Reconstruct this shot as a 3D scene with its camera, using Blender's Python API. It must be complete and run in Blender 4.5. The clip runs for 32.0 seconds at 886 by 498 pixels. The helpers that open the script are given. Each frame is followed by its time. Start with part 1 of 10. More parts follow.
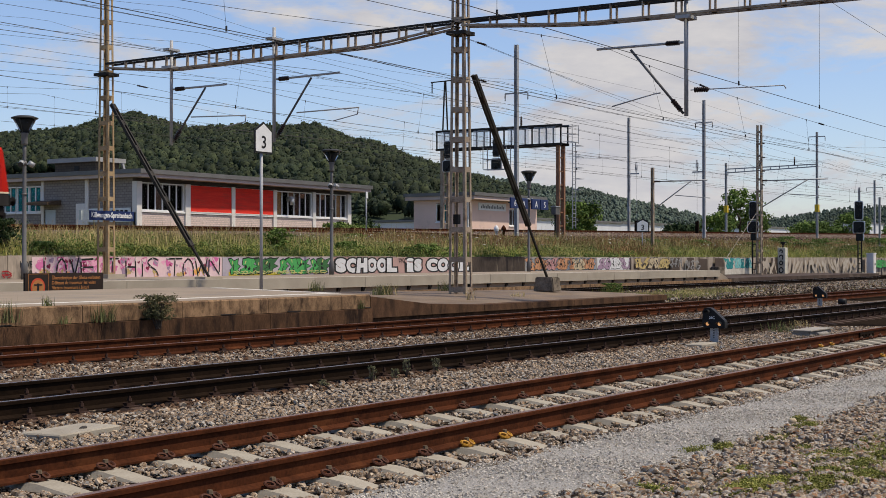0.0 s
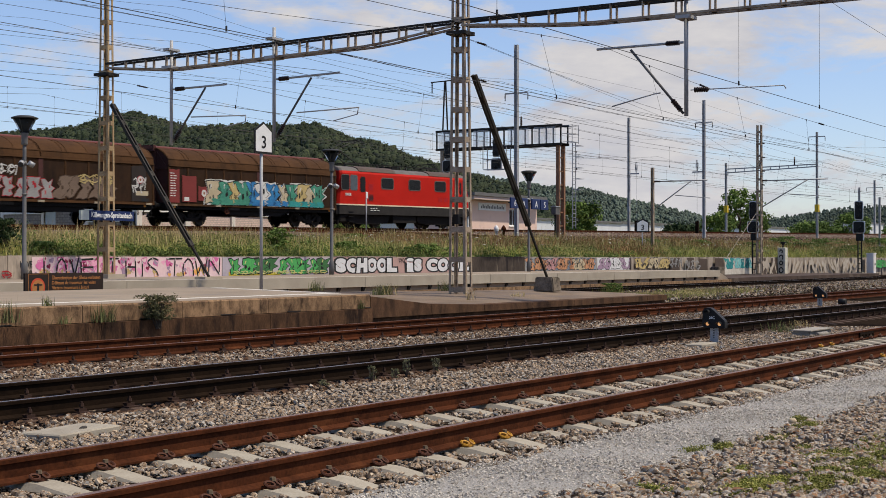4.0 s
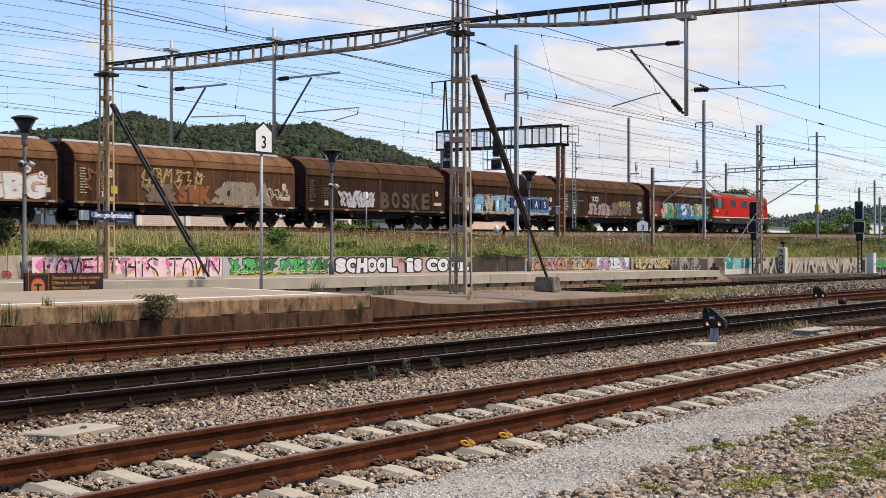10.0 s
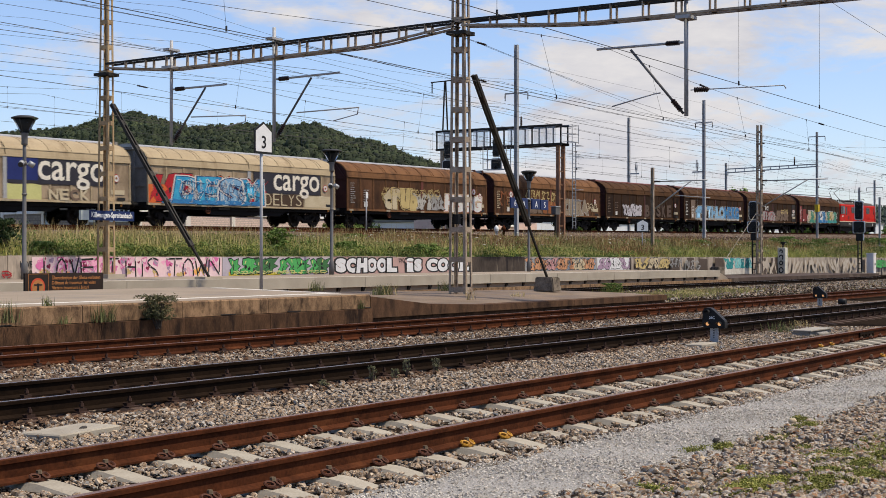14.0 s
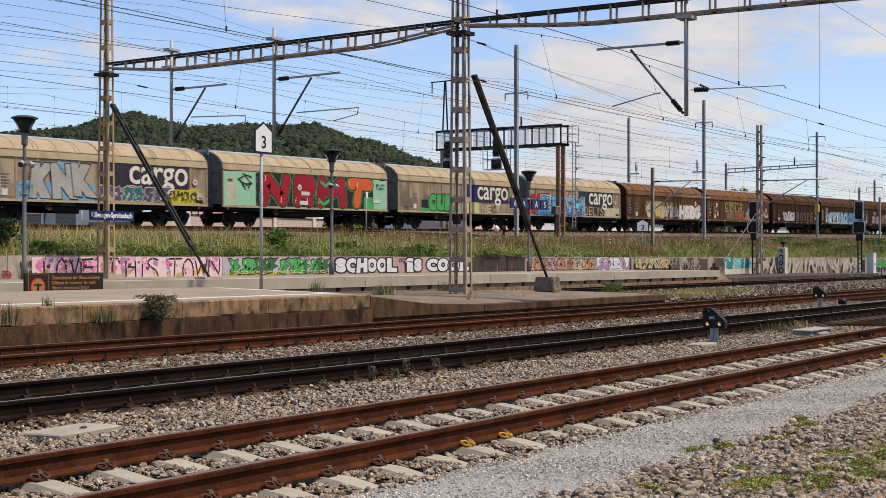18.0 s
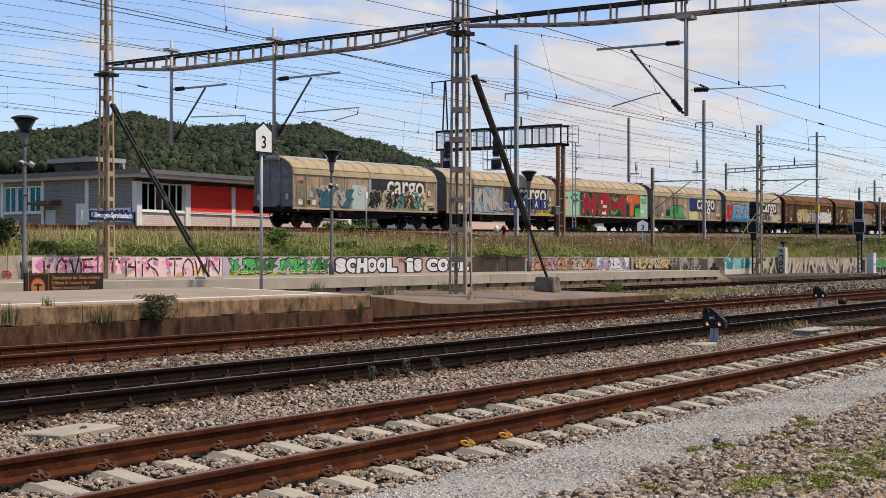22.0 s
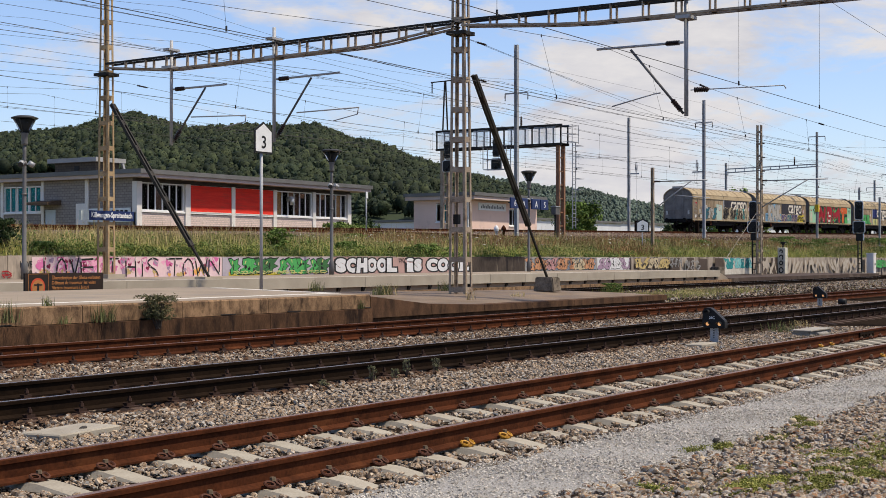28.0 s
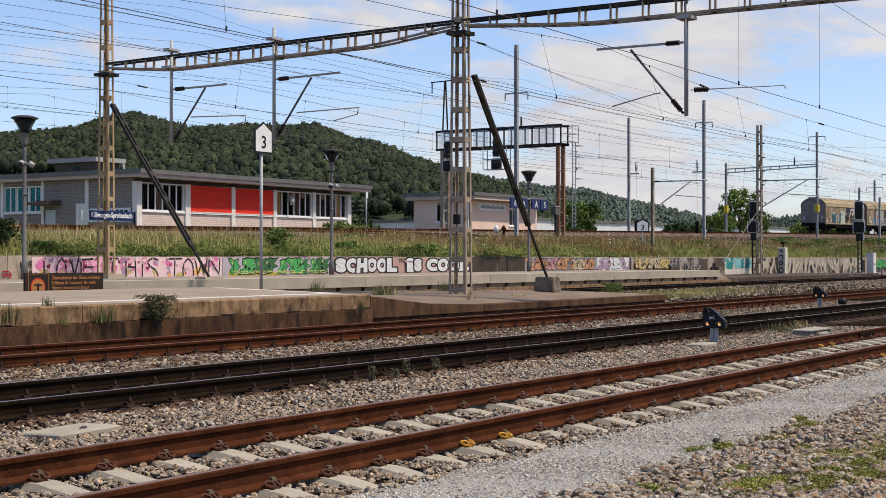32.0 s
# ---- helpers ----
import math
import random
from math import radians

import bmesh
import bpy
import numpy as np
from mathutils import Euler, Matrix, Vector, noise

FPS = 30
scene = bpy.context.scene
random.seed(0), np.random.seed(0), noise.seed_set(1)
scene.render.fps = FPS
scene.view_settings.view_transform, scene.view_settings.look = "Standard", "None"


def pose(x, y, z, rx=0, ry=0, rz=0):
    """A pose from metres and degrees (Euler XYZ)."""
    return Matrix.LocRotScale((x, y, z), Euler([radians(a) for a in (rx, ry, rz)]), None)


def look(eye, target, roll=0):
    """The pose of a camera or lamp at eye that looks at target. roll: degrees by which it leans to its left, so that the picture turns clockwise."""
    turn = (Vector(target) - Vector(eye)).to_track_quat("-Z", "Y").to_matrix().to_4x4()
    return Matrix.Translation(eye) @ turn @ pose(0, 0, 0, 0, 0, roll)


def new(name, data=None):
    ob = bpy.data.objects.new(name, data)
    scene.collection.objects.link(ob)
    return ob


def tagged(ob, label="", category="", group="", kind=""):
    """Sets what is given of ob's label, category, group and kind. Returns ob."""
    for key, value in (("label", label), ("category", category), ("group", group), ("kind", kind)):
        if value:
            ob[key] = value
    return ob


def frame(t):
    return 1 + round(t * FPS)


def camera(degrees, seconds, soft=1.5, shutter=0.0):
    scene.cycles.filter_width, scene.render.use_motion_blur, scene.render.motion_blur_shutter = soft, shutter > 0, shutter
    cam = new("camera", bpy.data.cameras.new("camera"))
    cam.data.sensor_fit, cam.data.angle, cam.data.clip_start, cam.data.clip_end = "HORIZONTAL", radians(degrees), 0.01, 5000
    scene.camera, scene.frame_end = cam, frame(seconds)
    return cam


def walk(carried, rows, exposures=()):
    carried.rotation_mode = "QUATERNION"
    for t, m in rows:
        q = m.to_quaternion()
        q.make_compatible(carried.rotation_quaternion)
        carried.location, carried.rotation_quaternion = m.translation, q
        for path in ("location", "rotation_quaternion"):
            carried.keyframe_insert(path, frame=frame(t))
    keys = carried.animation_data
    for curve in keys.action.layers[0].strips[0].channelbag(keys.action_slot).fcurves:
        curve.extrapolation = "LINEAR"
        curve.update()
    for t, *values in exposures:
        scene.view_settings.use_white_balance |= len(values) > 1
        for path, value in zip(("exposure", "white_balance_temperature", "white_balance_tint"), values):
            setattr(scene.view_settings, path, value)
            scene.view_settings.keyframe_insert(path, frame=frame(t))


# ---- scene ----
# world: x along the tracks, y away from the camera across them, z = 0 at the rail heads of the low tracks
cam = camera(34.82, 32.0, soft=0.5, shutter=0.3)
EYE = (0.0, 0.0, 1.31)
TURN = math.atan(1586 / 2500)
AIM = look(EYE, (100 * math.cos(TURN), 100 * math.sin(TURN), 1.31 + 0.68))
walk(cam, [(0.0, AIM), (32.0, AIM)], [(0.0, -0.24), (3.4, -0.21), (6.5, -0.03), (9.0, 0.05), (10.0, 0.22), (11.0, 0.15), (12.0, 0.02), (13.0, 0.0), (32.0, 0.0)])

# ---------------------------------------------------------------- light
SUN_TO = Vector((0.19, -0.43, 0.88)).normalized()
world = bpy.data.worlds.new("sky")
scene.world = world
world.use_nodes = True
wn, wl = world.node_tree.nodes, world.node_tree.links
wn.clear()
w_out = wn.new("ShaderNodeOutputWorld")
w_bg = wn.new("ShaderNodeBackground")
w_sky = wn.new("ShaderNodeTexSky")
w_sky.sky_type = "NISHITA"
w_sky.sun_disc = False
w_sky.sun_elevation = math.asin(SUN_TO.z)
w_sky.sun_rotation = math.atan2(SUN_TO.x, SUN_TO.y)
w_sky.air_density, w_sky.dust_density, w_sky.ozone_density = 1.0, 0.6, 3.0
w_bg.inputs["Strength"].default_value = 0.12
# soft clouds: a layer in the sky's own direction space
w_tc = wn.new("ShaderNodeTexCoord")
w_map = wn.new("ShaderNodeMapping")
w_map.inputs["Location"].default_value = (0.13, 0.4, 0.2)
w_map.inputs["Scale"].default_value = (1.0, 1.0, 3.2)
w_n = wn.new("ShaderNodeTexNoise")
w_n.inputs["Scale"].default_value = 6.5
w_n.inputs["Detail"].default_value = 12.0
w_n.inputs["Roughness"].default_value = 0.64
w_n.inputs["Distortion"].default_value = 0.25
w_r = wn.new("ShaderNodeValToRGB")
w_r.color_ramp.elements[0].position = 0.575
w_r.color_ramp.elements[1].position = 0.71
w_mix = wn.new("ShaderNodeMix")
w_mix.data_type = "RGBA"
# the cloud itself: bright heads and greyer hollows
w_n2 = wn.new("ShaderNodeTexNoise")
w_n2.inputs["Scale"].default_value = 13.0
w_n2.inputs["Detail"].default_value = 10.0
w_n2.inputs["Roughness"].default_value = 0.62
wl.new(w_map.outputs["Vector"], w_n2.inputs["Vector"])
w_r2 = wn.new("ShaderNodeValToRGB")
w_r2.color_ramp.elements[0].position, w_r2.color_ramp.elements[1].position = 0.36, 0.64
w_r2.color_ramp.elements[0].color, w_r2.color_ramp.elements[1].color = (5.0, 5.0, 5.5, 1), (6.4, 6.2, 6.25, 1)
wl.new(w_n2.outputs["Fac"], w_r2.inputs["Fac"])
wl.new(w_r2.outputs["Color"], w_mix.inputs["B"])
wl.new(w_tc.outputs["Generated"], w_map.inputs["Vector"])
wl.new(w_map.outputs["Vector"], w_n.inputs["Vector"])
# the cover thickens towards one side of the sky
w_dot = wn.new("ShaderNodeVectorMath")
w_dot.operation = "DOT_PRODUCT"
w_dot.inputs[1].default_value = (0.5355 * 0.215 + 0.8445 * 0.1, -0.8445 * 0.215 + 0.5355 * 0.1, 0.0)
wl.new(w_tc.outputs["Generated"], w_dot.inputs[0])
w_sum = wn.new("ShaderNodeMath")
wl.new(w_n.outputs["Fac"], w_sum.inputs[0])
wl.new(w_dot.outputs["Value"], w_sum.inputs[1])
wl.new(w_sum.outputs[0], w_r.inputs["Fac"])
# the clouds lie low over the land and leave the zenith clear
w_sep = wn.new("ShaderNodeSeparateXYZ")
wl.new(w_tc.outputs["Generated"], w_sep.inputs["Vector"])
w_low = wn.new("ShaderNodeMapRange")
w_low.inputs["From Min"].default_value, w_low.inputs["From Max"].default_value = 0.25, 0.6
w_low.inputs["To Min"].default_value, w_low.inputs["To Max"].default_value = 1.0, 0.12
wl.new(w_sep.outputs["Z"], w_low.inputs["Value"])
w_cov = wn.new("ShaderNodeMath")
w_cov.operation = "MULTIPLY"
wl.new(w_r.outputs["Color"], w_cov.inputs[0])
wl.new(w_low.outputs["Result"], w_cov.inputs[1])
wl.new(w_cov.outputs[0], w_mix.inputs["Factor"])
w_tint = wn.new("ShaderNodeMix")
w_tint.data_type, w_tint.blend_type = "RGBA", "MULTIPLY"
w_tint.inputs["Factor"].default_value = 1.0
w_tint.inputs["B"].default_value = (1.30, 1.27, 1.42, 1)
wl.new(w_sky.outputs["Color"], w_tint.inputs["A"])
wl.new(w_tint.outputs["Result"], w_mix.inputs["A"])
wl.new(w_mix.outputs["Result"], w_bg.inputs["Color"])
wl.new(w_bg.outputs["Background"], w_out.inputs["Surface"])

sun = new("sun", bpy.data.lights.new("sun", "SUN"))
sun.data.energy = 5.0
sun.data.angle = radians(2)
sun.data.color = (1.0, 0.90, 0.74)
sun.matrix_world = look(SUN_TO * 50, (0, 0, 0))
scene.view_settings.exposure = 0.0


# ---------------------------------------------------------------- materials
def mat(name, base, base2=None, rough=0.8, metal=0.0, scale=8.0, fine=60.0, bump=0.15, island=0.0, spec=0.2, stain=None, stain_at=0.6, stain_scale=1.3, glow=None, world_space=True, squash=(1, 1, 1)):
    """A surface with broad and fine variation, optional stains and optional change from piece to piece."""
    m = bpy.data.materials.new(name)
    m.use_nodes = True
    n, l = m.node_tree.nodes, m.node_tree.links
    b = n["Principled BSDF"]
    base2 = base2 or tuple(c * 0.72 for c in base)
    tc = n.new("ShaderNodeTexCoord")
    mp = n.new("ShaderNodeMapping")
    mp.inputs["Scale"].default_value = squash
    l.new(tc.outputs["Object"], mp.inputs["Vector"])
    n1, n2 = n.new("ShaderNodeTexNoise"), n.new("ShaderNodeTexNoise")
    n1.inputs["Scale"].default_value, n1.inputs["Detail"].default_value = scale, 5
    n2.inputs["Scale"].default_value, n2.inputs["Detail"].default_value = fine, 3
    l.new(mp.outputs["Vector"], n1.inputs["Vector"])
    l.new(mp.outputs["Vector"], n2.inputs["Vector"])
    add = n.new("ShaderNodeMath")
    add.operation = "MULTIPLY_ADD"
    add.inputs[1].default_value = 0.45
    l.new(n2.outputs["Fac"], add.inputs[0])
    sub = n.new("ShaderNodeMath")
    sub.operation = "MULTIPLY"
    sub.inputs[1].default_value = 0.62
    l.new(n1.outputs["Fac"], sub.inputs[0])
    l.new(sub.outputs[0], add.inputs[2])
    ramp = n.new("ShaderNodeValToRGB")
    ramp.color_ramp.elements[0].position, ramp.color_ramp.elements[1].position = 0.36, 0.68
    ramp.color_ramp.elements[0].color, ramp.color_ramp.elements[1].color = (*base2, 1), (*base, 1)
    l.new(add.outputs[0], ramp.inputs["Fac"])
    col = ramp.outputs["Color"]
    if island:
        gi = n.new("ShaderNodeNewGeometry")
        oi = n.new("ShaderNodeObjectInfo")
        sm = n.new("ShaderNodeMath")
        l.new(gi.outputs["Random Per Island"], sm.inputs[0])
        l.new(oi.outputs["Random"], sm.inputs[1])
        fr = n.new("ShaderNodeMath")
        fr.operation = "FRACT"
        l.new(sm.outputs[0], fr.inputs[0])
        mr = n.new("ShaderNodeMapRange")
        mr.inputs["To Min"].default_value, mr.inputs["To Max"].default_value = 1 - island, 1 + island
        l.new(fr.outputs[0], mr.inputs["Value"])
        mx = n.new("ShaderNodeMix")
        mx.data_type, mx.blend_type = "RGBA", "MULTIPLY"
        mx.inputs["Factor"].default_value = 1
        l.new(col, mx.inputs["A"])
        l.new(mr.outputs["Result"], mx.inputs["B"])
        col = mx.outputs["Result"]
    if stain:
        n3 = n.new("ShaderNodeTexNoise")
        n3.inputs["Scale"].default_value, n3.inputs["Detail"].default_value, n3.inputs["Roughness"].default_value = stain_scale, 7, 0.65
        l.new(mp.outputs["Vector"], n3.inputs["Vector"])
        r3 = n.new("ShaderNodeValToRGB")
        r3.color_ramp.elements[0].position, r3.color_ramp.elements[1].position = stain_at - 0.08, stain_at + 0.1
        l.new(n3.outputs["Fac"], r3.inputs["Fac"])
        mx = n.new("ShaderNodeMix")
        mx.data_type = "RGBA"
        mx.inputs["B"].default_value = (*stain, 1)
        l.new(r3.outputs["Color"], mx.inputs["Factor"])
        l.new(col, mx.inputs["A"])
        col = mx.outputs["Result"]
    l.new(col, b.inputs["Base Color"])
    b.inputs["Roughness"].default_value = rough
    b.inputs["Metallic"].default_value = metal
    b.inputs["Specular IOR Level"].default_value = spec
    if bump:
        bp = n.new("ShaderNodeBump")
        bp.inputs["Strength"].default_value, bp.inputs["Distance"].default_value = bump, 0.02
        l.new(add.outputs[0], bp.inputs["Height"])
        l.new(bp.outputs["Normal"], b.inputs["Normal"])
    if glow:
        b.inputs["Emission Color"].default_value = (*glow[:3], 1)
        b.inputs["Emission Strength"].default_value = glow[3]
    return m


RUST = mat("rusty_rail_steel", (0.082, 0.026, 0.011), (0.028, 0.0105, 0.0055), 0.85, 0.0, 3, 40, 0.2, 0, 0.03, (0.105, 0.037, 0.015), 0.64, 2.5)
RUST_DARK = mat("dark_rail_steel", (0.017, 0.0098, 0.0056), (0.0065, 0.0038, 0.0024), 0.8, 0.0, 3, 40, 0.15, 0, 0.04)
RAIL_TOP = mat("rail_head_steel", (0.26, 0.22, 0.20), (0.17, 0.13, 0.11), 0.42, 0.7, 2, 30, 0.03)
RUST_TOP = mat("dull_rusty_rail_head", (0.24, 0.15, 0.115), (0.13, 0.075, 0.05), 0.5, 0.35, 2, 30, 0.05, 0, 0.15)
CONCRETE = mat("sleeper_concrete", (0.36, 0.32, 0.25), (0.25, 0.215, 0.165), 0.9, 0, 4, 50, 0.2, 0.1)
# shade in the gaps between stones is put into this near-black bed
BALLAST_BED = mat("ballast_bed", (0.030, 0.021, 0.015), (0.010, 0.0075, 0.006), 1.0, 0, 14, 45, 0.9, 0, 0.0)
PLATFORM = mat("platform_asphalt", (0.305, 0.243, 0.174), (0.210, 0.163, 0.115), 0.92, 0, 0.8, 80, 0.12, 0, 0.3, (0.2, 0.17, 0.14), 0.62, 0.5)
EDGE = mat("platform_edge_concrete", (0.30, 0.186, 0.100), (0.125, 0.074, 0.041), 0.92, 0, 6.0, 60, 0.6, 0.14, 0.15, (0.05, 0.030, 0.018), 0.55, 4.5, None, True, (1, 1, 0.55))
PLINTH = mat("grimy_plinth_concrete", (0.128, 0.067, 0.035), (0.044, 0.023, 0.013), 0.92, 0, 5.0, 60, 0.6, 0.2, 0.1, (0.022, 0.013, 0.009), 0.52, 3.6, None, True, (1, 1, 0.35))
PALE = mat("pale_concrete", (0.40, 0.345, 0.265), (0.30, 0.255, 0.195), 0.9, 0, 1.2, 60, 0.12, 0.05)
WALLC = mat("retaining_wall_concrete", (0.40, 0.335, 0.265), (0.23, 0.185, 0.145), 0.92, 0, 1.5, 30, 0.2, 0.06, 0.3, (0.10, 0.078, 0.06), 0.57, 1.2, None, True, (1.0, 1.0, 0.22))
SOIL = mat("grassy_soil", (0.16, 0.15, 0.065), (0.09, 0.085, 0.04), 0.95, 0, 0.6, 12, 0.5)
STEEL = mat("galvanised_steel", (0.40, 0.40, 0.40), (0.30, 0.30, 0.30), 0.55, 0.15, 3, 40, 0.05)
OLD_STEEL = mat("weathered_lattice_steel", (0.432, 0.351, 0.258), (0.240, 0.175, 0.123), 0.7, 0.3, 2, 30, 0.15, 0, 0.3, (0.14, 0.075, 0.04), 0.6, 2.2)
OCHRE_STEEL = mat("ochre_weathered_steel", (0.46, 0.335, 0.185), (0.27, 0.18, 0.10), 0.75, 0.15, 2, 30, 0.15, 0, 0.2, (0.17, 0.085, 0.04), 0.62, 2.2)
DARK_STEEL = mat("dark_painted_steel", (0.030, 0.028, 0.025), (0.018, 0.017, 0.015), 0.6, 0.2, 3, 40, 0.08)
BLACK = mat("black_paint", (0.012, 0.012, 0.012), (0.02, 0.02, 0.02), 0.5, 0, 5, 50, 0.04)
WHITE = mat("white_paint", (0.75, 0.75, 0.73), (0.62, 0.62, 0.6), 0.5, 0, 3, 50, 0.03)


# ---------------------------------------------------------------- mesh helpers
def box(bm, x0, x1, y0, y1, z0, z1):
    v = [bm.verts.new(c) for c in ((x0, y0, z0), (x1, y0, z0), (x1, y1, z0), (x0, y1, z0), (x0, y0, z1), (x1, y0, z1), (x1, y1, z1), (x0, y1, z1))]
    for q in ((0, 3, 2, 1), (4, 5, 6, 7), (0, 1, 5, 4), (1, 2, 6, 5), (2, 3, 7, 6), (3, 0, 4, 7)):
        bm.faces.new([v[i] for i in q])
    return v


def bar(bm, p, q, w, h=None, up=(0, 0, 1)):
    """A square bar from p to q, w across and h high."""
    p, q = Vector(p), Vector(q)
    d = (q - p).normalized()
    u = Vector(up)
    if abs(d.dot(u)) > 0.95:
        u = Vector((1, 0, 0))
    s = d.cross(u).normalized() * (w / 2)
    t = s.cross(d).normalized() * ((h or w) / 2)
    v = [bm.verts.new(c) for c in (p - s - t, p + s - t, p + s + t, p - s + t, q - s - t, q + s - t, q + s + t, q - s + t)]
    for f in ((3, 2, 1, 0), (4, 5, 6, 7), (0, 1, 5, 4), (1, 2, 6, 5), (2, 3, 7, 6), (3, 0, 4, 7)):
        bm.faces.new([v[i] for i in f])


def tube(bm, p, q, r, r2=None, n=8, caps=True):
    p, q = Vector(p), Vector(q)
    d = (q - p).normalized()
    u = Vector((0, 0, 1)) if abs(d.z) < 0.9 else Vector((1, 0, 0))
    s = d.cross(u).normalized()
    t = d.cross(s)
    r2 = r if r2 is None else r2
    a = [bm.verts.new(p + (s * math.cos(i * 2 * math.pi / n) + t * math.sin(i * 2 * math.pi / n)) * r) for i in range(n)]
    b = [bm.verts.new(q + (s * math.cos(i * 2 * math.pi / n) + t * math.sin(i * 2 * math.pi / n)) * r2) for i in range(n)]
    for i in range(n):
        f = bm.faces.new((a[i], a[(i + 1) % n], b[(i + 1) % n], b[i]))
        f.smooth = n > 6
    if caps:
        bm.faces.new(a[::-1])
        bm.faces.new(b)


def sweep(bm, outline, x0, x1, closed=True):
    """An outline of (y, z), counter-clockwise seen from +x, drawn out along x."""
    a = [bm.verts.new((x0, y, z)) for y, z in outline]
    b = [bm.verts.new((x1, y, z)) for y, z in outline]
    n = len(outline)
    for i in range(n if closed else n - 1):
        j = (i + 1) % n
        bm.faces.new((a[i], a[j], b[j], b[i]))
    if closed:
        bm.faces.new(a[::-1])
        bm.faces.new(b)


def lathe(bm, outline, n=16, at=(0, 0, 0), axis="z"):
    """An outline of (radius, height) turned about an axis."""
    rings = []
    for r, h in outline:
        ring = []
        for i in range(n):
            c, s = math.cos(i * 2 * math.pi / n) * r, math.sin(i * 2 * math.pi / n) * r
            p = (c, s, h) if axis == "z" else (c, h, s) if axis == "y" else (h, c, s)
            ring.append(bm.verts.new((p[0] + at[0], p[1] + at[1], p[2] + at[2])))
        rings.append(ring)
    for a, b in zip(rings, rings[1:]):
        for i in range(n):
            f = bm.faces.new((a[i], a[(i + 1) % n], b[(i + 1) % n], b[i]))
            f.smooth = True
    bm.faces.new(rings[0][::-1])
    bm.faces.new(rings[-1])


def mesh_of(name, bm, material):
    me = bpy.data.meshes.new(name)
    bmesh.ops.recalc_face_normals(bm, faces=bm.faces[:])
    bm.to_mesh(me)
    bm.free()
    for m in material if isinstance(material, (list, tuple)) else [material]:
        me.materials.append(m)
    return me


def part(name, bm, material, parent=None, label=""):
    ob = new(name, mesh_of(name, bm, material) if isinstance(bm, bmesh.types.BMesh) else bm)
    ob.parent = parent
    return tagged(ob, label)


def boxes(*bs):
    bm = bmesh.new()
    for b in bs:
        box(bm, *b)
    return bm


def raw_mesh(name, verts, faces, material, smooth=False):
    """A mesh from arrays: verts n x 3, faces n x 3 or n x 4."""
    me = bpy.data.meshes.new(name)
    verts, faces = np.asarray(verts, dtype=np.float32), np.asarray(faces, dtype=np.int32)
    k = faces.shape[1]
    me.vertices.add(len(verts))
    me.vertices.foreach_set("co", verts.ravel())
    me.loops.add(faces.size)
    me.loops.foreach_set("vertex_index", faces.ravel())
    me.polygons.add(len(faces))
    me.polygons.foreach_set("loop_start", np.arange(0, faces.size, k, dtype=np.int32))
    me.update(calc_edges=True)
    if smooth:
        me.shade_smooth()
    else:
        me.shade_flat()
    me.materials.append(material)
    return me


def thing(name, at, label, category, group="", turn=0):
    ob = new(name)
    ob.matrix_basis = pose(*at, 0, 0, turn)
    return tagged(ob, label, category, group)


def setting(name, bm, material, label="", parent=None):
    ob = part(name, bm, material, parent)
    return tagged(ob, label, "", "", "structure")


# ---------------------------------------------------------------- ground
GROUND_Z = -0.22


def ramp_z(x):
    """Height of the rail heads of the raised line."""
    return 3.1 + 0.01165 * (x - 61.0)


def ground_height(x, y):
    if y < 36.6:
        return GROUND_Z
    if y < 37.0:
        return 1.36
    top = ramp_z(min(max(x, -60), 330)) - 0.5
    if y < 47.0:
        f = (y - 37.0) / 10.0
        return 1.36 + (top - 0.25 - 1.36) * f
    if y < 49:
        return top - 0.25 + 0.25 * (y - 47) / 2
    if y < 57:
        return top
    if y < 60:
        return top - 0.5 * (y - 57) / 3
    return top - 0.5


bm = bmesh.new()
xs = [-3000, -800, -200, -60, -20, 0, 10, 20, 30, 40, 50, 60, 70, 80, 90, 100, 110, 120, 130, 140, 150, 170, 190, 220, 260, 330, 500, 900, 3000]
ys = [-3000, -500, -60, -10, 0, 4, 8, 12, 16, 20, 28, 36.55, 36.65, 37, 38.5, 40, 42, 44, 46, 47, 49, 53, 57, 60, 70, 100, 200, 600, 3000]
grid = [[bm.verts.new((x, y, ground_height(x, y))) for y in ys] for x in xs]
for i in range(len(xs) - 1):
    for j in range(len(ys) - 1):
        bm.faces.new((grid[i][j], grid[i + 1][j], grid[i + 1][j + 1], grid[i][j + 1]))
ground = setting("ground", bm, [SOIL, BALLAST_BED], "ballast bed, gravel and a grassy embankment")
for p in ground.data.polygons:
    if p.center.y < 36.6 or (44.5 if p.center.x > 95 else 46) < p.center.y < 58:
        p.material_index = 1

# ---------------------------------------------------------------- tracks
RAIL = [(-0.06, -0.17), (0.06, -0.17), (0.06, -0.155), (0.012, -0.13), (0.012, -0.045), (0.034, -0.035), (0.036, -0.008), (0.028, 0.0), (-0.028, 0.0), (-0.036, -0.008), (-0.034, -0.035), (-0.012, -0.045), (-0.012, -0.13), (-0.06, -0.155)]


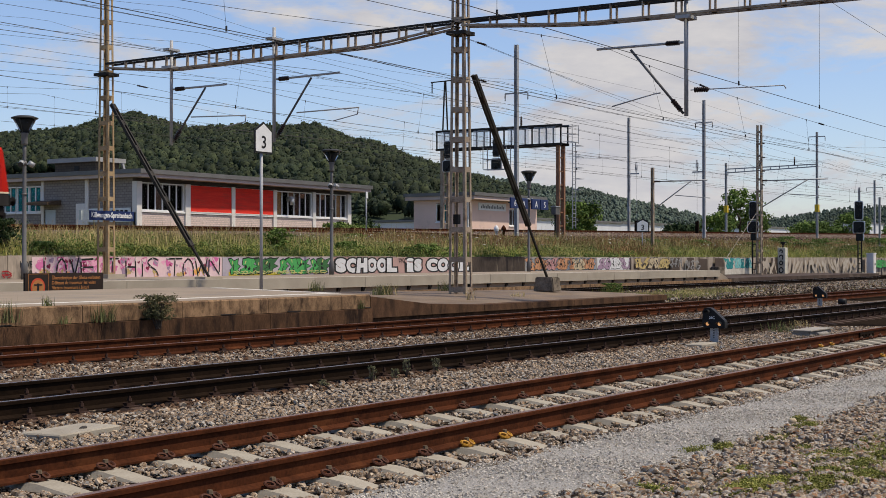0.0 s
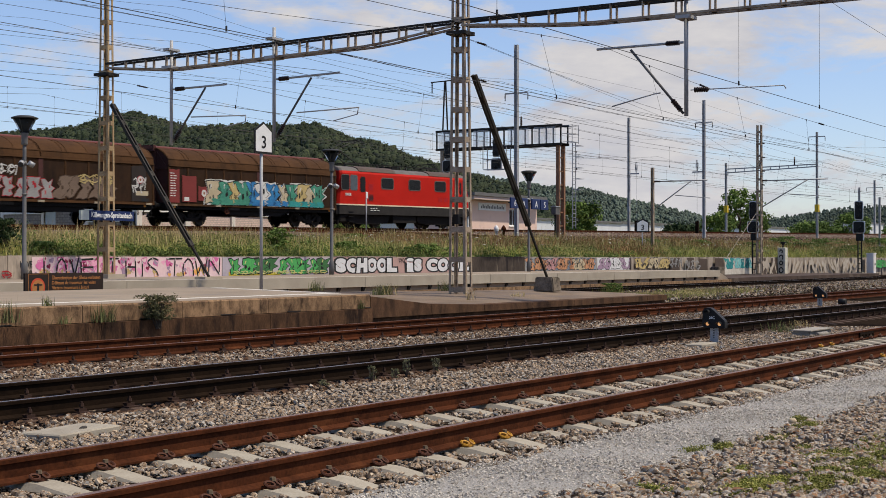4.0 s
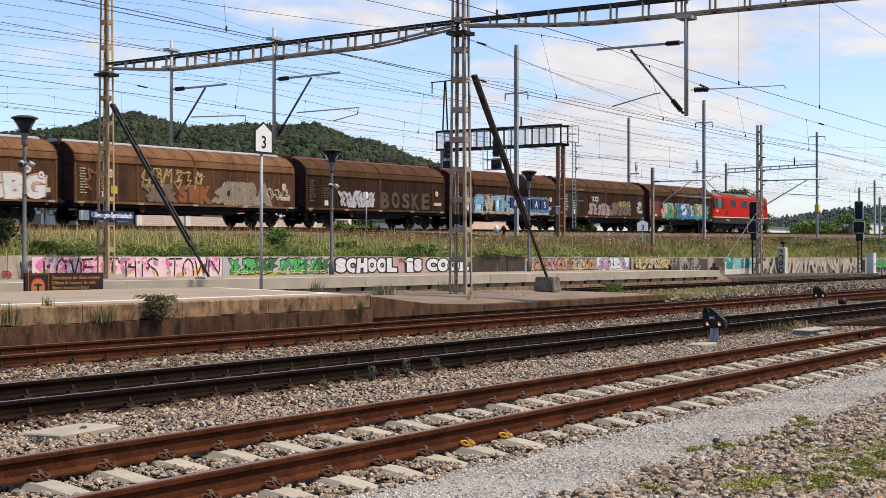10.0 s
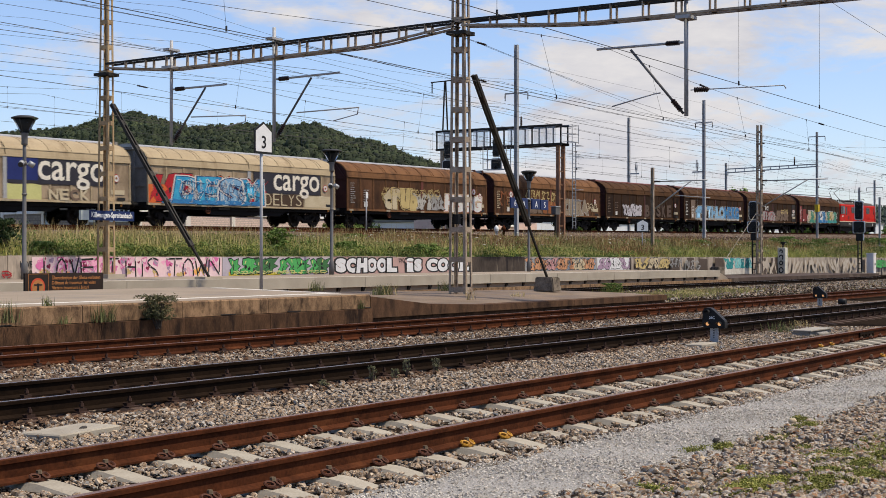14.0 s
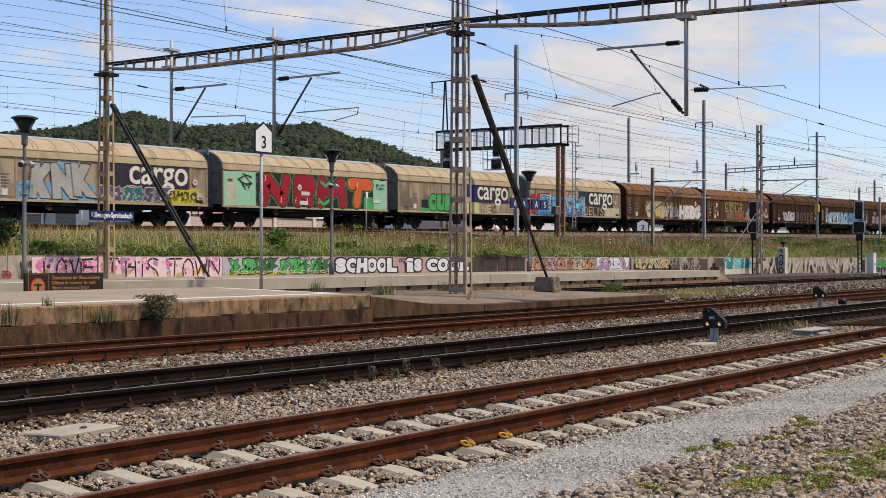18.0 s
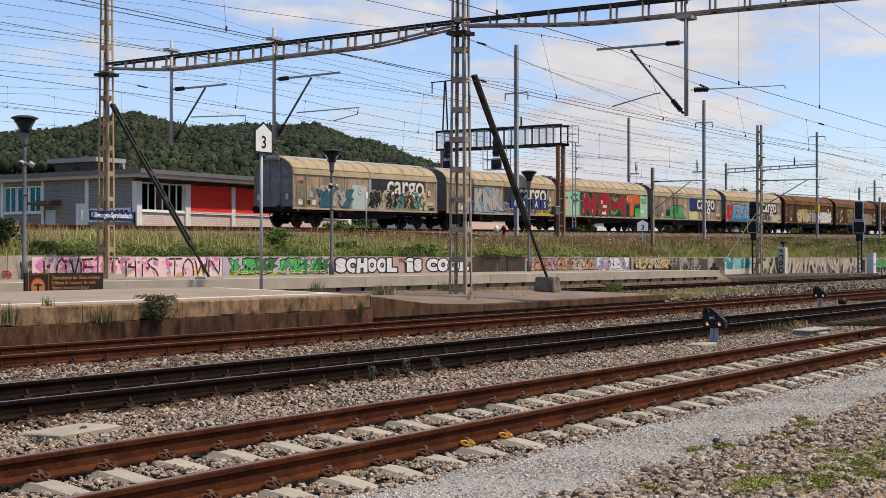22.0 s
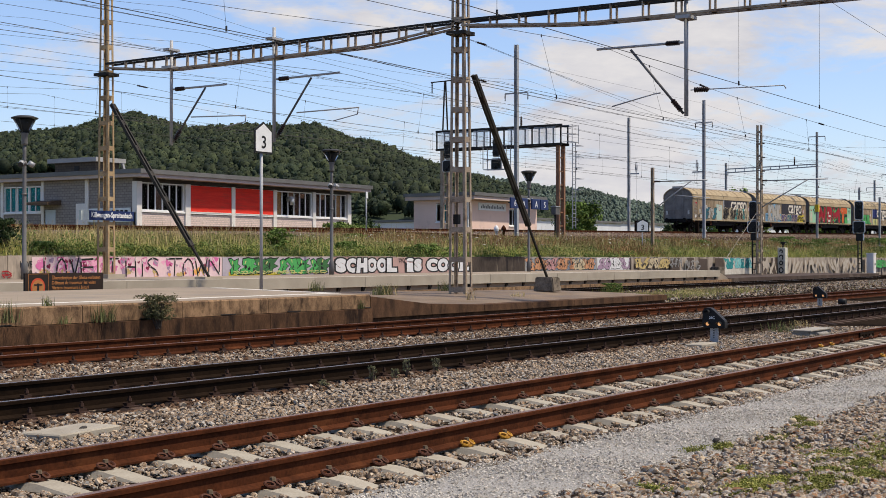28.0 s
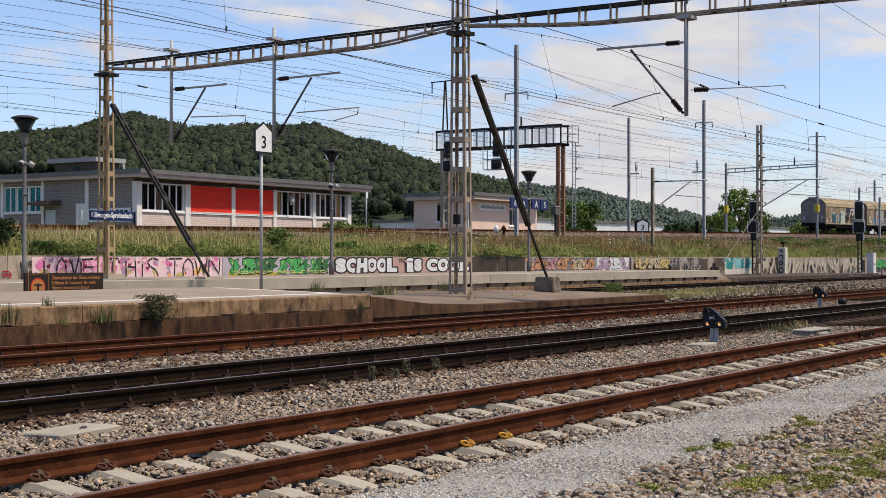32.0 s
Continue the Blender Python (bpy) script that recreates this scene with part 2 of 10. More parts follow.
def sleeper_mesh(name, material, wide, high, length, dip):
    bm = bmesh.new()
    rows = []
    for y, z in ((-length / 2, -0.055), (-0.98, -0.008), (-0.9, 0), (-0.6, 0), (-0.5, -0.012), (-0.28, -dip), (0.28, -dip), (0.5, -0.012), (0.6, 0), (0.9, 0), (0.98, -0.008), (length / 2, -0.055)):
        w = wide / 2
        rows.append([bm.verts.new(c) for c in ((-w, y, -high), (-w, y, z - 0.06), (-w * 0.68, y, z), (w * 0.68, y, z), (w, y, z - 0.06), (w, y, -high))])
    for a, b in zip(rows, rows[1:]):
        for i in range(5):
            bm.faces.new((a[i], a[i + 1], b[i + 1], b[i]))
    bm.faces.new(rows[0])
    bm.faces.new(rows[-1][::-1])
    return mesh_of(name, bm, material)


def closed_loop(bm, pts, r, sides=5):
    """A closed bent rod through the given points."""
    n = len(pts)
    rings = []
    for i, p in enumerate(pts):
        d = (pts[(i + 1) % n] - pts[i - 1]).normalized()
        u = d.cross(Vector((0, 0.6, 0.8))).normalized()
        w = u.cross(d)
        rings.append([bm.verts.new(p + u * (r * math.cos(k * 2 * math.pi / sides)) + w * (r * math.sin(k * 2 * math.pi / sides))) for k in range(sides)])
    for i in range(n):
        for k in range(sides):
            j = (k + 1) % sides
            bm.faces.new((rings[i][k], rings[i][j], rings[(i + 1) % n][j], rings[(i + 1) % n][k]))


def clip_mesh(name, materials):
    """A bolt with two loops of spring steel, on the +y side of a rail foot."""
    bm = bmesh.new()
    box(bm, -0.04, 0.04, 0.05, 0.12, -0.168, -0.152)
    for s in (-1, 1):
        closed_loop(bm, [Vector((s * (0.046 - 0.031 * math.cos(a)), 0.095 - 0.024 * math.sin(a) + 0.01 * math.cos(a), -0.138 + 0.015 * math.sin(a))) for a in [k * 2 * math.pi / 10 for k in range(10)]], 0.0105)
    tube(bm, (0, 0.082, -0.155), (0, 0.082, -0.12), 0.014, None, 6)
    tube(bm, (0, 0.082, -0.122), (0, 0.082, -0.098), 0.022, 0.02, 6)
    me = mesh_of(name, bm, materials)
    for p in me.polygons:
        p.material_index = 1 if p.center.z > -0.1225 and abs(p.center.x) < 0.022 else 0
    return me


def lug_mesh(name, material):
    """A ribbed plate with a clamp and bolt, on the +y side of a rail foot."""
    bm = bmesh.new()
    box(bm, -0.08, 0.08, 0.03, 0.16, -0.185, -0.165)
    box(bm, -0.05, 0.05, 0.04, 0.105, -0.165, -0.135)
    tube(bm, (0, 0.085, -0.14), (0, 0.085, -0.07), 0.013, None, 6)
    tube(bm, (0, 0.085, -0.118), (0, 0.085, -0.09), 0.026, 0.022, 6)
    return mesh_of(name, bm, material)


SLEEPER = sleeper_mesh("sleeper", CONCRETE, 0.27, 0.22, 2.5, 0.045)
TIMBER_MAT = mat("old_sleeper_timber", (0.10, 0.062, 0.042), (0.05, 0.032, 0.024), 0.9, 0, 3, 40, 0.4, 0.15, 0.2, None, 0.6, 1, None, True, (6, 1, 6))
TIMBER = sleeper_mesh("sleeper", TIMBER_MAT, 0.26, 0.16, 2.6, 0.0)
CLIP_MAT = mat("rusty_clip", (0.105, 0.040, 0.023), (0.045, 0.021, 0.014), 0.75, 0.2, 20, 90, 0.1)
CLIP_YELLOW = mat("yellow_painted_clip", (0.46, 0.23, 0.02), (0.22, 0.10, 0.02), 0.6, 0, 20, 90, 0.1)
NUT = mat("dull_brass_brown_nut", (0.20, 0.15, 0.095), (0.11, 0.08, 0.05), 0.6, 0.4, 20, 90, 0.1)
CLIP = clip_mesh("rail_clip", [CLIP_MAT, NUT])
CLIP_Y = clip_mesh("rail_clip", [CLIP_YELLOW, NUT])
LUG = lug_mesh("rail_clamp", mat("grimy_clamp", (0.055, 0.027, 0.018), (0.025, 0.015, 0.011), 0.85, 0.1, 20, 90, 0.1))


def rails(name, yc, x0, x1, material, label, zfun=None):
    t = thing(name, (0, 0, 0), label, "railway track", "parallel tracks")
    for dy in (-0.7525, 0.7525):
        bm = bmesh.new()
        sweep(bm, [(yc + dy + y, z) for y, z in RAIL], x0, x1)
        if zfun:
            for v in bm.verts:
                v.co.z += zfun(v.co.x)
        r = part("rail", bm, [material, RUST_TOP if material is RUST else RAIL_TOP], t)
        for p in r.data.polygons:
            ys = [r.data.vertices[i].co.y - yc - dy for i in p.vertices]
            if p.normal.z > 0.9 and max(ys) - min(ys) < 0.06 and min(abs(y) for y in ys) > 0.02:
                p.material_index = 1
    return t


def place(name, me, parent, x, y, z=0.0, turn=0.0):
    ob = new(name, me)
    ob.parent = parent
    ob.matrix_basis = pose(x, y, z, 0, 0, turn)
    return ob


track_1 = rails("railway_track", 6.645, -5, 420, RUST, "rusty rails on pale concrete sleepers in grey ballast")
track_2 = rails("railway_track", 11.1, -5, 420, RUST_DARK, "dark worn rails with polished heads in grey ballast")
track_3 = rails("railway_track", 16.03, -5, 420, RUST, "rusty rails beside the stained platform edge")
track_4 = rails("railway_track", 28.3, -5, 420, RUST_DARK, "dark rails between the two station platforms")
track_5 = rails("railway_track", 52.5, -60, 420, RUST, "rusty rails of the raised line on ballast", ramp_z)


for ob in track_5.children:
    for v in ob.data.vertices:
        v.co.y -= 0.01 * (v.co.x - 60)


def siding_z(x):
    return ramp_z(x) - 0.12 - 0.018 * max(0.0, x - 62)


track_6 = thing("railway_track", (0, 0, 0), "rusty overgrown siding rails on the embankment", "railway track", "parallel tracks")
for dy in (-0.75, 0.75):
    bm = bmesh.new()
    outline = [(y + dy, z) for y, z in RAIL]
    prev = None
    for x in (30, 50, 62, 75, 90, 105, 120):
        yc = 48.9 - 0.02 * max(0.0, x - 50)
        ring = [bm.verts.new((x, yc + y, z + siding_z(x))) for y, z in outline]
        if prev:
            for i in range(len(ring)):
                j = (i + 1) % len(ring)
                bm.faces.new((prev[i], prev[j], ring[j], ring[i]))
        prev = ring
    part("rail", bm, RUST, track_6)

for i in range(-4, 92):
    x = 6.51 + 0.6 * i
    place("sleeper", SLEEPER, track_1, x, 6.645, -0.172, random.uniform(-0.7, 0.7))
    if i < 70:
        for dy in (-0.7525, 0.7525):
            y = 6.645 + dy
            me = CLIP_Y if (i in (5, 6) and dy < 0) or (i in (28, 29) and dy > 0) or (i == 25 and dy < 0) else CLIP
            place("rail_clip", me, track_1, x, y, 0, 180)
for i in range(0, 60):
    x = 7.1 + 0.64 * i
    for tr, yc in ((track_2, 11.1), (track_3, 16.03)):
        place("sleeper", TIMBER, tr, x, yc, -0.178, random.uniform(-1, 1))
        for dy in (-0.7525, 0.7525):
            place("rail_clamp", LUG, tr, x, yc + dy, 0, 180)
bm = bmesh.new()
for i in range(0, 70):
    x = 20 + 0.65 * i + 0.02
    for yc in (28.3,):
        box(bm, x - 0.13, x + 0.13, yc - 1.3, yc + 1.3, -0.3, -0.175)
tagged(part("sleeper", bm, TIMBER_MAT, track_4), "dark timber sleepers", kind="stuff")
bm = bmesh.new()
for i in range(0, 260):
    x = 20 + 0.65 * i
    box(bm, x - 0.13, x + 0.13, 51.2, 53.8, ramp_z(x) - 0.33, ramp_z(x) - 0.175)
tagged(part("sleeper", bm, TIMBER_MAT, track_5), "dark timber sleepers", kind="stuff")

# ---------------------------------------------------------------- ballast stones and gravel
ICO = np.array([(-1, 1.618, 0), (1, 1.618, 0), (-1, -1.618, 0), (1, -1.618, 0), (0, -1, 1.618), (0, 1, 1.618), (0, -1, -1.618), (0, 1, -1.618), (1.618, 0, -1), (1.618, 0, 1), (-1.618, 0, -1), (-1.618, 0, 1)]) / 1.9
ICO_F = np.array([(0, 11, 5), (0, 5, 1), (0, 1, 7), (0, 7, 10), (0, 10, 11), (1, 5, 9), (5, 11, 4), (11, 10, 2), (10, 7, 6), (7, 1, 8), (3, 9, 4), (3, 4, 2), (3, 2, 6), (3, 6, 8), (3, 8, 9), (4, 9, 5), (2, 4, 11), (6, 2, 10), (8, 6, 7), (9, 8, 1)])
OCT = np.array([(1, 0, 0), (-1, 0, 0), (0, 1, 0), (0, -1, 0), (0, 0, 1), (0, 0, -1)], dtype=float)
OCT_F = np.array([(0, 2, 4), (2, 1, 4), (1, 3, 4), (3, 0, 4), (2, 0, 5), (1, 2, 5), (3, 1, 5), (0, 3, 5)])
rng = np.random.default_rng(7)


def split_ico():
    """The icosahedron with each face cut in four."""
    v, f, mid = [tuple(p) for p in ICO / np.linalg.norm(ICO[0])], [], {}
    def half(i, j):
        k = (min(i, j), max(i, j))
        if k not in mid:
            m = (np.array(v[i]) + np.array(v[j])) / 2
            v.append(tuple(m / np.linalg.norm(m)))
            mid[k] = len(v) - 1
        return mid[k]
    for a, b, c in ICO_F:
        ab, bc, ca = half(a, b), half(b, c), half(c, a)
        f += [(a, ab, ca), (b, bc, ab), (c, ca, bc), (ab, bc, ca)]
    return np.array(v), np.array(f)


ICO_80, ICO_80_F = split_ico()


def random_turns(n):
    q = rng.normal(size=(n, 4))
    q /= np.linalg.norm(q, axis=1)[:, None]
    w, x, y, z = q.T
    return np.stack([1 - 2 * (y * y + z * z), 2 * (x * y - w * z), 2 * (x * z + w * y), 2 * (x * y + w * z), 1 - 2 * (x * x + z * z), 2 * (y * z - w * x), 2 * (x * z - w * y), 2 * (y * z + w * x), 1 - 2 * (x * x + y * y)], 1).reshape(n, 3, 3)


def shown(v, faces, pts, size):
    """The faces of strewn stones that do not lie buried below."""
    return v[:, faces].mean(axis=2)[..., 2] - pts[:, 2:3] > -0.08 * size[:, None]


def worn_normals(me, v, faces, keep, smooth):
    """Worn edges: the shading normal lies between the facet's and the rounded stone's."""
    a, b, c = (v[:, faces[:, i]] for i in range(3))
    facet = np.cross(b - a, c - a)
    facet /= np.linalg.norm(facet, axis=2)[..., None] + 1e-12
    middle = v.mean(axis=1, keepdims=True)
    facet *= np.sign(np.sum(facet * (a - middle), axis=2))[..., None]
    out = v - middle
    out /= np.linalg.norm(out, axis=2)[..., None] + 1e-12
    split = (facet[:, :, None, :] * (1 - smooth) + out[:, faces] * smooth)[keep]
    split /= np.linalg.norm(split, axis=2)[..., None] + 1e-12
    me.normals_split_custom_set(split.reshape(-1, 3))


def pebbles(name, pts, size, base, faces, material, label, flat=0.75, jitter=0.34, smooth=0.0):
    n = len(pts)
    v = base[None] * (1 + rng.uniform(-jitter, jitter, (n, len(base), 3)))
    sc = size[:, None] * rng.uniform(0.55, 1.32, (n, 3))
    v = v * sc[:, None, :]
    v = np.einsum("nij,nkj->nki", random_turns(n), v)
    v[..., 2] *= flat
    v += pts[:, None, :]
    f = faces[None] + (np.arange(n) * len(base))[:, None, None]
    keep = shown(v, faces, pts, size * flat)
    me = raw_mesh(name, v.reshape(-1, 3), f[keep], material, smooth > 0)
    if smooth:
        worn_normals(me, v, faces, keep, smooth)
    ob = new(name, me)
    return tagged(ob, label, "ballast", "", "stuff")


def rocks(name, pts, size, material, label, flat=0.8, cuts=8, smooth=0.16, base=ICO_80, faces=ICO_80_F):
    """Broken stones: a ball cut flat by random planes, its edges a little worn."""
    n = len(pts)
    nrm = rng.normal(size=(n, cuts, 3))
    nrm /= np.linalg.norm(nrm, axis=2)[..., None]
    h = rng.uniform(0.42, 0.9, (n, cuts))
    c = np.einsum("nkj,vj->nvk", nrm, base)
    rad = np.where(c > 0.05, h[:, None, :] / np.maximum(c, 0.05), 9.0).min(axis=2)
    v = base[None] * np.minimum(rad, 1.15)[..., None] * (size[:, None] * rng.uniform(0.7, 1.4, (n, 3)))[:, None, :]
    v = np.einsum("nij,nkj->nki", random_turns(n), v)
    v[..., 2] *= flat
    v += pts[:, None, :]
    f = faces[None] + (np.arange(n) * len(base))[:, None, None]
    keep = shown(v, faces, pts, size * flat)
    me = raw_mesh(name, v.reshape(-1, 3), f[keep], material, True)
    worn_normals(me, v, faces, keep, smooth)
    return tagged(new(name, me), label, "ballast", "", "stuff")


def strewn(y0, y1, per_m2, x_max, z0, near=0.845, far=3.74, pad=1.0):
    """Points in a strip along the tracks, denser near its start."""
    n = int((y1 - y0) * max(1.0, min(x_max, far * y1 + pad) - near * y0) * per_m2)
    y = rng.uniform(y0, y1, n)
    x = rng.uniform(near * y0 - pad, min(x_max, far * y1 + pad), n)
    ok = (x > near * y - pad) & (x < far * y + pad)
    x, y = x[ok], y[ok]
    z = z0 + rng.uniform(-0.03, 0.022, len(x)) + 0.014 * np.sin(x * 3.1 + y * 2.3)
    return np.stack([x, y, z], 1)


def stone_mat(name, tones, dark=0.58, even=0.0, pale=1.0):
    """Stone whose tone changes from piece to piece; evenness draws the tones together, pale bleaches them."""
    mean = [sum(c[i] for c in tones) / len(tones) for i in range(3)]
    tones = [tuple(pale * (1.04, 1.0, 0.945)[i] * c[i] ** (1 - even) * mean[i] ** even for i in range(3)) for c in tones]
    m = mat(name, (1, 1, 1), (dark, dark, dark), 0.95, 0, 26, 110, 0.35, 0, 0.08)
    n, l = m.node_tree.nodes, m.node_tree.links
    p = n["Principled BSDF"]
    old = p.inputs["Base Color"].links[0].from_socket
    g, r = n.new("ShaderNodeNewGeometry"), n.new("ShaderNodeValToRGB")
    r.color_ramp.interpolation = "CONSTANT"
    while len(r.color_ramp.elements) < len(tones):
        r.color_ramp.elements.new(0.5)
    for i, c in enumerate(tones):
        r.color_ramp.elements[i].position = i / len(tones)
        r.color_ramp.elements[i].color = (*c, 1)
    l.new(g.outputs["Random Per Island"], r.inputs["Fac"])
    mx = n.new("ShaderNodeMix")
    mx.data_type, mx.blend_type = "RGBA", "MULTIPLY"
    mx.inputs["Factor"].default_value = 1
    l.new(r.outputs["Color"], mx.inputs["A"])
    l.new(old, mx.inputs["B"])
    l.new(mx.outputs["Result"], p.inputs["Base Color"])
    return m


STONE = stone_mat("ballast_stone", [(0.095, 0.070, 0.050), (0.326, 0.246, 0.173), (0.200, 0.140, 0.092), (0.430, 0.335, 0.243), (0.255, 0.217, 0.178), (0.130, 0.094, 0.065), (0.347, 0.241, 0.153), (0.540, 0.440, 0.325), (0.215, 0.165, 0.122), (0.316, 0.262, 0.211), (0.367, 0.299, 0.236), (0.170, 0.120, 0.082), (0.23, 0.222, 0.212), (0.41, 0.40, 0.375), (0.125, 0.118, 0.11)], 0.6, 0.08, 1.06)
RUSTY_STONE = stone_mat("rust_stained_stone", [(0.075, 0.040, 0.024), (0.15, 0.090, 0.055), (0.10, 0.055, 0.032), (0.20, 0.145, 0.10), (0.13, 0.085, 0.058), (0.055, 0.034, 0.024)], 0.6, 0.08, 1.1)
STONE_SETS = [("ballast", [(7.95, 10.2, 900, 31, -0.205), (5.25, 5.85, 720, 22, -0.210), (5.82, 5.97, 800, 24, -0.220), (5.95, 7.35, 850, 25, -0.219), (7.33, 7.48, 900, 26, -0.220), (7.45, 7.98, 800, 28, -0.213)], (0.009, 0.036)),
              ("ballast", [(10.42, 11.8, 170, 34, -0.22), (11.9, 13.1, 560, 42, -0.205), (13.05, 14.15, 150, 45, -0.195), (14.1, 15.2, 480, 50, -0.205), (15.3, 16.7, 130, 50, -0.22), (16.9, 17.7, 120, 50, -0.25)], (0.014, 0.042)),
              ("ballast", [(26.7, 29.95, 28, 110, -0.2), (20.0, 26.5, 12, 100, -0.22)], (0.035, 0.07))]
for nm, strips, (a, b) in STONE_SETS:
    pts = np.concatenate([strewn(y0, y1, d, xm, z) for y0, y1, d, xm, z in strips])
    if strips[-1][0] == 20.0:
        pts = pts[(pts[:, 1] > 26.6) | (pts[:, 0] > 43)]
    # the tops of the pale sleepers stay clear
    off = np.abs((pts[:, 0] - 6.51 + 0.3) % 0.6 - 0.3)
    pts = pts[~((off < 0.125) & (np.abs(pts[:, 1] - 6.645) < 1.22))]
    size = a + (b - a) * rng.random(len(pts)) ** 1.5
    large = (size > (0.0175 if a < 0.012 else 0.022)) & (pts[:, 0] < 22)
    # rust and brake dust stain the stones beside the worn rails
    near_rail = np.min(np.abs(pts[:, 1:2] - np.array([[10.2, 11.85, 15.2, 16.78]])), axis=1)
    rusty = ((near_rail < 0.34) & (rng.random(len(pts)) < 1.15 - near_rail * 2.4)) | ((pts[:, 1] > 11.9) & (pts[:, 1] < 17.7) & (rng.random(len(pts)) < 0.3))
    for sel, m, tone in ((~rusty, STONE, "grey and brown"), (rusty, RUSTY_STONE, "rust-stained brown")):
        if (sel & large).any():
            fore = sel & large & (np.hypot(pts[:, 0], pts[:, 1]) < 12.0)
            rest = sel & large & ~fore
            if fore.any():
                rocks(nm, pts[fore], size[fore] * 1.08, m, tone + " angular ballast stones")
            rocks(nm, pts[rest], size[rest] * 1.16, m, tone + " angular ballast stones", base=ICO, faces=ICO_F)
        if (sel & ~large).any():
            pebbles(nm, pts[sel & ~large], size[sel & ~large] * 1.12, OCT, OCT_F, m, "small " + tone + " ballast stones", 0.8, 0.4)
FIELD_STONE = stone_mat("field_stone", [(0.165, 0.122, 0.085), (0.275, 0.220, 0.160), (0.105, 0.080, 0.057), (0.355, 0.293, 0.220), (0.230, 0.198, 0.160), (0.27, 0.150, 0.080), (0.47, 0.375, 0.255), (0.150, 0.112, 0.079), (0.300, 0.262, 0.218), (0.195, 0.150, 0.108), (0.33, 0.312, 0.286), (0.20, 0.186, 0.170), (0.42, 0.395, 0.358), (0.20, 0.105, 0.062), (0.36, 0.33, 0.29), (0.27, 0.25, 0.225)], 0.62, 0.05, 1.06)
VERGE = mat("stony_verge_soil", (0.085, 0.060, 0.038), (0.035, 0.025, 0.016), 0.95, 0, 9, 60, 0.9, 0, 0.05, (0.06, 0.055, 0.022), 0.6, 1.2)
setting("ground_verge", boxes((-5, 60, -6, 4.02, -0.3, -0.216)), VERGE, "brown stony soil of the verge")
pts = strewn(1.6, 4.3, 1150, 18, -0.208)
# the edge of the path wanders
pts = pts[pts[:, 1] < 4.12 + 0.06 * np.sin(pts[:, 0] * 1.7) + 0.05 * np.sin(pts[:, 0] * 4.1 + 1) + rng.normal(0, 0.07, len(pts))]
size = 0.010 + 0.040 * rng.random(len(pts)) ** 2.2
pts[:, 2] += rng.uniform(-0.012, 0.014, len(pts))
near = (pts[:, 0] > 7.6) & (pts[:, 0] < 16)
large = (size > 0.019) & near
rocks("loose_stones", pts[large], size[large], FIELD_STONE, "brown and grey loose stones on the verge", 0.7, 9, 0.2)
pebbles("loose_stones", pts[near & ~large], size[near & ~large] * 1.12, OCT, OCT_F, FIELD_STONE, "small loose stones on the verge", 0.75, 0.4)
pebbles("loose_stones", pts[~near], size[~near] * 1.2, ICO, ICO_F, FIELD_STONE, "farther loose stones on the verge", 0.7, 0.3, 0.4)
DARK_STONE = mat("dark_grey_stone", (0.07, 0.062, 0.055), (0.04, 0.036, 0.032), 0.9, 0, 20, 90, 0.4)
PALE_STONE = mat("whitish_stone", (0.55, 0.53, 0.5), (0.42, 0.4, 0.37), 0.9, 0, 20, 90, 0.3)
BUFF_STONE = mat("buff_stone", (0.5, 0.4, 0.26), (0.36, 0.28, 0.18), 0.9, 0, 20, 90, 0.4)
for x, y, z, r, m, label in ((8.57, 9.08, -0.142, 0.034, DARK_STONE, "dark grey stone lying on a flat slab"), (11.03, 4.33, -0.188, 0.04, DARK_STONE, "dark grey stone lying on the gravel path"), (16.92, 5.62, -0.165, 0.05, PALE_STONE, "whitish stone lying at a sleeper end"), (12.73, 4.26, -0.185, 0.042, BUFF_STONE, "buff stone at the edge of the path"), (14.56, 5.25, -0.19, 0.045, BUFF_STONE, "pointed buff stone beside the track")):
    v = ICO * (1 + rng.uniform(-0.25, 0.25, ICO.shape)) * np.array([[r * 1.25, r, r * 0.72]]) + np.array([[x, y, z]])
    tagged(new("loose_stone", raw_mesh("loose_stone", v, ICO_F, m, True)), label, "stone", "single loose stones")
GRAVEL = stone_mat("fine_grey_gravel", [(0.50, 0.472, 0.425), (0.42, 0.392, 0.35), (0.58, 0.55, 0.50), (0.46, 0.432, 0.39), (0.34, 0.315, 0.28)], 0.75)
pts = strewn(4.1, 5.35, 2500, 19, -0.210)
pebbles("fine_gravel", pts, rng.uniform(0.007, 0.015, len(pts)), OCT, OCT_F, GRAVEL, "pale grey fine gravel of a narrow path")
GRAVEL_BED = mat("gravel_path_bed", (0.42, 0.395, 0.355), (0.17, 0.157, 0.14), 0.95, 0, 60, 220, 0.9)
bm = bmesh.new()
sweep(bm, [(4.0, -0.3), (5.4, -0.3), (5.36, -0.211), (4.08, -0.211)], -5, 120)
setting("path", bm, GRAVEL_BED, "narrow gravel path beside the track")
BROWN_BED = mat("oily_brown_fines", (0.1120, 0.0764, 0.0490), (0.0600, 0.0390, 0.0252), 0.95, 0, 5, 70, 0.5)
bm = bmesh.new()
sweep(bm, [(13.05, -0.3), (14.15, -0.3), (14.05, -0.195), (13.15, -0.195)], 5, 90)
setting("ground_strip", bm, BROWN_BED, "strip of oily brown fines between tracks")

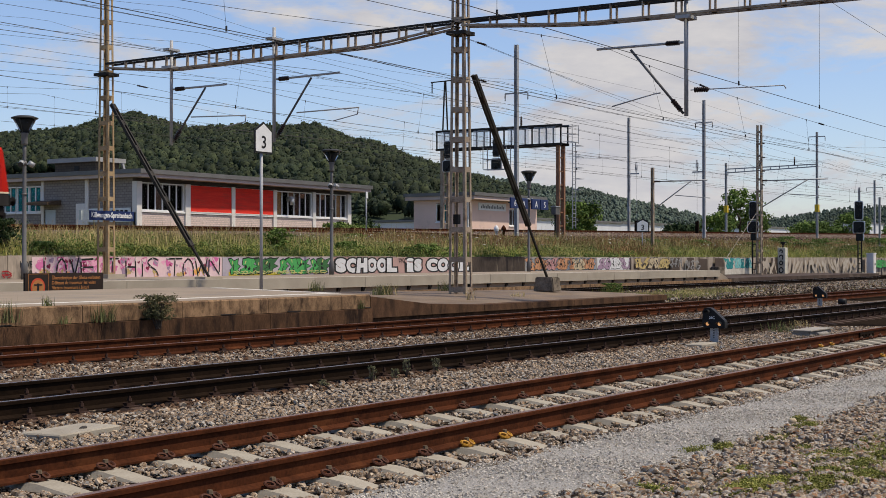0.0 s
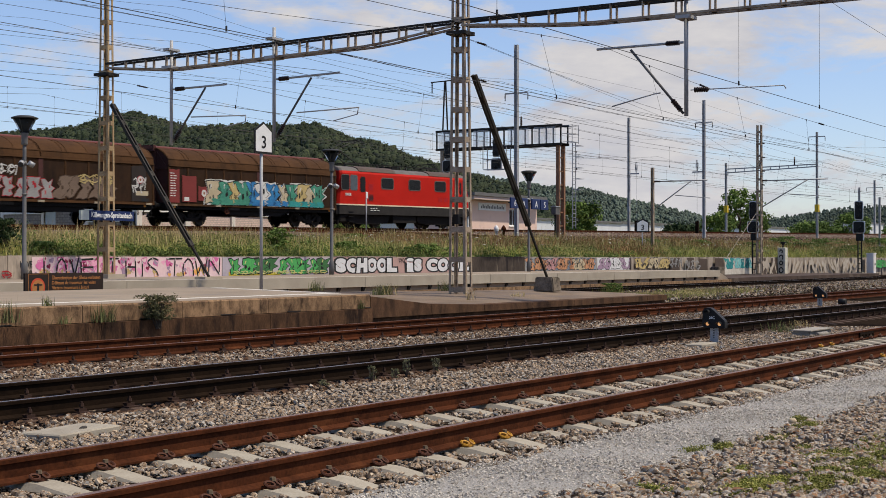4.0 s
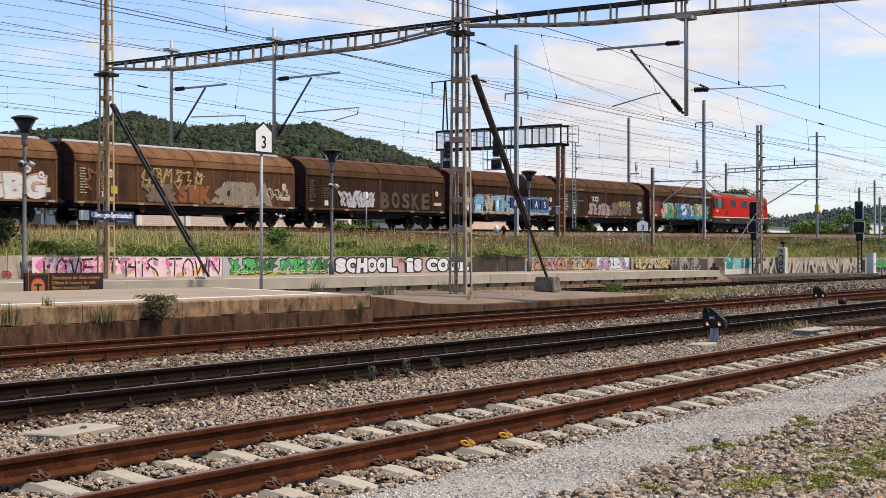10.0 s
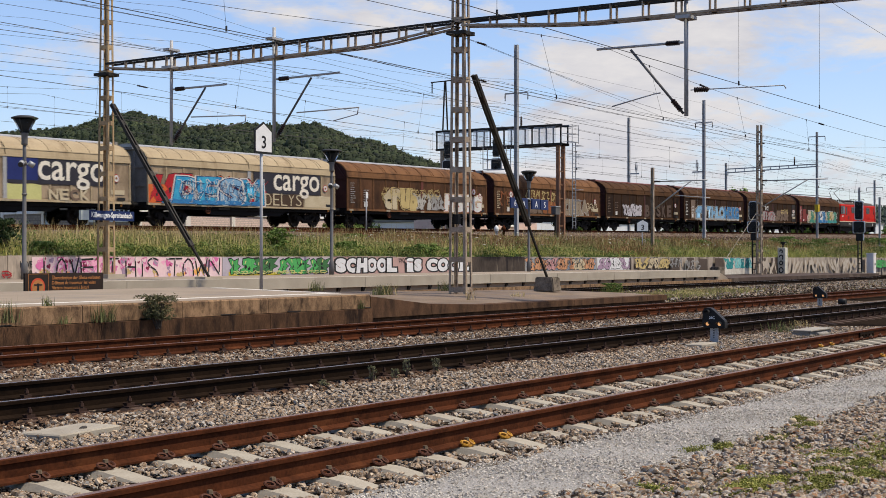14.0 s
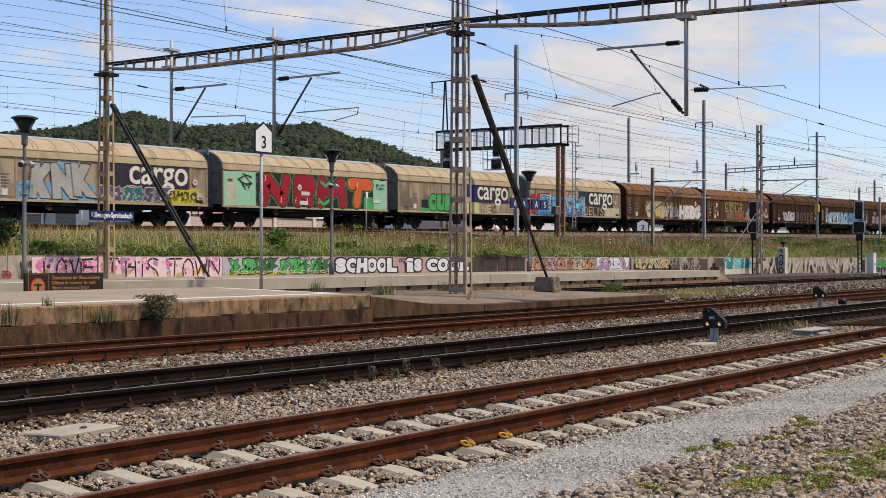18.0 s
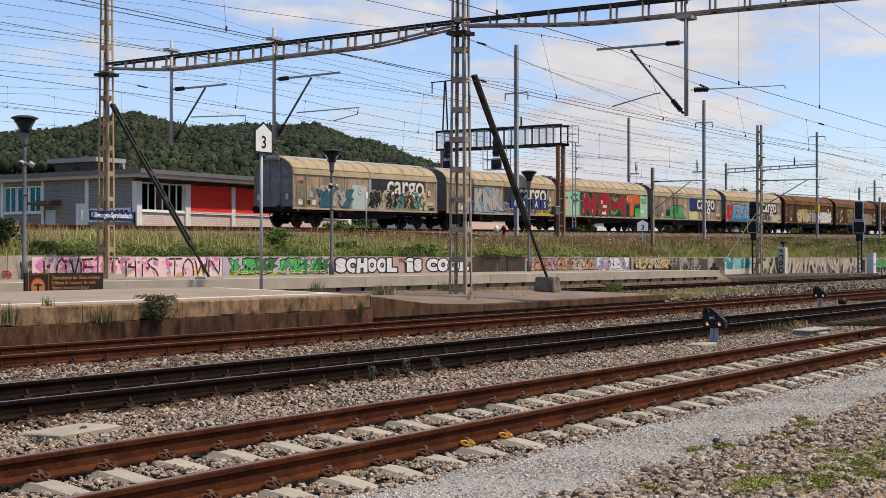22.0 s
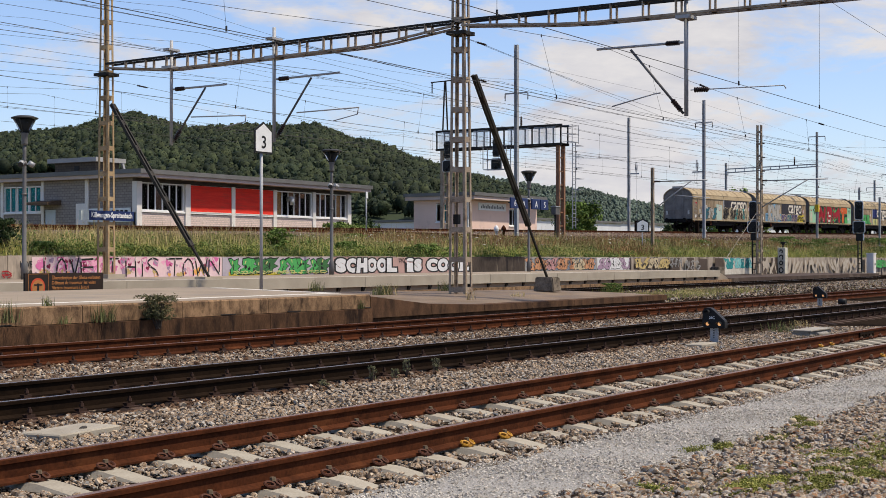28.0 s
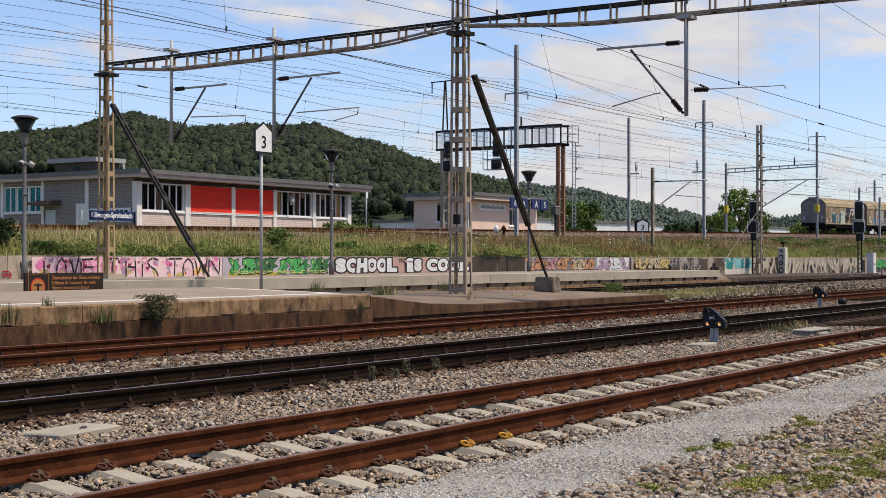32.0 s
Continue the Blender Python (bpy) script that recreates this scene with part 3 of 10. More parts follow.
# ---------------------------------------------------------------- platforms and retaining wall
def prism(bm, outline, z0, z1):
    """A plan outline of (x, y) or (x, y, top) drawn up from z0 to z1."""
    a = [bm.verts.new((p[0], p[1], z0)) for p in outline]
    b = [bm.verts.new((p[0], p[1], p[2] if len(p) > 2 else z1)) for p in outline]
    n = len(outline)
    for i in range(n):
        bm.faces.new((a[i], a[(i + 1) % n], b[(i + 1) % n], b[i]))
    bm.faces.new(b)
    bm.faces.new(a[::-1])


bm = bmesh.new()
prism(bm, [(-20, 18.05), (25.0, 18.05), (29.2, 26.6), (-20, 26.6)], -0.3, 0.53)
platform_1 = setting("platform_1", bm, PLATFORM, "worn asphalt island platform with white lines")
bm = bmesh.new()
prism(bm, [(25.0, 18.05, 0.5), (28.3, 18.05, 0.19), (41.0, 18.05, 0.17), (41.0, 19.0, 0.22), (38.9, 21.2, 0.34), (36.0, 22.6, 0.34), (31.0, 26.6, 0.34), (29.2, 26.6, 0.42)], -0.3, 0.3)
SLAB = mat("old_slab_concrete", (0.215, 0.155, 0.102), (0.118, 0.082, 0.053), 0.92, 0, 0.9, 60, 0.2, 0, 0.3, (0.13, 0.1, 0.08), 0.56, 0.7)
bmesh.ops.triangulate(bm, faces=[f for f in bm.faces if len(f.verts) > 4])
setting("platform_1_end", bm, SLAB, "old concrete slab at the end of the platform")
# edge units, each with a lower plinth, a recess and an upper band
UNIT_LEN = 2.42
x = -7.5
while x < 25:
    x1 = min(x + UNIT_LEN, 25.0)
    bm = bmesh.new()
    sweep(bm, [(17.72, 0.24), (18.05, 0.24), (18.05, 0.53), (17.75, 0.535), (17.72, 0.51)], x + 0.008, x1 - 0.008)
    place("edge_unit", mesh_of("edge_unit", bm, EDGE), platform_1, 0, 0)
    bm = bmesh.new()
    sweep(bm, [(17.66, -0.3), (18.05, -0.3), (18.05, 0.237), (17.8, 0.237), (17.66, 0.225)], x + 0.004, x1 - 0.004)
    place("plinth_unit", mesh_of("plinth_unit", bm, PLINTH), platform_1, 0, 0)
    sx = x + random.uniform(0.5, 1.5)
    place("drain_slot", mesh_of("drain_slot", boxes((sx, sx + 0.42, 17.712, 17.722, 0.243, 0.262)), BLACK), platform_1, 0, 0)
    x += UNIT_LEN
bm = bmesh.new()
x = 25.0
while x < 41:
    x1 = min(x + UNIT_LEN, 41.0)
    za, zb = (0.5 - 0.31 * min(1, max(0, (v - 25) / 3.3)) for v in (x, x1))
    a = [bm.verts.new(c) for c in ((x + 0.01, 17.72, 0.02), (x + 0.01, 18.05, 0.02), (x + 0.01, 18.05, za), (x + 0.01, 17.72, za - 0.01))]
    b = [bm.verts.new(c) for c in ((x1 - 0.01, 17.72, 0.02), (x1 - 0.01, 18.05, 0.02), (x1 - 0.01, 18.05, zb), (x1 - 0.01, 17.72, zb - 0.01))]
    for i in range(4):
        bm.faces.new((a[i], a[(i + 1) % 4], b[(i + 1) % 4], b[i]))
    bm.faces.new(a[::-1])
    bm.faces.new(b)
    x += UNIT_LEN
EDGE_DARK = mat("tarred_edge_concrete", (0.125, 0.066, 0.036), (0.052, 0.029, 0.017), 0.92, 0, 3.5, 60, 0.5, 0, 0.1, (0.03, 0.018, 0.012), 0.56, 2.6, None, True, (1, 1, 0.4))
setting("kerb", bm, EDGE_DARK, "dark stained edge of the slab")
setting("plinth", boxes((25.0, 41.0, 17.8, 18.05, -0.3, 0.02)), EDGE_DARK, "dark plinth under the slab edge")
LINE = mat("worn_white_line", (0.72, 0.68, 0.60), (0.50, 0.46, 0.39), 0.85, 0, 3, 60, 0.08, 0, 0.2, (0.36, 0.31, 0.24), 0.6, 2.0)
bm = bmesh.new()
prism(bm, [(-20, 18.95), (25.6, 18.95), (25.7, 19.22), (-20, 19.22)], 0.53, 0.534)
prism(bm, [(25.35, 19.0), (25.6, 19.0), (28.75, 25.4), (28.45, 25.4)], 0.53, 0.5355)
setting("trim_line", bm, LINE, "white safety line on the platform")
# the pale far platform: top slabs on brackets
bm = bmesh.new()
box(bm, -20, 77, 30.14, 36.5, -0.3, 0.64)
platform_2 = setting("platform_2", bm, PLATFORM, "pale far platform with concrete edge panels")
PANEL_LEN = 3.0
x = -6.0
while x < 77:
    x1 = min(x + PANEL_LEN, 77.0)
    me = mesh_of("edge_panel", boxes((x + 0.01, x1 - 0.01, 30.0, 30.5, 0.28, 0.655)) if x1 < 77 else boxes((x + 0.01, x1, 30.0, 30.5, 0.28, 0.655)), PALE)
    place("edge_panel", me, platform_2, 0, 0)
    x += PANEL_LEN
bm = bmesh.new()
wedge = [(-0.07, 30.02, 0.279), (-0.07, 30.139, 0.279), (-0.07, 30.139, 0.12), (-0.07, 30.10, 0.12)]
for q in (wedge, [(-px, py, pz) for px, py, pz in wedge]):
    bm.faces.new([bm.verts.new(c) for c in q])
bm.verts.ensure_lookup_table()
for i in range(4):
    bm.faces.new((bm.verts[i], bm.verts[(i + 1) % 4], bm.verts[4 + (i + 1) % 4], bm.verts[4 + i]))
BRACKET = mesh_of("bracket", bm, DARK_STEEL)
setting("trim_ledge", boxes((-20, 78.5, 29.86, 30.138, -0.3, 0.1)), EDGE, "brown stained ledge under the far platform edge")
for i in range(40):
    place("bracket", BRACKET, platform_2, 18.0 + i * 1.5, 0)
setting("trim_line_far", boxes((-20, 77, 30.9, 31.15, 0.64, 0.645)), LINE, "white line on the far platform")
bm = bmesh.new()
prism(bm, [(77, 30.2, 0.64), (79.2, 30.4, 0.17), (79.2, 36.5, 0.17), (77, 36.5, 0.64)], -0.3, 0.3)
bmesh.ops.triangulate(bm, faces=[f for f in bm.faces if len(f.verts) > 3])
setting("platform_2_ramp", bm, PLATFORM, "ramp at the end of the far platform")
TARRED = mat("tarred_low_platform", (0.085, 0.058, 0.044), (0.045, 0.032, 0.026), 0.9, 0, 0.8, 30, 0.2, 0, 0.15, (0.14, 0.11, 0.085), 0.62, 0.6)
setting("platform_2_end", boxes((79.2, 112, 30.5, 36.5, -0.3, 0.16)), TARRED, "low dark end of the far platform")
# retaining wall in cast panels
wall_north = setting("wall_north", boxes((-40, 300, 36.62, 36.98, -0.4, 1.36)), WALLC, "weathered concrete retaining wall below the embankment")
x = 20.0
i = 0
while x < 190:
    L = 5.6 if x < 70 else 4.2
    me = mesh_of("wall_panel", boxes((x + 0.012, x + L - 0.012, 36.55, 36.64, -0.3, 1.39 + 0.012 * (i % 3))), WALLC)
    place("wall_panel", me, wall_north, 0, 0)
    x += L
    i += 1
bm = bmesh.new()
for x in range(79, 190, 7):
    box(bm, x - 0.16, x + 0.16, 36.42, 36.56, -0.3, 1.33)
setting("wall_buttress", bm, WALLC, "concrete pilasters on the wall")

# ---------------------------------------------------------------- lettering
def letters(name, body, size, material, thick=0.004, fat=0.0, width=None):
    """Text as a mesh in the x-z plane, facing -y, its lower left at the origin."""
    cu = bpy.data.curves.new(name, "FONT")
    cu.body, cu.size, cu.extrude, cu.offset = body, size, thick / 2, fat
    cu.resolution_u = 3
    ob = bpy.data.objects.new(name, cu)
    me = bpy.data.meshes.new_from_object(ob)
    bpy.data.objects.remove(ob)
    bpy.data.curves.remove(cu)
    k = 1.0
    if width:
        xs = [v.co.x for v in me.vertices]
        k = width / (max(xs) - min(xs))
        me.transform(Matrix.Translation((-min(xs), 0, 0)))
    me.transform(Matrix.Rotation(radians(90), 4, "X") @ Matrix.Diagonal((k, 1, 1, 1)))
    me.materials.clear()
    me.materials.append(material)
    return me


def brick_mat(name, a, b, mortar, wide=0.26, high=0.12):
    m = mat(name, a, b, 0.9, 0, 1.2, 30, 0.15)
    n, l = m.node_tree.nodes, m.node_tree.links
    tc, sp, cb, ad, bk = n.new("ShaderNodeTexCoord"), n.new("ShaderNodeSeparateXYZ"), n.new("ShaderNodeCombineXYZ"), n.new("ShaderNodeMath"), n.new("ShaderNodeTexBrick")
    l.new(tc.outputs["Object"], sp.inputs[0])
    l.new(sp.outputs["X"], ad.inputs[0])
    l.new(sp.outputs["Y"], ad.inputs[1])
    l.new(ad.outputs[0], cb.inputs["X"])
    l.new(sp.outputs["Z"], cb.inputs["Y"])
    l.new(cb.outputs[0], bk.inputs["Vector"])
    bk.inputs["Scale"].default_value = 1
    bk.inputs["Brick Width"].default_value, bk.inputs["Row Height"].default_value, bk.inputs["Mortar Size"].default_value = wide, high, 0.014
    bk.inputs["Color1"].default_value, bk.inputs["Color2"].default_value, bk.inputs["Mortar"].default_value = (*a, 1), (*b, 1), (*mortar, 1)
    pr = n["Principled BSDF"]
    old = pr.inputs["Base Color"].links[0].from_socket
    mx = n.new("ShaderNodeMix")
    mx.data_type, mx.blend_type = "RGBA", "MULTIPLY"
    mx.inputs["Factor"].default_value = 0.3
    l.new(bk.outputs["Color"], mx.inputs["A"])
    l.new(old, mx.inputs["B"])
    l.new(mx.outputs["Result"], pr.inputs["Base Color"])
    return m


BRICK_W = brick_mat("pale_pink_brick", (0.76, 0.625, 0.563), (0.665, 0.54, 0.478), (0.472, 0.400, 0.358))
SHINGLE = brick_mat("grey_shingle", (0.36, 0.315, 0.285), (0.30, 0.262, 0.237), (0.19, 0.165, 0.148), 0.3, 0.16)
FRAME = mat("pale_grey_trim", (0.75, 0.70, 0.645), (0.64, 0.59, 0.535), 0.7, 0, 1.5, 40, 0.06)
WINDOW_WHITE = mat("white_window_frame", (0.82, 0.80, 0.77), (0.72, 0.70, 0.67), 0.5, 0, 3, 40, 0.03)
ROOF_METAL = mat("grey_roof_sheet", (0.175, 0.170, 0.162), (0.115, 0.112, 0.107), 0.6, 0.2, 1.0, 20, 0.06)
SOFFIT = mat("pink_soffit_boards", (0.52, 0.41, 0.36), (0.44, 0.34, 0.3), 0.8, 0, 1, 30, 0.06)
PINK = mat("pink_render", (0.761, 0.547, 0.455), (0.659, 0.472, 0.389), 0.9, 0, 0.5, 60, 0.06, 0, 0.3, (0.586, 0.424, 0.356), 0.64, 0.7)
AWNING = mat("red_awning_cloth", (0.80, 0.050, 0.030), (0.60, 0.030, 0.020), 0.85, 0, 2.4, 40, 0.06, 0, 0.15, (0.48, 0.05, 0.035), 0.6, 3.0, None, True, (0.25, 1, 2.2))
TEAL = mat("teal_blind", (0.02, 0.25, 0.26), (0.015, 0.19, 0.2), 0.8, 0, 1, 40, 0.02)
CURTAIN = mat("faded_pink_curtain", (0.62, 0.34, 0.22), (0.42, 0.22, 0.14), 0.9, 0, 2, 20, 0.05)
# the dimness of the unlit rooms is painted into this near-black colour
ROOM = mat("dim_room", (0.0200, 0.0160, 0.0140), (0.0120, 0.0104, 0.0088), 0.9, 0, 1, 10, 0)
DOOR_PALE = mat("pale_blue_door", (0.5, 0.54, 0.56), (0.42, 0.46, 0.48), 0.5, 0, 1, 30, 0.02)
NAVY = mat("navy_sign_enamel", (0.012, 0.025, 0.09), (0.016, 0.03, 0.1), 0.35, 0, 3, 30, 0.01)


def glass_mat(name, tint=(0.8, 0.85, 0.86), rough=0.02):
    m = bpy.data.materials.new(name)
    m.use_nodes = True
    n, l = m.node_tree.nodes, m.node_tree.links
    b = n["Principled BSDF"]
    b.inputs["Base Color"].default_value = (*tint, 1)
    b.inputs["Roughness"].default_value = rough
    b.inputs["Transmission Weight"].default_value = 1.0
    b.inputs["IOR"].default_value = 1.1
    return m


GLASS = glass_mat("window_glass")
GLASS_SMOKED = glass_mat("smoked_window_glass", (0.72, 0.71, 0.69))


def pane(parent, x0, x1, y, z0, z1, along="x"):
    b = (x0, x1, y, y + 0.012, z0, z1) if along == "x" else (y, y + 0.012, x0, x1, z0, z1)
    ob = part("pane", boxes(b), GLASS_SMOKED if along == "x" else GLASS, parent)
    ob.visible_shadow = False
    return ob


def window(parent, a0, a1, at, z0, z1, lights, along="x", behind=None):
    """A window in a wall that runs along x or y: frame, panes and what hangs behind them."""
    w = 0.07
    def bx(p0, p1, d0, d1, q0, q1):
        return (p0, p1, at + d0, at + d1, q0, q1) if along == "x" else (at + d0, at + d1, p0, p1, q0, q1)
    n = lights
    bm = bmesh.new()
    rings = [[bm.verts.new((u, at + d, q) if along == "x" else (at + d, u, q)) for u, q in ((a0 + e, z0 + e), (a1 - e, z0 + e), (a1 - e, z1 - e), (a0 + e, z1 - e))] for d, e in ((-0.04, 0), (-0.04, w), (0.06, w), (0.06, 0))]
    for k in range(4):
        r0, r1 = rings[k], rings[(k + 1) % 4]
        for i in range(4):
            bm.faces.new((r0[i], r0[(i + 1) % 4], r1[(i + 1) % 4], r1[i]))
    win = part("window", bm, WINDOW_WHITE, parent)
    for i in range(1, n):
        c = a0 + (a1 - a0) * i / n
        part("mullion", boxes(bx(c - 0.035, c + 0.035, -0.03, 0.05, z0 + w, z1 - w)), WINDOW_WHITE, win)
    part("sill", boxes(bx(a0 - 0.06, a1 + 0.06, -0.14, 0.02, z0 - 0.1, z0 - 0.003)), WINDOW_WHITE, win)
    for i in range(n):
        c0, c1 = a0 + (a1 - a0) * i / n + 0.036, a0 + (a1 - a0) * (i + 1) / n - 0.036
        pane(win, c0, c1, at + 0.01, z0 + w + 0.002, z1 - w - 0.002, along)
        m = behind[i % len(behind)] if behind else None
        if m:
            part("blind" if m is TEAL else "curtain", boxes(bx(c0 + 0.02, c1 - 0.02, 0.05, 0.07, z0 + (0.1 if m is not CURTAIN else 0.75 * (z1 - z0)), z1 - 0.1)), m, win)
    return win


OCHRE = mat("ochre_curtain", (0.72, 0.38, 0.15), (0.52, 0.26, 0.10), 0.9, 0, 6, 40, 0.1)
BROWN_CLOTH = mat("brown_curtain", (0.24, 0.12, 0.075), (0.12, 0.06, 0.04), 0.9, 0, 6, 40, 0.1)
# the flat-roofed pavilion behind the raised line
pavilion = thing("pavilion", (0, 0, 0), "low pale brick pavilion with flat roof and red awnings", "building")
Z0, ZT = 2.2, 6.12
bm = bmesh.new()
# front wall with its openings, from spandrel, columns and head
FRONT = [(61.16, 64.85, "w"), (65.36, 69.15, "a"), (69.54, 73.36, "a"), (73.77, 77.65, "w"), (78.03, 81.7, "w")]
box(bm, 60.7, 82.14, 60.0, 60.25, Z0, 4.05)
part("front_wall", bm, BRICK_W, pavilion, "pale pink brick below the windows")
# the beam's dark colour stands for the shadow band under the eaves
part("head_beam", boxes((60.7, 82.14, 60.0, 60.25, 5.9, ZT)), mat("dark_head_beam", (0.07, 0.06, 0.055), (0.05, 0.045, 0.04), 0.7), pavilion)
for x0, x1 in ((60.7, 61.13), (64.88, 65.33), (69.17, 69.52), (73.38, 73.74), (77.67, 78.0), (81.72, 82.14)):
    part("column", boxes((x0, x1, 59.9, 60.28, Z0, 5.897)), FRAME, pavilion)
for k, (x0, x1, kind) in enumerate(FRONT):
    window(pavilion, x0 + 0.02, x1 - 0.02, 60.06, 4.18, 5.86, 6 if kind == "w" else 4, "x", [OCHRE, None, CURTAIN, BROWN_CLOTH, CURTAIN, None] if k == 3 else [BROWN_CLOTH, CURTAIN, None, CURTAIN, OCHRE, None] if k > 3 else [None, None, BROWN_CLOTH, None])
    if kind == "a":
        bm = bmesh.new()
        nz = 6
        ring = [(x0 - 0.02, x1 + 0.02, 59.965 - 0.03 * math.sin(i / nz * math.pi / 2) + 0.004 * math.sin(i * 2.1), 5.84 - 1.62 * i / nz) for i in range(nz + 1)]
        rows = [[bm.verts.new((a + (b - a) * j / 8, y - 0.006 * math.sin(j * 1.7 + y), z)) for j in range(9)] for a, b, y, z in ring]
        for r0, r1 in zip(rows, rows[1:]):
            for j in range(8):
                bm.faces.new((r0[j], r0[j + 1], r1[j + 1], r1[j]))
        aw = part("awning", bm, AWNING, pavilion, "lowered red cloth awning")
        so = aw.modifiers.new("thick", "SOLIDIFY")
        so.thickness = 0.012
        part("bottom_rail", boxes((x0 + 0.03, x1 - 0.03, 59.9, 59.95, 4.17, 4.22)), FRAME, pavilion)
part("left_wall", boxes((60.72, 60.95, 60.27, 66.8, Z0, 6.1), (60.72, 60.95, 67.8, 68.05, Z0, 6.1), (60.72, 60.95, 68.05, 71.5, Z0, 4.1), (60.72, 60.95, 68.05, 71.5, 5.85, 6.1), (60.72, 60.95, 71.5, 88, Z0, 6.1), (60.72, 60.95, 66.8, 67.8, 4.35, 6.1)), SHINGLE, pavilion, "grey shingled side wall")
for y0, y1 in ((63.9, 64.2), (67.8, 68.02), (71.5, 71.75)):
    part("pilaster", boxes((60.66, 60.96, y0, y1, Z0, 6.1)), FRAME, pavilion)
for y0, y1 in ((68.08, 69.15), (69.2, 70.3), (70.35, 71.45)):
    window(pavilion, y0, y1, 60.76, 4.2, 5.82, 2, "y", [TEAL])
door = part("door", boxes((60.76, 60.82, 66.85, 67.75, Z0, 4.33)), DOOR_PALE, pavilion, "pale blue steel door")
part("handle", boxes((60.72, 60.76, 67.55, 67.68, 3.25, 3.29)), STEEL, door)
bm = bmesh.new()
prism(bm, [(59.6, 66.3, 4.75), (60.72, 66.3, 4.9), (60.72, 68.3, 4.9), (59.6, 68.3, 4.75)], 4.6, 4.8)
part("door_canopy", bm, mat("brown_canopy", (0.13, 0.085, 0.055), (0.08, 0.05, 0.03), 0.7), pavilion, "small brown canopy over the door")
part("panel_door", boxes((60.64, 60.72, 64.2, 64.95, Z0, 4.65)), FRAME, pavilion, "pale panelled door")
bm = bmesh.new()
box(bm, 60.1, 83.55, 59.0, 89, 6.32, 6.58)
part("roof", bm, ROOF_METAL, pavilion, "flat grey sheet-metal roof")
bm = bmesh.new()
prism(bm, [(60.2, 59.1), (83.45, 59.1), (83.45, 89), (60.2, 89)], 6.11, 6.32)
part("soffit", bm, SOFFIT, pavilion, "pale pink underside of the eaves")
part("back_wall", boxes((60.95, 82.1, 87.75, 88, Z0, 6.1)), SHINGLE, pavilion)
part("right_wall", boxes((81.9, 82.14, 60.28, 87.74, Z0, 6.1)), SHINGLE, pavilion)
# floor and inner wall in the painted dim tone, so the panes read dark
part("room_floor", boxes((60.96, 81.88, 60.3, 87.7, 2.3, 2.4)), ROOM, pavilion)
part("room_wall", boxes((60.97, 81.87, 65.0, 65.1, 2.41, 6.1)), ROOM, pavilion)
house = part("roof_house", boxes((63.4, 65.4, 66.1, 69.8, 6.585, 7.42)), brick_mat("brown_roof_house_brick", (0.145, 0.115, 0.088), (0.11, 0.088, 0.068), (0.075, 0.06, 0.05), 0.3, 0.16), pavilion, "small brown brick roof house")
part("cap", boxes((63.1, 65.7, 65.8, 70.2, 7.424, 7.7)), mat("pale_roof_slab", (0.36, 0.35, 0.335), (0.27, 0.26, 0.25), 0.85, 0, 1.2, 30, 0.1), house)
part("vent", boxes((63.36, 63.4, 67.6, 68.0, 6.9, 7.2)), BLACK, house)
tube_bm = bmesh.new()
bar(tube_bm, (65.75, 65.9, 6.6), (65.45, 65.9, 7.5), 0.16)
part("downpipe", tube_bm, STEEL, house)
board = part("sign_board", boxes((60.6, 60.655, 60.35, 63.88, 3.5, 4.33)), WHITE, pavilion, "white board with dark bars of lettering")
for i in range(9):
    part("lettering_bar", boxes((60.59, 60.6, 60.55 + i * 0.36, 60.8 + i * 0.36, 3.9 - 0.05 * (i % 2), 4.2)), BLACK, board)

bm = bmesh.new()
tube(bm, (75.0, 60.05, 5.35), (75.0, 59.62, 5.35), 0.16, None, 12)
tube(bm, (75.0, 59.66, 5.42), (75.0, 59.62, 4.95), 0.16, 0.17, 12)
part("exhaust_duct", bm, mat("bare_duct_metal", (0.55, 0.55, 0.55), (0.4, 0.4, 0.4), 0.4, 0.6, 4, 40, 0.03), pavilion, "short bare metal exhaust elbow")

# the small pink workshop
workshop = thing("workshop", (0, 0, 0), "small pink rendered workshop with flat roof", "building")
part("front_wall", boxes((101.9, 108.6, 62.0, 62.25, 2.3, 6.3), (108.6, 110.1, 62.0, 62.25, 2.3, 4.2), (108.6, 110.1, 62.0, 62.25, 5.7, 6.3), (110.1, 113.76, 62.0, 62.25, 2.3, 6.3)), PINK, workshop)
part("left_wall", boxes((101.7, 101.95, 62.26, 63.7, 2.3, 6.3), (101.7, 101.95, 63.7, 65.25, 2.3, 4.4), (101.7, 101.95, 63.7, 65.25, 6.05, 6.3), (101.7, 101.95, 65.25, 67.5, 2.3, 6.3)), PINK, workshop)
part("corner_post", boxes((101.62, 101.97, 61.93, 62.255, 2.3, 6.3)), FRAME, workshop)
part("back_wall", boxes((101.96, 113.76, 67.26, 67.5, 2.3, 6.3)), PINK, workshop)
part("right_wall", boxes((113.5, 113.76, 62.26, 67.25, 2.3, 6.3)), PINK, workshop)
window(workshop, 108.65, 110.05, 62.06, 4.22, 5.68, 2, "x", [None])
window(workshop, 63.74, 65.21, 101.75, 4.45, 6.0, 2, "y", [TEAL, None])
part("roof", boxes((101.1, 113.9, 61.0, 68.2, 6.62, 6.9)), ROOF_METAL, workshop, "flat grey roof")
part("soffit", boxes((101.2, 113.8, 61.1, 68.1, 6.31, 6.615)), SOFFIT, workshop)
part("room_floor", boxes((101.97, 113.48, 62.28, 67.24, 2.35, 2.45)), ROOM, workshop)
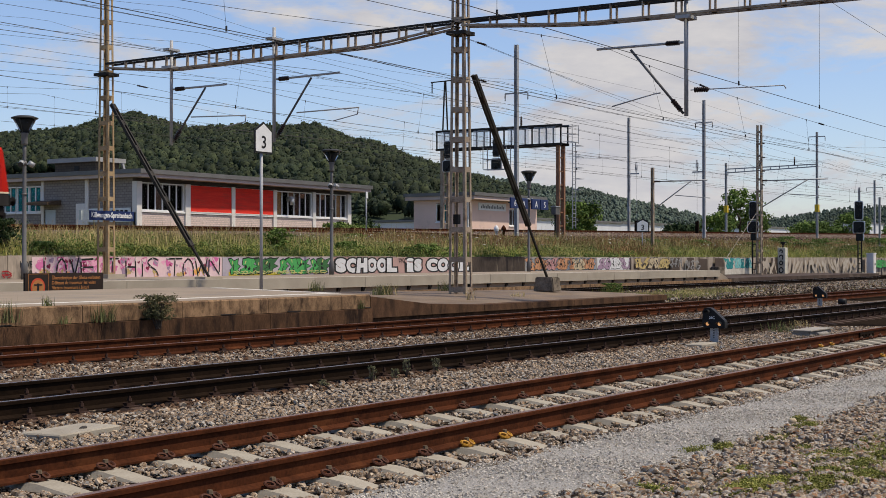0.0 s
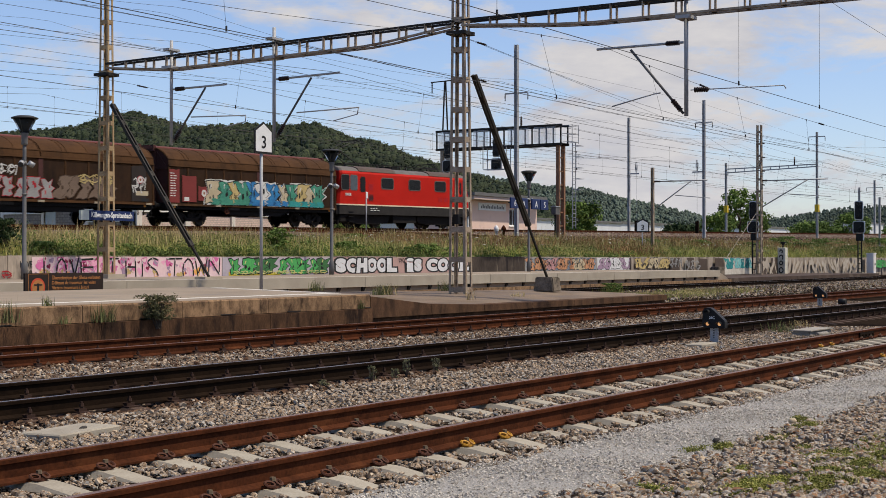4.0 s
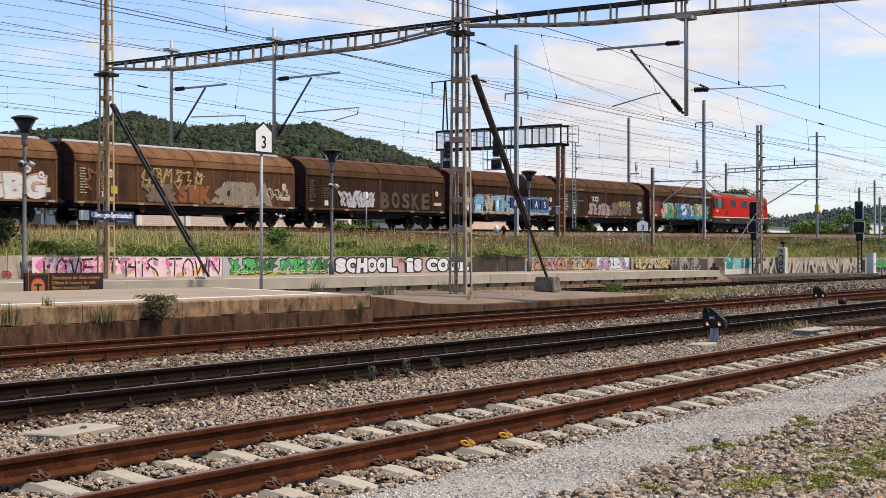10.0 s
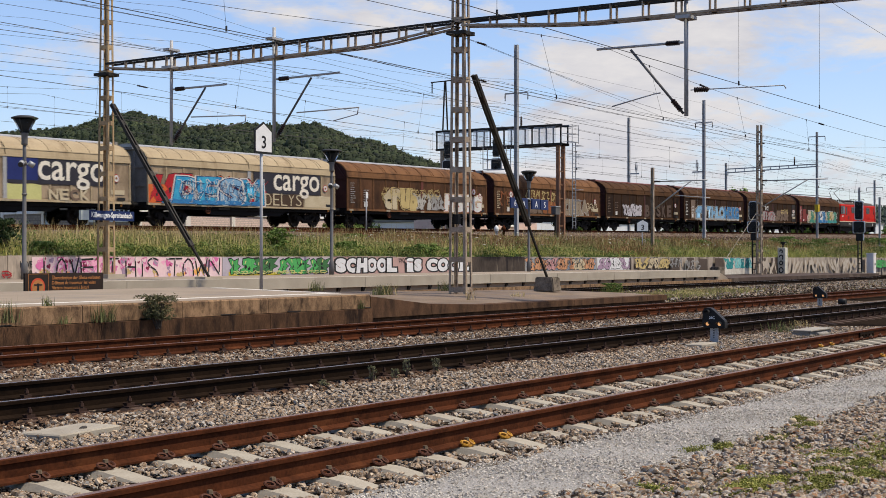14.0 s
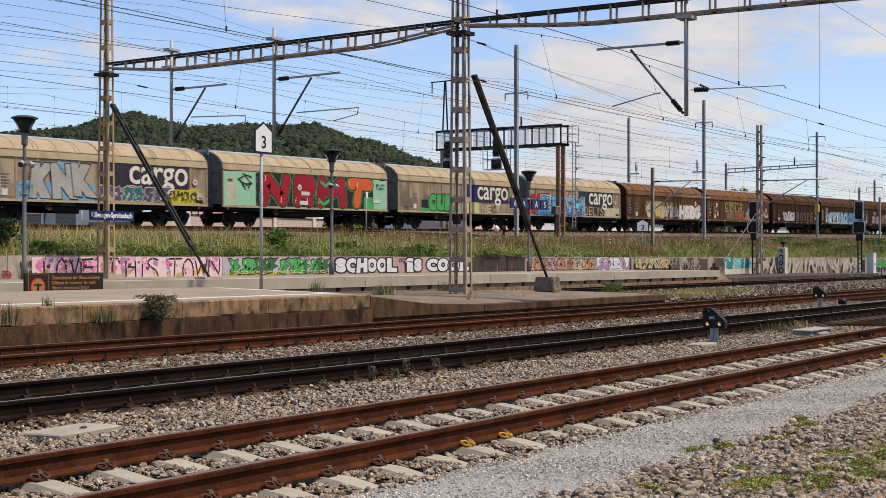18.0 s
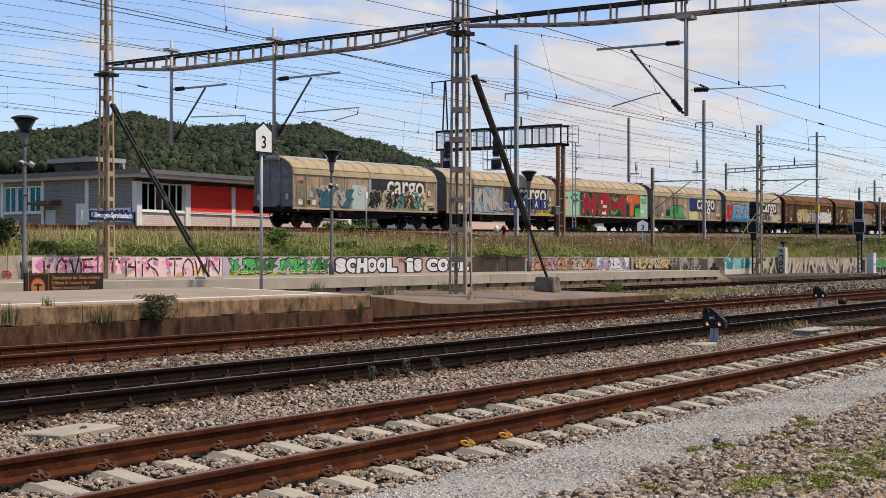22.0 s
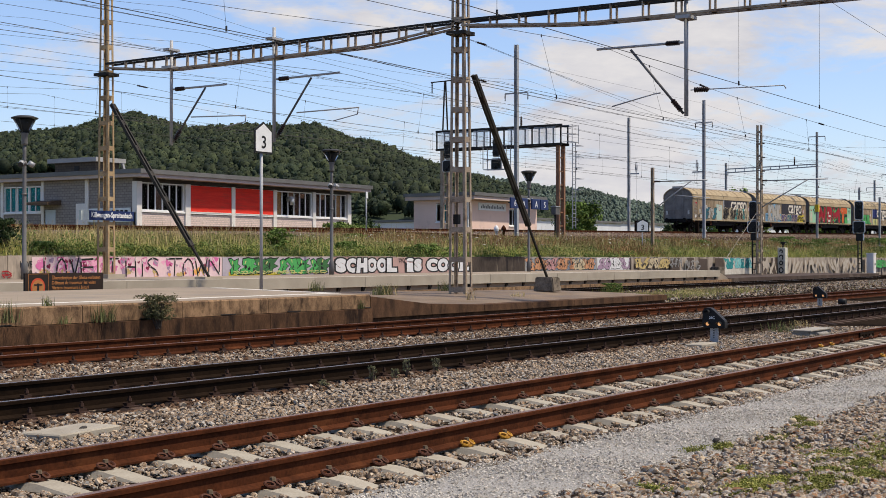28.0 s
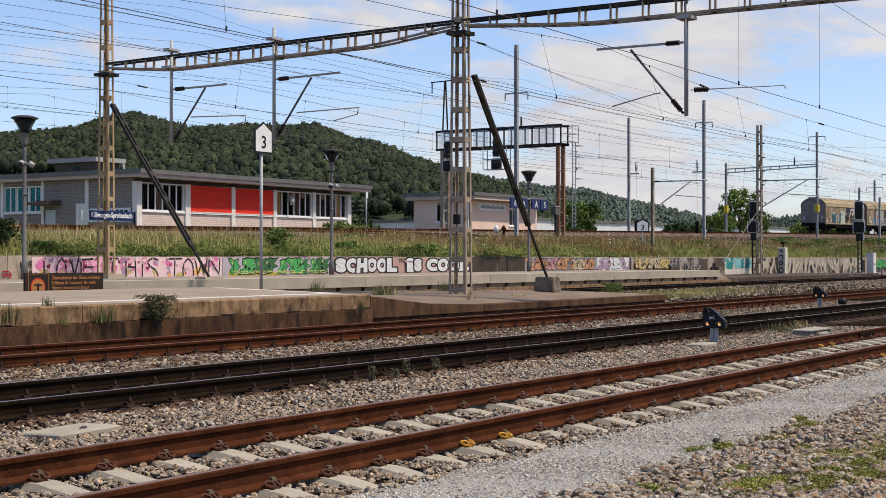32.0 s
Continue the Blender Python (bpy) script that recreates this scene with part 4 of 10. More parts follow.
sg = part("sign_board", boxes((103.3, 108.0, 61.94, 61.995, 5.46, 6.1)), WHITE, workshop, "white company board with grey bars")
GREYBAR = mat("grey_lettering", (0.2, 0.2, 0.2), (0.15, 0.15, 0.15), 0.6)
for i in range(15):
    part("lettering_bar", boxes((103.7 + i * 0.27, 103.88 + i * 0.27, 61.93, 61.94, 5.62, 5.84 + 0.12 * (i % 3 == 1))), GREYBAR, sg)
# pale sheds far behind the line
SHED = mat("white_shed_sheet", (0.66, 0.67, 0.68), (0.55, 0.56, 0.57), 0.6, 0, 0.6, 20, 0.03)
for x0, x1, y, z0, z1, in ((116, 124, 70, 2.5, 4.9), (143, 170, 80, 3, 5.9), (174, 205, 82, 3, 6.1), (230, 262, 86, 3, 6.8), (262, 300, 90, 3, 5.6), (330, 342, 92, 3, 9.5), (350, 420, 110, 3, 7.5)):
    sh = thing("shed", (0, 0, 0), "low white industrial shed with flat roof", "shed", "far sheds")
    part("wall", boxes((x0, x1, y, y + 12, z0 - 1, z1)), SHED, sh)
    part("roof", boxes((x0 - 0.2, x1 + 0.2, y - 0.2, y + 12.2, z1 + 0.003, z1 + 0.25)), ROOF_METAL, sh)
    for i in range(3):
        c = x0 + (x1 - x0) * (i + 0.5) / 3
        part("gate", boxes((c - 1, c + 1, y - 0.05, y - 0.003, z0 - 1, z0 + 1.2)), FRAME, sh)

# ---------------------------------------------------------------- plants
def leaf_mat(name, a, b, c, rough=0.65, fine=0.0, broad=0.35):
    """Foliage whose colour changes from leaf to leaf."""
    m = bpy.data.materials.new(name)
    m.use_nodes = True
    n, l = m.node_tree.nodes, m.node_tree.links
    p = n["Principled BSDF"]
    g = n.new("ShaderNodeNewGeometry")
    r = n.new("ShaderNodeValToRGB")
    r.color_ramp.elements[0].color, r.color_ramp.elements[1].color = (*a, 1), (*c, 1)
    e = r.color_ramp.elements.new(0.5)
    e.color = (*b, 1)
    l.new(g.outputs["Random Per Island"], r.inputs["Fac"])
    tc, nz = n.new("ShaderNodeTexCoord"), n.new("ShaderNodeTexNoise")
    nz.inputs["Scale"].default_value = broad
    l.new(tc.outputs["Object"], nz.inputs["Vector"])
    mr = n.new("ShaderNodeMapRange")
    mr.inputs["From Min"].default_value, mr.inputs["From Max"].default_value = 0.3, 0.7
    mr.inputs["To Min"].default_value, mr.inputs["To Max"].default_value = 0.6, 1.35
    l.new(nz.outputs["Fac"], mr.inputs["Value"])
    mx = n.new("ShaderNodeMix")
    mx.data_type, mx.blend_type = "RGBA", "MULTIPLY"
    mx.inputs["Factor"].default_value = 1
    l.new(r.outputs["Color"], mx.inputs["A"])
    l.new(mr.outputs["Result"], mx.inputs["B"])
    out = mx.outputs["Result"]
    if fine:
        nf, rf, mf = n.new("ShaderNodeTexNoise"), n.new("ShaderNodeMapRange"), n.new("ShaderNodeMix")
        nf.inputs["Scale"].default_value, nf.inputs["Detail"].default_value = fine, 3
        l.new(tc.outputs["Object"], nf.inputs["Vector"])
        rf.inputs["From Min"].default_value, rf.inputs["From Max"].default_value = 0.35, 0.65
        rf.inputs["To Min"].default_value, rf.inputs["To Max"].default_value = 0.45, 1.6
        l.new(nf.outputs["Fac"], rf.inputs["Value"])
        mf.data_type, mf.blend_type = "RGBA", "MULTIPLY"
        mf.inputs["Factor"].default_value = 1
        l.new(out, mf.inputs["A"])
        l.new(rf.outputs["Result"], mf.inputs["B"])
        out = mf.outputs["Result"]
    l.new(out, p.inputs["Base Color"])
    p.inputs["Roughness"].default_value = rough
    p.inputs["Specular IOR Level"].default_value = 0.1
    return m


def blades(pts, height, width, lean=0.35, normal_up=0.0):
    """Grass blades: a bent strip of three triangles for each point."""
    n = len(pts)
    a = rng.uniform(0, 2 * np.pi, n)
    d = np.stack([np.cos(a), np.sin(a), np.zeros(n)], 1)
    b = rng.uniform(0, 2 * np.pi, n)
    bend = np.stack([np.cos(b), np.sin(b), np.zeros(n)], 1) * (height * rng.uniform(0.05, lean, n))[:, None]
    w = (width * rng.uniform(0.6, 1.2, n))[:, None] / 2
    up = np.zeros((n, 3))
    up[:, 2] = height
    v = np.stack([pts - d * w, pts + d * w, pts + up * 0.55 + bend * 0.35 - d * w * 0.8, pts + up * 0.55 + bend * 0.35 + d * w * 0.8, pts + up + bend], 1)
    f = np.array([(0, 1, 3), (0, 3, 2), (2, 3, 4)])[None] + (np.arange(n) * 5)[:, None, None]
    return v.reshape(-1, 3), f.reshape(-1, 3)


def leaf_cloud(centres, radii, per, size, flat=0.9, droop=0.0, core=0.72):
    """Leaf clumps: bent quads over the shells of ellipsoids."""
    n = len(centres)
    u = rng.normal(size=(n, per, 3))
    u /= np.linalg.norm(u, axis=2)[..., None]
    u[..., 2] = np.where(u[..., 2] < -0.55, -u[..., 2] * 0.5, u[..., 2])
    r = rng.uniform(core, 1.06, (n, per, 1))
    p = centres[:, None] + u * r * radii[:, None]
    p = p.reshape(-1, 3)
    nrm = (u + rng.normal(size=u.shape) * 0.45).reshape(-1, 3)
    nrm /= np.linalg.norm(nrm, axis=1)[:, None]
    t = np.cross(nrm, rng.normal(size=nrm.shape))
    t /= np.linalg.norm(t, axis=1)[:, None]
    b = np.cross(nrm, t)
    sz = (size * rng.uniform(0.55, 1.25, len(p)) if np.isscalar(size) else np.repeat(size, per) * rng.uniform(0.55, 1.25, len(p)))[:, None]
    k = 0.35 * sz * nrm
    v = np.stack([p - t * sz - k, p - b * sz * flat, p + t * sz - k, p + b * sz * flat], 1)
    f = np.array([(0, 1, 3), (1, 2, 3)])[None] + (np.arange(len(p)) * 4)[:, None, None]
    return v.reshape(-1, 3), f.reshape(-1, 3)


def core_blobs(centres, radii):
    v = ICO[None] * radii[:, None] * 0.78 + centres[:, None]
    f = ICO_F[None] + (np.arange(len(centres)) * 12)[:, None, None]
    return v.reshape(-1, 3), f.reshape(-1, 3)


def crowns(centres, radii):
    """Knobbly tree crowns seen from afar; their undersides are never seen from the valley."""
    faces = ICO_F[ICO[ICO_F][:, :, 2].mean(1) > -0.5]
    n = len(centres)
    v = ICO[None] * rng.uniform(0.72, 1.25, (n, len(ICO), 1)) * radii[:, None] + centres[:, None]
    f = faces[None] + (np.arange(n) * len(ICO))[:, None, None]
    return v.reshape(-1, 3), f.reshape(-1, 3)


def joined(name, pieces, material, label, category, kind="stuff", smooth=False):
    vs, fs, o = [], [], 0
    for v, f in pieces:
        vs.append(v)
        fs.append(f + o)
        o += len(v)
    ob = new(name, raw_mesh(name, np.concatenate(vs), np.concatenate(fs), material, smooth))
    return tagged(ob, label, category, "", kind)


FOREST = leaf_mat("mixed_forest_leaves", (0.0155, 0.0215, 0.0122), (0.0250, 0.0335, 0.0165), (0.0410, 0.0500, 0.0215), 0.75, 2.2, 0.03)
# haze over the far ridges is mixed into this paler, greyer leaf green
FOREST_HAZY = leaf_mat("pale_far_forest_leaves", (0.054, 0.072, 0.058), (0.066, 0.086, 0.066), (0.084, 0.105, 0.075), 0.75, 0.35, 0.02)
SPRUCE = leaf_mat("dark_spruce_needles", (0.018, 0.028, 0.017), (0.026, 0.040, 0.022), (0.036, 0.052, 0.027))
LEAF = leaf_mat("green_leaves", (0.06, 0.105, 0.022), (0.115, 0.175, 0.035), (0.19, 0.25, 0.065))
LEAF_DARK = leaf_mat("dark_shrub_leaves", (0.02, 0.035, 0.014), (0.035, 0.058, 0.02), (0.07, 0.095, 0.035))
GRASS = leaf_mat("meadow_grass", (0.2116, 0.2185, 0.0575), (0.330, 0.290, 0.095), (0.56, 0.43, 0.205))
DRY = leaf_mat("dry_grass", (0.2640, 0.2090, 0.0770), (0.4180, 0.3190, 0.1430), (0.5720, 0.4400, 0.2200))
FRESH = leaf_mat("fresh_grass", (0.1788, 0.2160, 0.0420), (0.3036, 0.3240, 0.0720), (0.4968, 0.4080, 0.1440))
BARK = mat("bark", (0.10, 0.075, 0.055), (0.05, 0.038, 0.03), 0.95, 0, 4, 30, 0.5)
HILL_SOIL = mat("forest_floor", (0.032, 0.043, 0.02), (0.024, 0.033, 0.016), 0.95, 0, 0.05, 0.5, 0)
MEADOW = mat("hill_meadow", (0.12, 0.19, 0.04), (0.09, 0.15, 0.03), 0.95, 0, 0.05, 2, 0)

# wooded hills: the bearing is the slope of the sight line across the view, the crest its rise
COS_T, SIN_T = math.cos(TURN), math.sin(TURN)


def far_point(u, rise, depth):
    """A place by its sideways slope and rise from the eye, at a depth along the view."""
    return (depth * (COS_T + SIN_T * u), depth * (SIN_T - COS_T * u), 1.31 + depth * rise)


def crest(table, u):
    return float(np.interp(u, [a for a, _ in table], [b for _, b in table]))


NEAR_HILL = [(-0.60, 0.06), (-0.42, 0.083), (-0.314, 0.0900), (-0.284, 0.092), (-0.262, 0.095), (-0.25, 0.0985), (-0.234, 0.102), (-0.2236, 0.105), (-0.2156, 0.105), (-0.209, 0.1025), (-0.194, 0.098), (-0.178, 0.0945), (-0.154, 0.095), (-0.138, 0.0965), (-0.114, 0.0975), (-0.098, 0.0975), (-0.086, 0.096), (-0.078, 0.092), (-0.066, 0.087), (-0.05, 0.0848), (-0.038, 0.081), (-0.026, 0.0752), (-0.016, 0.072), (-0.006, 0.069), (0.006, 0.065), (0.05, 0.052), (0.075, 0.04), (0.1, 0.014), (0.12, 0.0)]
MID_HILL = [(-0.1, 0.05), (0.0, 0.062), (0.021, 0.0624), (0.07, 0.0544), (0.101, 0.052), (0.125, 0.046), (0.16, 0.0385), (0.18, 0.0340), (0.2, 0.027), (0.22, 0.02), (0.25, 0.014), (0.3, 0.012), (0.4, 0.01)]
FAR_HILL = [(0.1, 0.018), (0.18, 0.022), (0.23, 0.030), (0.26, 0.034), (0.29, 0.038), (0.315, 0.040), (0.36, 0.043), (0.45, 0.05)]


def hill(name, table, d_foot, d_crest, u0, u1, step, floor_rise, label):
    us = np.arange(u0, u1 + 1e-6, step)
    vs, fs = [], []
    rows = 9
    for u in us:
        top = crest(table, u)
        for j in range(rows):
            f = j / (rows - 1)
            d = d_foot + (d_crest - d_foot) * f
            z_top = d_crest * top - 9
            fl = floor_rise * min(1.0, max(0.0, (0.1 - u) / 0.12)) if d_foot < 600 else floor_rise
            z = fl + (z_top - fl) * (f ** 0.85) + 2.0 * noise.noise((u * 30, f * 5, 3))
            x, y, _ = far_point(u, 0, d)
            vs.append((x, y, 1.31 + z))
        x, y, _ = far_point(u, 0, d_crest * 1.35)
        vs.append((x, y, 0))
    rows += 1
    for i in range(len(us) - 1):
        for j in range(rows - 1):
            a = i * rows + j
            fs.append((a, a + 1, a + rows + 1, a + rows))
    ob = new(name, raw_mesh(name, vs, fs, HILL_SOIL, True))
    return tagged(ob, label, "", "", "structure")


def hill_point(table, d_foot, d_crest, floor_rise, u, f):
    top = crest(table, u)
    d = d_foot + (d_crest - d_foot) * f
    fl = floor_rise * min(1.0, max(0.0, (0.1 - u) / 0.12)) if d_foot < 600 else floor_rise
    z = fl + (d_crest * top - 9 - fl) * (f ** 0.85) + 2.0 * noise.noise((u * 30, f * 5, 3))
    x, y, _ = far_point(u, 0, d)
    return x, y, 1.31 + z


def wood(name, table, d_foot, d_crest, floor_rise, u0, u1, n, size, per, leaf, label, conifers=0.25, material=None):
    cs, rs, sp = [], [], []
    for i in range(n):
        u, f = random.uniform(u0, u1), random.random() ** 0.8
        if u < -0.255 and f < 0.26:
            continue
        if crest(table, u) < 0.012:
            continue
        x, y, z = hill_point(table, d_foot, d_crest, floor_rise, u, f)
        k = size * random.uniform(0.5, 1.4)
        if random.random() < conifers:
            sp.append((x, y, z, k))
        else:
            cs.append((x, y, z + k * 0.75))
            rs.append((k * 0.62, k * 0.62, k * random.uniform(0.7, 1.0)))
    cs, rs = np.array(cs), np.array(rs)
    pieces = [leaf_cloud(cs, rs, per, leaf, core=0.62), crowns(cs, rs * 0.82)]
    joined(name, pieces, material or FOREST, label, "forest", "stuff", True)
    pieces = []
    for x, y, z, k in sp:
        m = 4
        h = k * 1.75
        lv = np.array([(x, y, z + h * (0.25 + 0.7 * i / m)) for i in range(m)])
        rr = np.array([((1 - i / m) * k * 0.5 + 0.25, (1 - i / m) * k * 0.5 + 0.25, h * 0.16) for i in range(m)])
        pieces.append(leaf_cloud(lv, rr, 5, leaf * 0.9))
        pieces.append(core_blobs(lv, rr))
    if pieces:
        joined(name, pieces, SPRUCE if material is None else material, "dark spruces on the wooded hill", "forest")


hill("backdrop_hill", NEAR_HILL, 520, 1150, -0.62, 0.17, 0.012, 14, "wooded hill behind the station")
hill("backdrop_hill", MID_HILL, 1250, 2000, -0.12, 0.42, 0.02, 6, "farther wooded ridge")
hill("backdrop_hill", FAR_HILL, 2300, 3200, 0.08, 0.47, 0.03, 6, "distant wooded hills")
wood("woodland", NEAR_HILL, 520, 1150, 14, -0.36, 0.11, 12500, 4.9, 26, 0.55, "dense green mixed forest on the hill", 0.07)
wood("woodland", MID_HILL, 1250, 2000, 6, -0.02, 0.38, 11500, 3.8, 8, 0.55, "green forest on the farther ridge", 0.05, FOREST_HAZY)
wood("woodland", FAR_HILL, 2300, 3200, 6, 0.16, 0.40, 5000, 4.4, 4, 0.8, "distant forest with haze in its green", 0.15, FOREST_HAZY)
bm = bmesh.new()
fld = [hill_point(NEAR_HILL, 520, 1150, 14, u, f) for u, f in ((-0.45, 0.02), (-0.235, 0.02), (-0.255, 0.2), (-0.45, 0.26))]
bm.faces.new([bm.verts.new((x, y, z + 1.5)) for x, y, z in fld])
setting("ground_meadow", bm, MEADOW, "bright green meadow at the foot of the hill")

# tall grass on the embankment
def bank_points(n, x0, x1, y0, y1):
    x = x0 + (x1 - x0) * rng.random(n) ** 1.25
    y = rng.uniform(y0, y1, n)
    z = np.array([ground_height(a, b) for a, b in zip(x, y)]) - 0.03
    return np.stack([x, y, z], 1)


def turf_edge(x):
    """How far up the bank the grass grows before the ballast begins."""
    return 46.0 - 2.0 * np.clip((x - 70) / 35, 0, 1) + 0.5 * np.sin(x * 0.31) + 0.35 * np.sin(x * 0.83 + 1)


def below_edge(p, slack=0.0):
    return p[p[:, 1] < turf_edge(p[:, 0]) + slack + rng.uniform(-0.5, 0.5, len(p))]


p = below_edge(bank_points(92000, 29, 190, 37.0, 46.6))
patch = np.array([noise.noise((a * 0.16, b * 0.3, 0)) for a, b, _ in p])
pale = patch + 0.25 * (p[:, 1] - 42) / 6 + rng.uniform(-0.3, 0.3, len(p))
v, f = blades(p[pale < 0.1], rng.uniform(0.18, 0.55, (pale < 0.1).sum()), np.full((pale < 0.1).sum(), 0.022), 0.95)
joined("tall_grass", [(v, f)], FRESH, "tall green grass on the embankment", "grass")
k = pale >= 0.1
v, f = blades(p[k], rng.uniform(0.3, 0.8, k.sum()), np.full(k.sum(), 0.018), 0.8)
joined("tall_grass", [(v, f)], GRASS, "tall meadow grass going to seed on the embankment", "grass")
p = below_edge(bank_points(9000, 29, 190, 38.5, 47.0))
v, f = blades(p, rng.uniform(0.6, 1.15, len(p)), np.full(len(p), 0.022))
joined("dry_stalks", [(v, f)], DRY, "dry pale grass stalks along the embankment top", "grass")
# brown ballast spilling from the raised line
n = 15000
x = rng.uniform(34, 190, n)
y = turf_edge(x) - 0.5 + rng.random(n) * (51.0 - turf_edge(x))
p = np.stack([x, y, np.array([ground_height(a, b) for a, b in zip(x, y)]) + 0.02], 1)
bm = bmesh.new()
rows = []
for x in [-60 + 8 * i for i in range(61)]:
    c, z = 52.5 - 0.01 * (x - 60), ramp_z(x)
    rows.append([bm.verts.new((x, c + dy, z + dz)) for dy, dz in ((-3.1, -0.6), (-1.75, -0.21), (1.75, -0.21), (3.1, -0.6))])
for r0, r1 in zip(rows, rows[1:]):
    for i in range(3):
        bm.faces.new((r0[i], r1[i], r1[i + 1], r0[i + 1]))
LINE_BED = mat("brown_line_ballast", (0.19, 0.135, 0.10), (0.07, 0.048, 0.036), 0.95, 0, 9, 40, 0.9)
setting("ground_ballast_bed", bm, LINE_BED, "brown ballast bed of the raised line")
n2 = 6000
x = rng.uniform(34, 190, n2)
dy = rng.uniform(-2.9, -0.9, n2)
q = np.stack([x, 52.5 - 0.01 * (x - 60) + dy, np.array([ramp_z(a) for a in x]) - 0.2 + np.minimum(0, (dy + 1.75) * 0.29)], 1)
p = np.concatenate([p, q])
n += n2
BROWN_STONE = stone_mat("brown_line_stone", [(0.20, 0.135, 0.10), (0.28, 0.205, 0.16), (0.15, 0.10, 0.075), (0.33, 0.26, 0.21), (0.24, 0.16, 0.12), (0.11, 0.075, 0.06)])
pebbles("ballast", p, rng.uniform(0.03, 0.085, n), OCT, OCT_F, BROWN_STONE, "brown ballast stones of the raised line")
# leafy herbs among the grass
HERB = leaf_mat("olive_herb_leaves", (0.0875, 0.1063, 0.0312), (0.1625, 0.1875, 0.0562), (0.3000, 0.2750, 0.1125))
p = below_edge(bank_points(2600, 29, 190, 37.1, 47.0))
keep = np.array([noise.noise((a * 0.2, b * 0.35, 4)) for a, b, _ in p]) > -0.12
p = p[keep]
hr = rng.uniform(0.14, 0.42, (len(p), 1))
p[:, 2] += hr[:, 0] * 0.8
joined("herbs", [leaf_cloud(p, hr * np.array([[1.2, 1.2, 0.9]]), 28, 0.038, core=0.2)], HERB, "mixed leafy herbs in the embankment grass", "herbs")
p = below_edge(bank_points(800, 29, 190, 37.1, 47.0))
hr = rng.uniform(0.16, 0.5, (len(p), 1))
p[:, 2] += hr[:, 0] * 0.8
joined("herbs", [leaf_cloud(p, hr * np.array([[1.2, 1.2, 0.9]]), 46, 0.036, core=0.2)], LEAF, "fresh green herbs in the embankment grass", "herbs")
# white umbels
FLOWER = mat("white_umbel", (0.62, 0.6, 0.52), (0.5, 0.48, 0.4), 0.8)
SORREL = leaf_mat("rusty_sorrel", (0.16, 0.075, 0.035), (0.26, 0.13, 0.06), (0.36, 0.21, 0.10))
p = bank_points(42000, 60, 190, 37.5, 45.2)
k = np.array([noise.noise((a * 0.12, b * 0.3, 9)) for a, b, _ in p]) > 0.28 - 0.06 * (p[:, 1] - 38)
v, f = blades(p[k], rng.uniform(0.35, 0.85, k.sum()), np.full(k.sum(), 0.03), 0.6)
joined("sorrel", [(v, f)], SORREL, "rusty red sorrel going to seed in the grass", "herbs")
p = bank_points(520, 55, 170, 38, 45.5)
p[:, 2] += rng.uniform(0.5, 0.9, len(p))
pebbles("white_flowers", p, rng.uniform(0.035, 0.08, len(p)), OCT, OCT_F, FLOWER, "white flower umbels in the tall grass", 0.35)
bpy.data.objects["white_flowers"]["category"] = "flowers"


def shrub(name, x, y, z, w, h, n, leaf, material, label, category="shrub", group=""):
    """A shrub or small tree: stems and a crown of leaf clumps with gaps."""
    t = thing(name, (x, y, z), label, category, group)
    bm = bmesh.new()
    tips = []
    for i in range(9):
        a = i * 2.4 + random.random()
        tip = Vector((math.cos(a) * w * random.uniform(0.1, 0.42), math.sin(a) * w * random.uniform(0.1, 0.42), h * random.uniform(0.5, 0.85)))
        tube(bm, (random.uniform(-0.05, 0.05) * w, random.uniform(-0.05, 0.05) * w, -0.05), tip, 0.016 * h + 0.006, 0.005, 5)
        tips.append(tip)
    part("stem", bm, BARK, t)
    c = np.array([(random.gauss(0, w * 0.24), random.gauss(0, w * 0.24), h * random.uniform(0.2, 0.86)) for _ in range(n)] + [tuple(q) for q in tips])
    k = 1 - 0.4 * np.abs(c[:, 2] / h - 0.5)
    r = np.stack([np.full(len(c), w * 0.17), np.full(len(c), w * 0.17), np.full(len(c), h * 0.13)], 1) * k[:, None] * rng.uniform(0.6, 1.25, (len(c), 1))
    v, f = leaf_cloud(c, r, 36, leaf, core=0.3)
    ob = new("crown", raw_mesh("crown", v, f, material))
    ob.parent = t
    return t


BRAMBLE = leaf_mat("bramble_leaves", (0.05, 0.078, 0.018), (0.095, 0.135, 0.03), (0.17, 0.205, 0.055))
for x, y, w, h, m in ((33.6, 37.7, 1.2, 0.6, LEAF), (32.5, 38.3, 1.1, 1.4, LEAF_DARK), (52.5, 38.6, 1.2, 0.7, LEAF), (47.5, 38.6, 1.3, 1.3, LEAF), (60.5, 44, 1.5, 0.7, LEAF), (121.6, 41.6, 2.6, 1.3, LEAF), (124.2, 40.6, 2.2, 0.9, BRAMBLE), (133.6, 41.6, 2.8, 1.2, LEAF), (136.6, 40.2, 2.4, 0.8, BRAMBLE), (151, 41.6, 3.4, 1.4, LEAF), (155.5, 41.0, 3.0, 1.1, BRAMBLE), (143, 39.2, 2.4, 0.8, BRAMBLE), (112, 41, 2.0, 0.8, LEAF), (57.5, 37.6, 1.8, 0.7, LEAF), (96, 43.0, 2.0, 0.7, LEAF), (104, 42.5, 2.2, 0.7, LEAF), (131, 39, 2, 0.6, LEAF), (160, 39.6, 3, 0.9, LEAF), (170, 42, 3, 1.0, LEAF)):
    shrub("bush", x, y, ground_height(x, y) - 0.05, w, h, 70 if w > 4 else 50, 0.036 + 0.006 * w, m, "leafy green bush in the embankment grass", "bush", "bushes on the embankment")
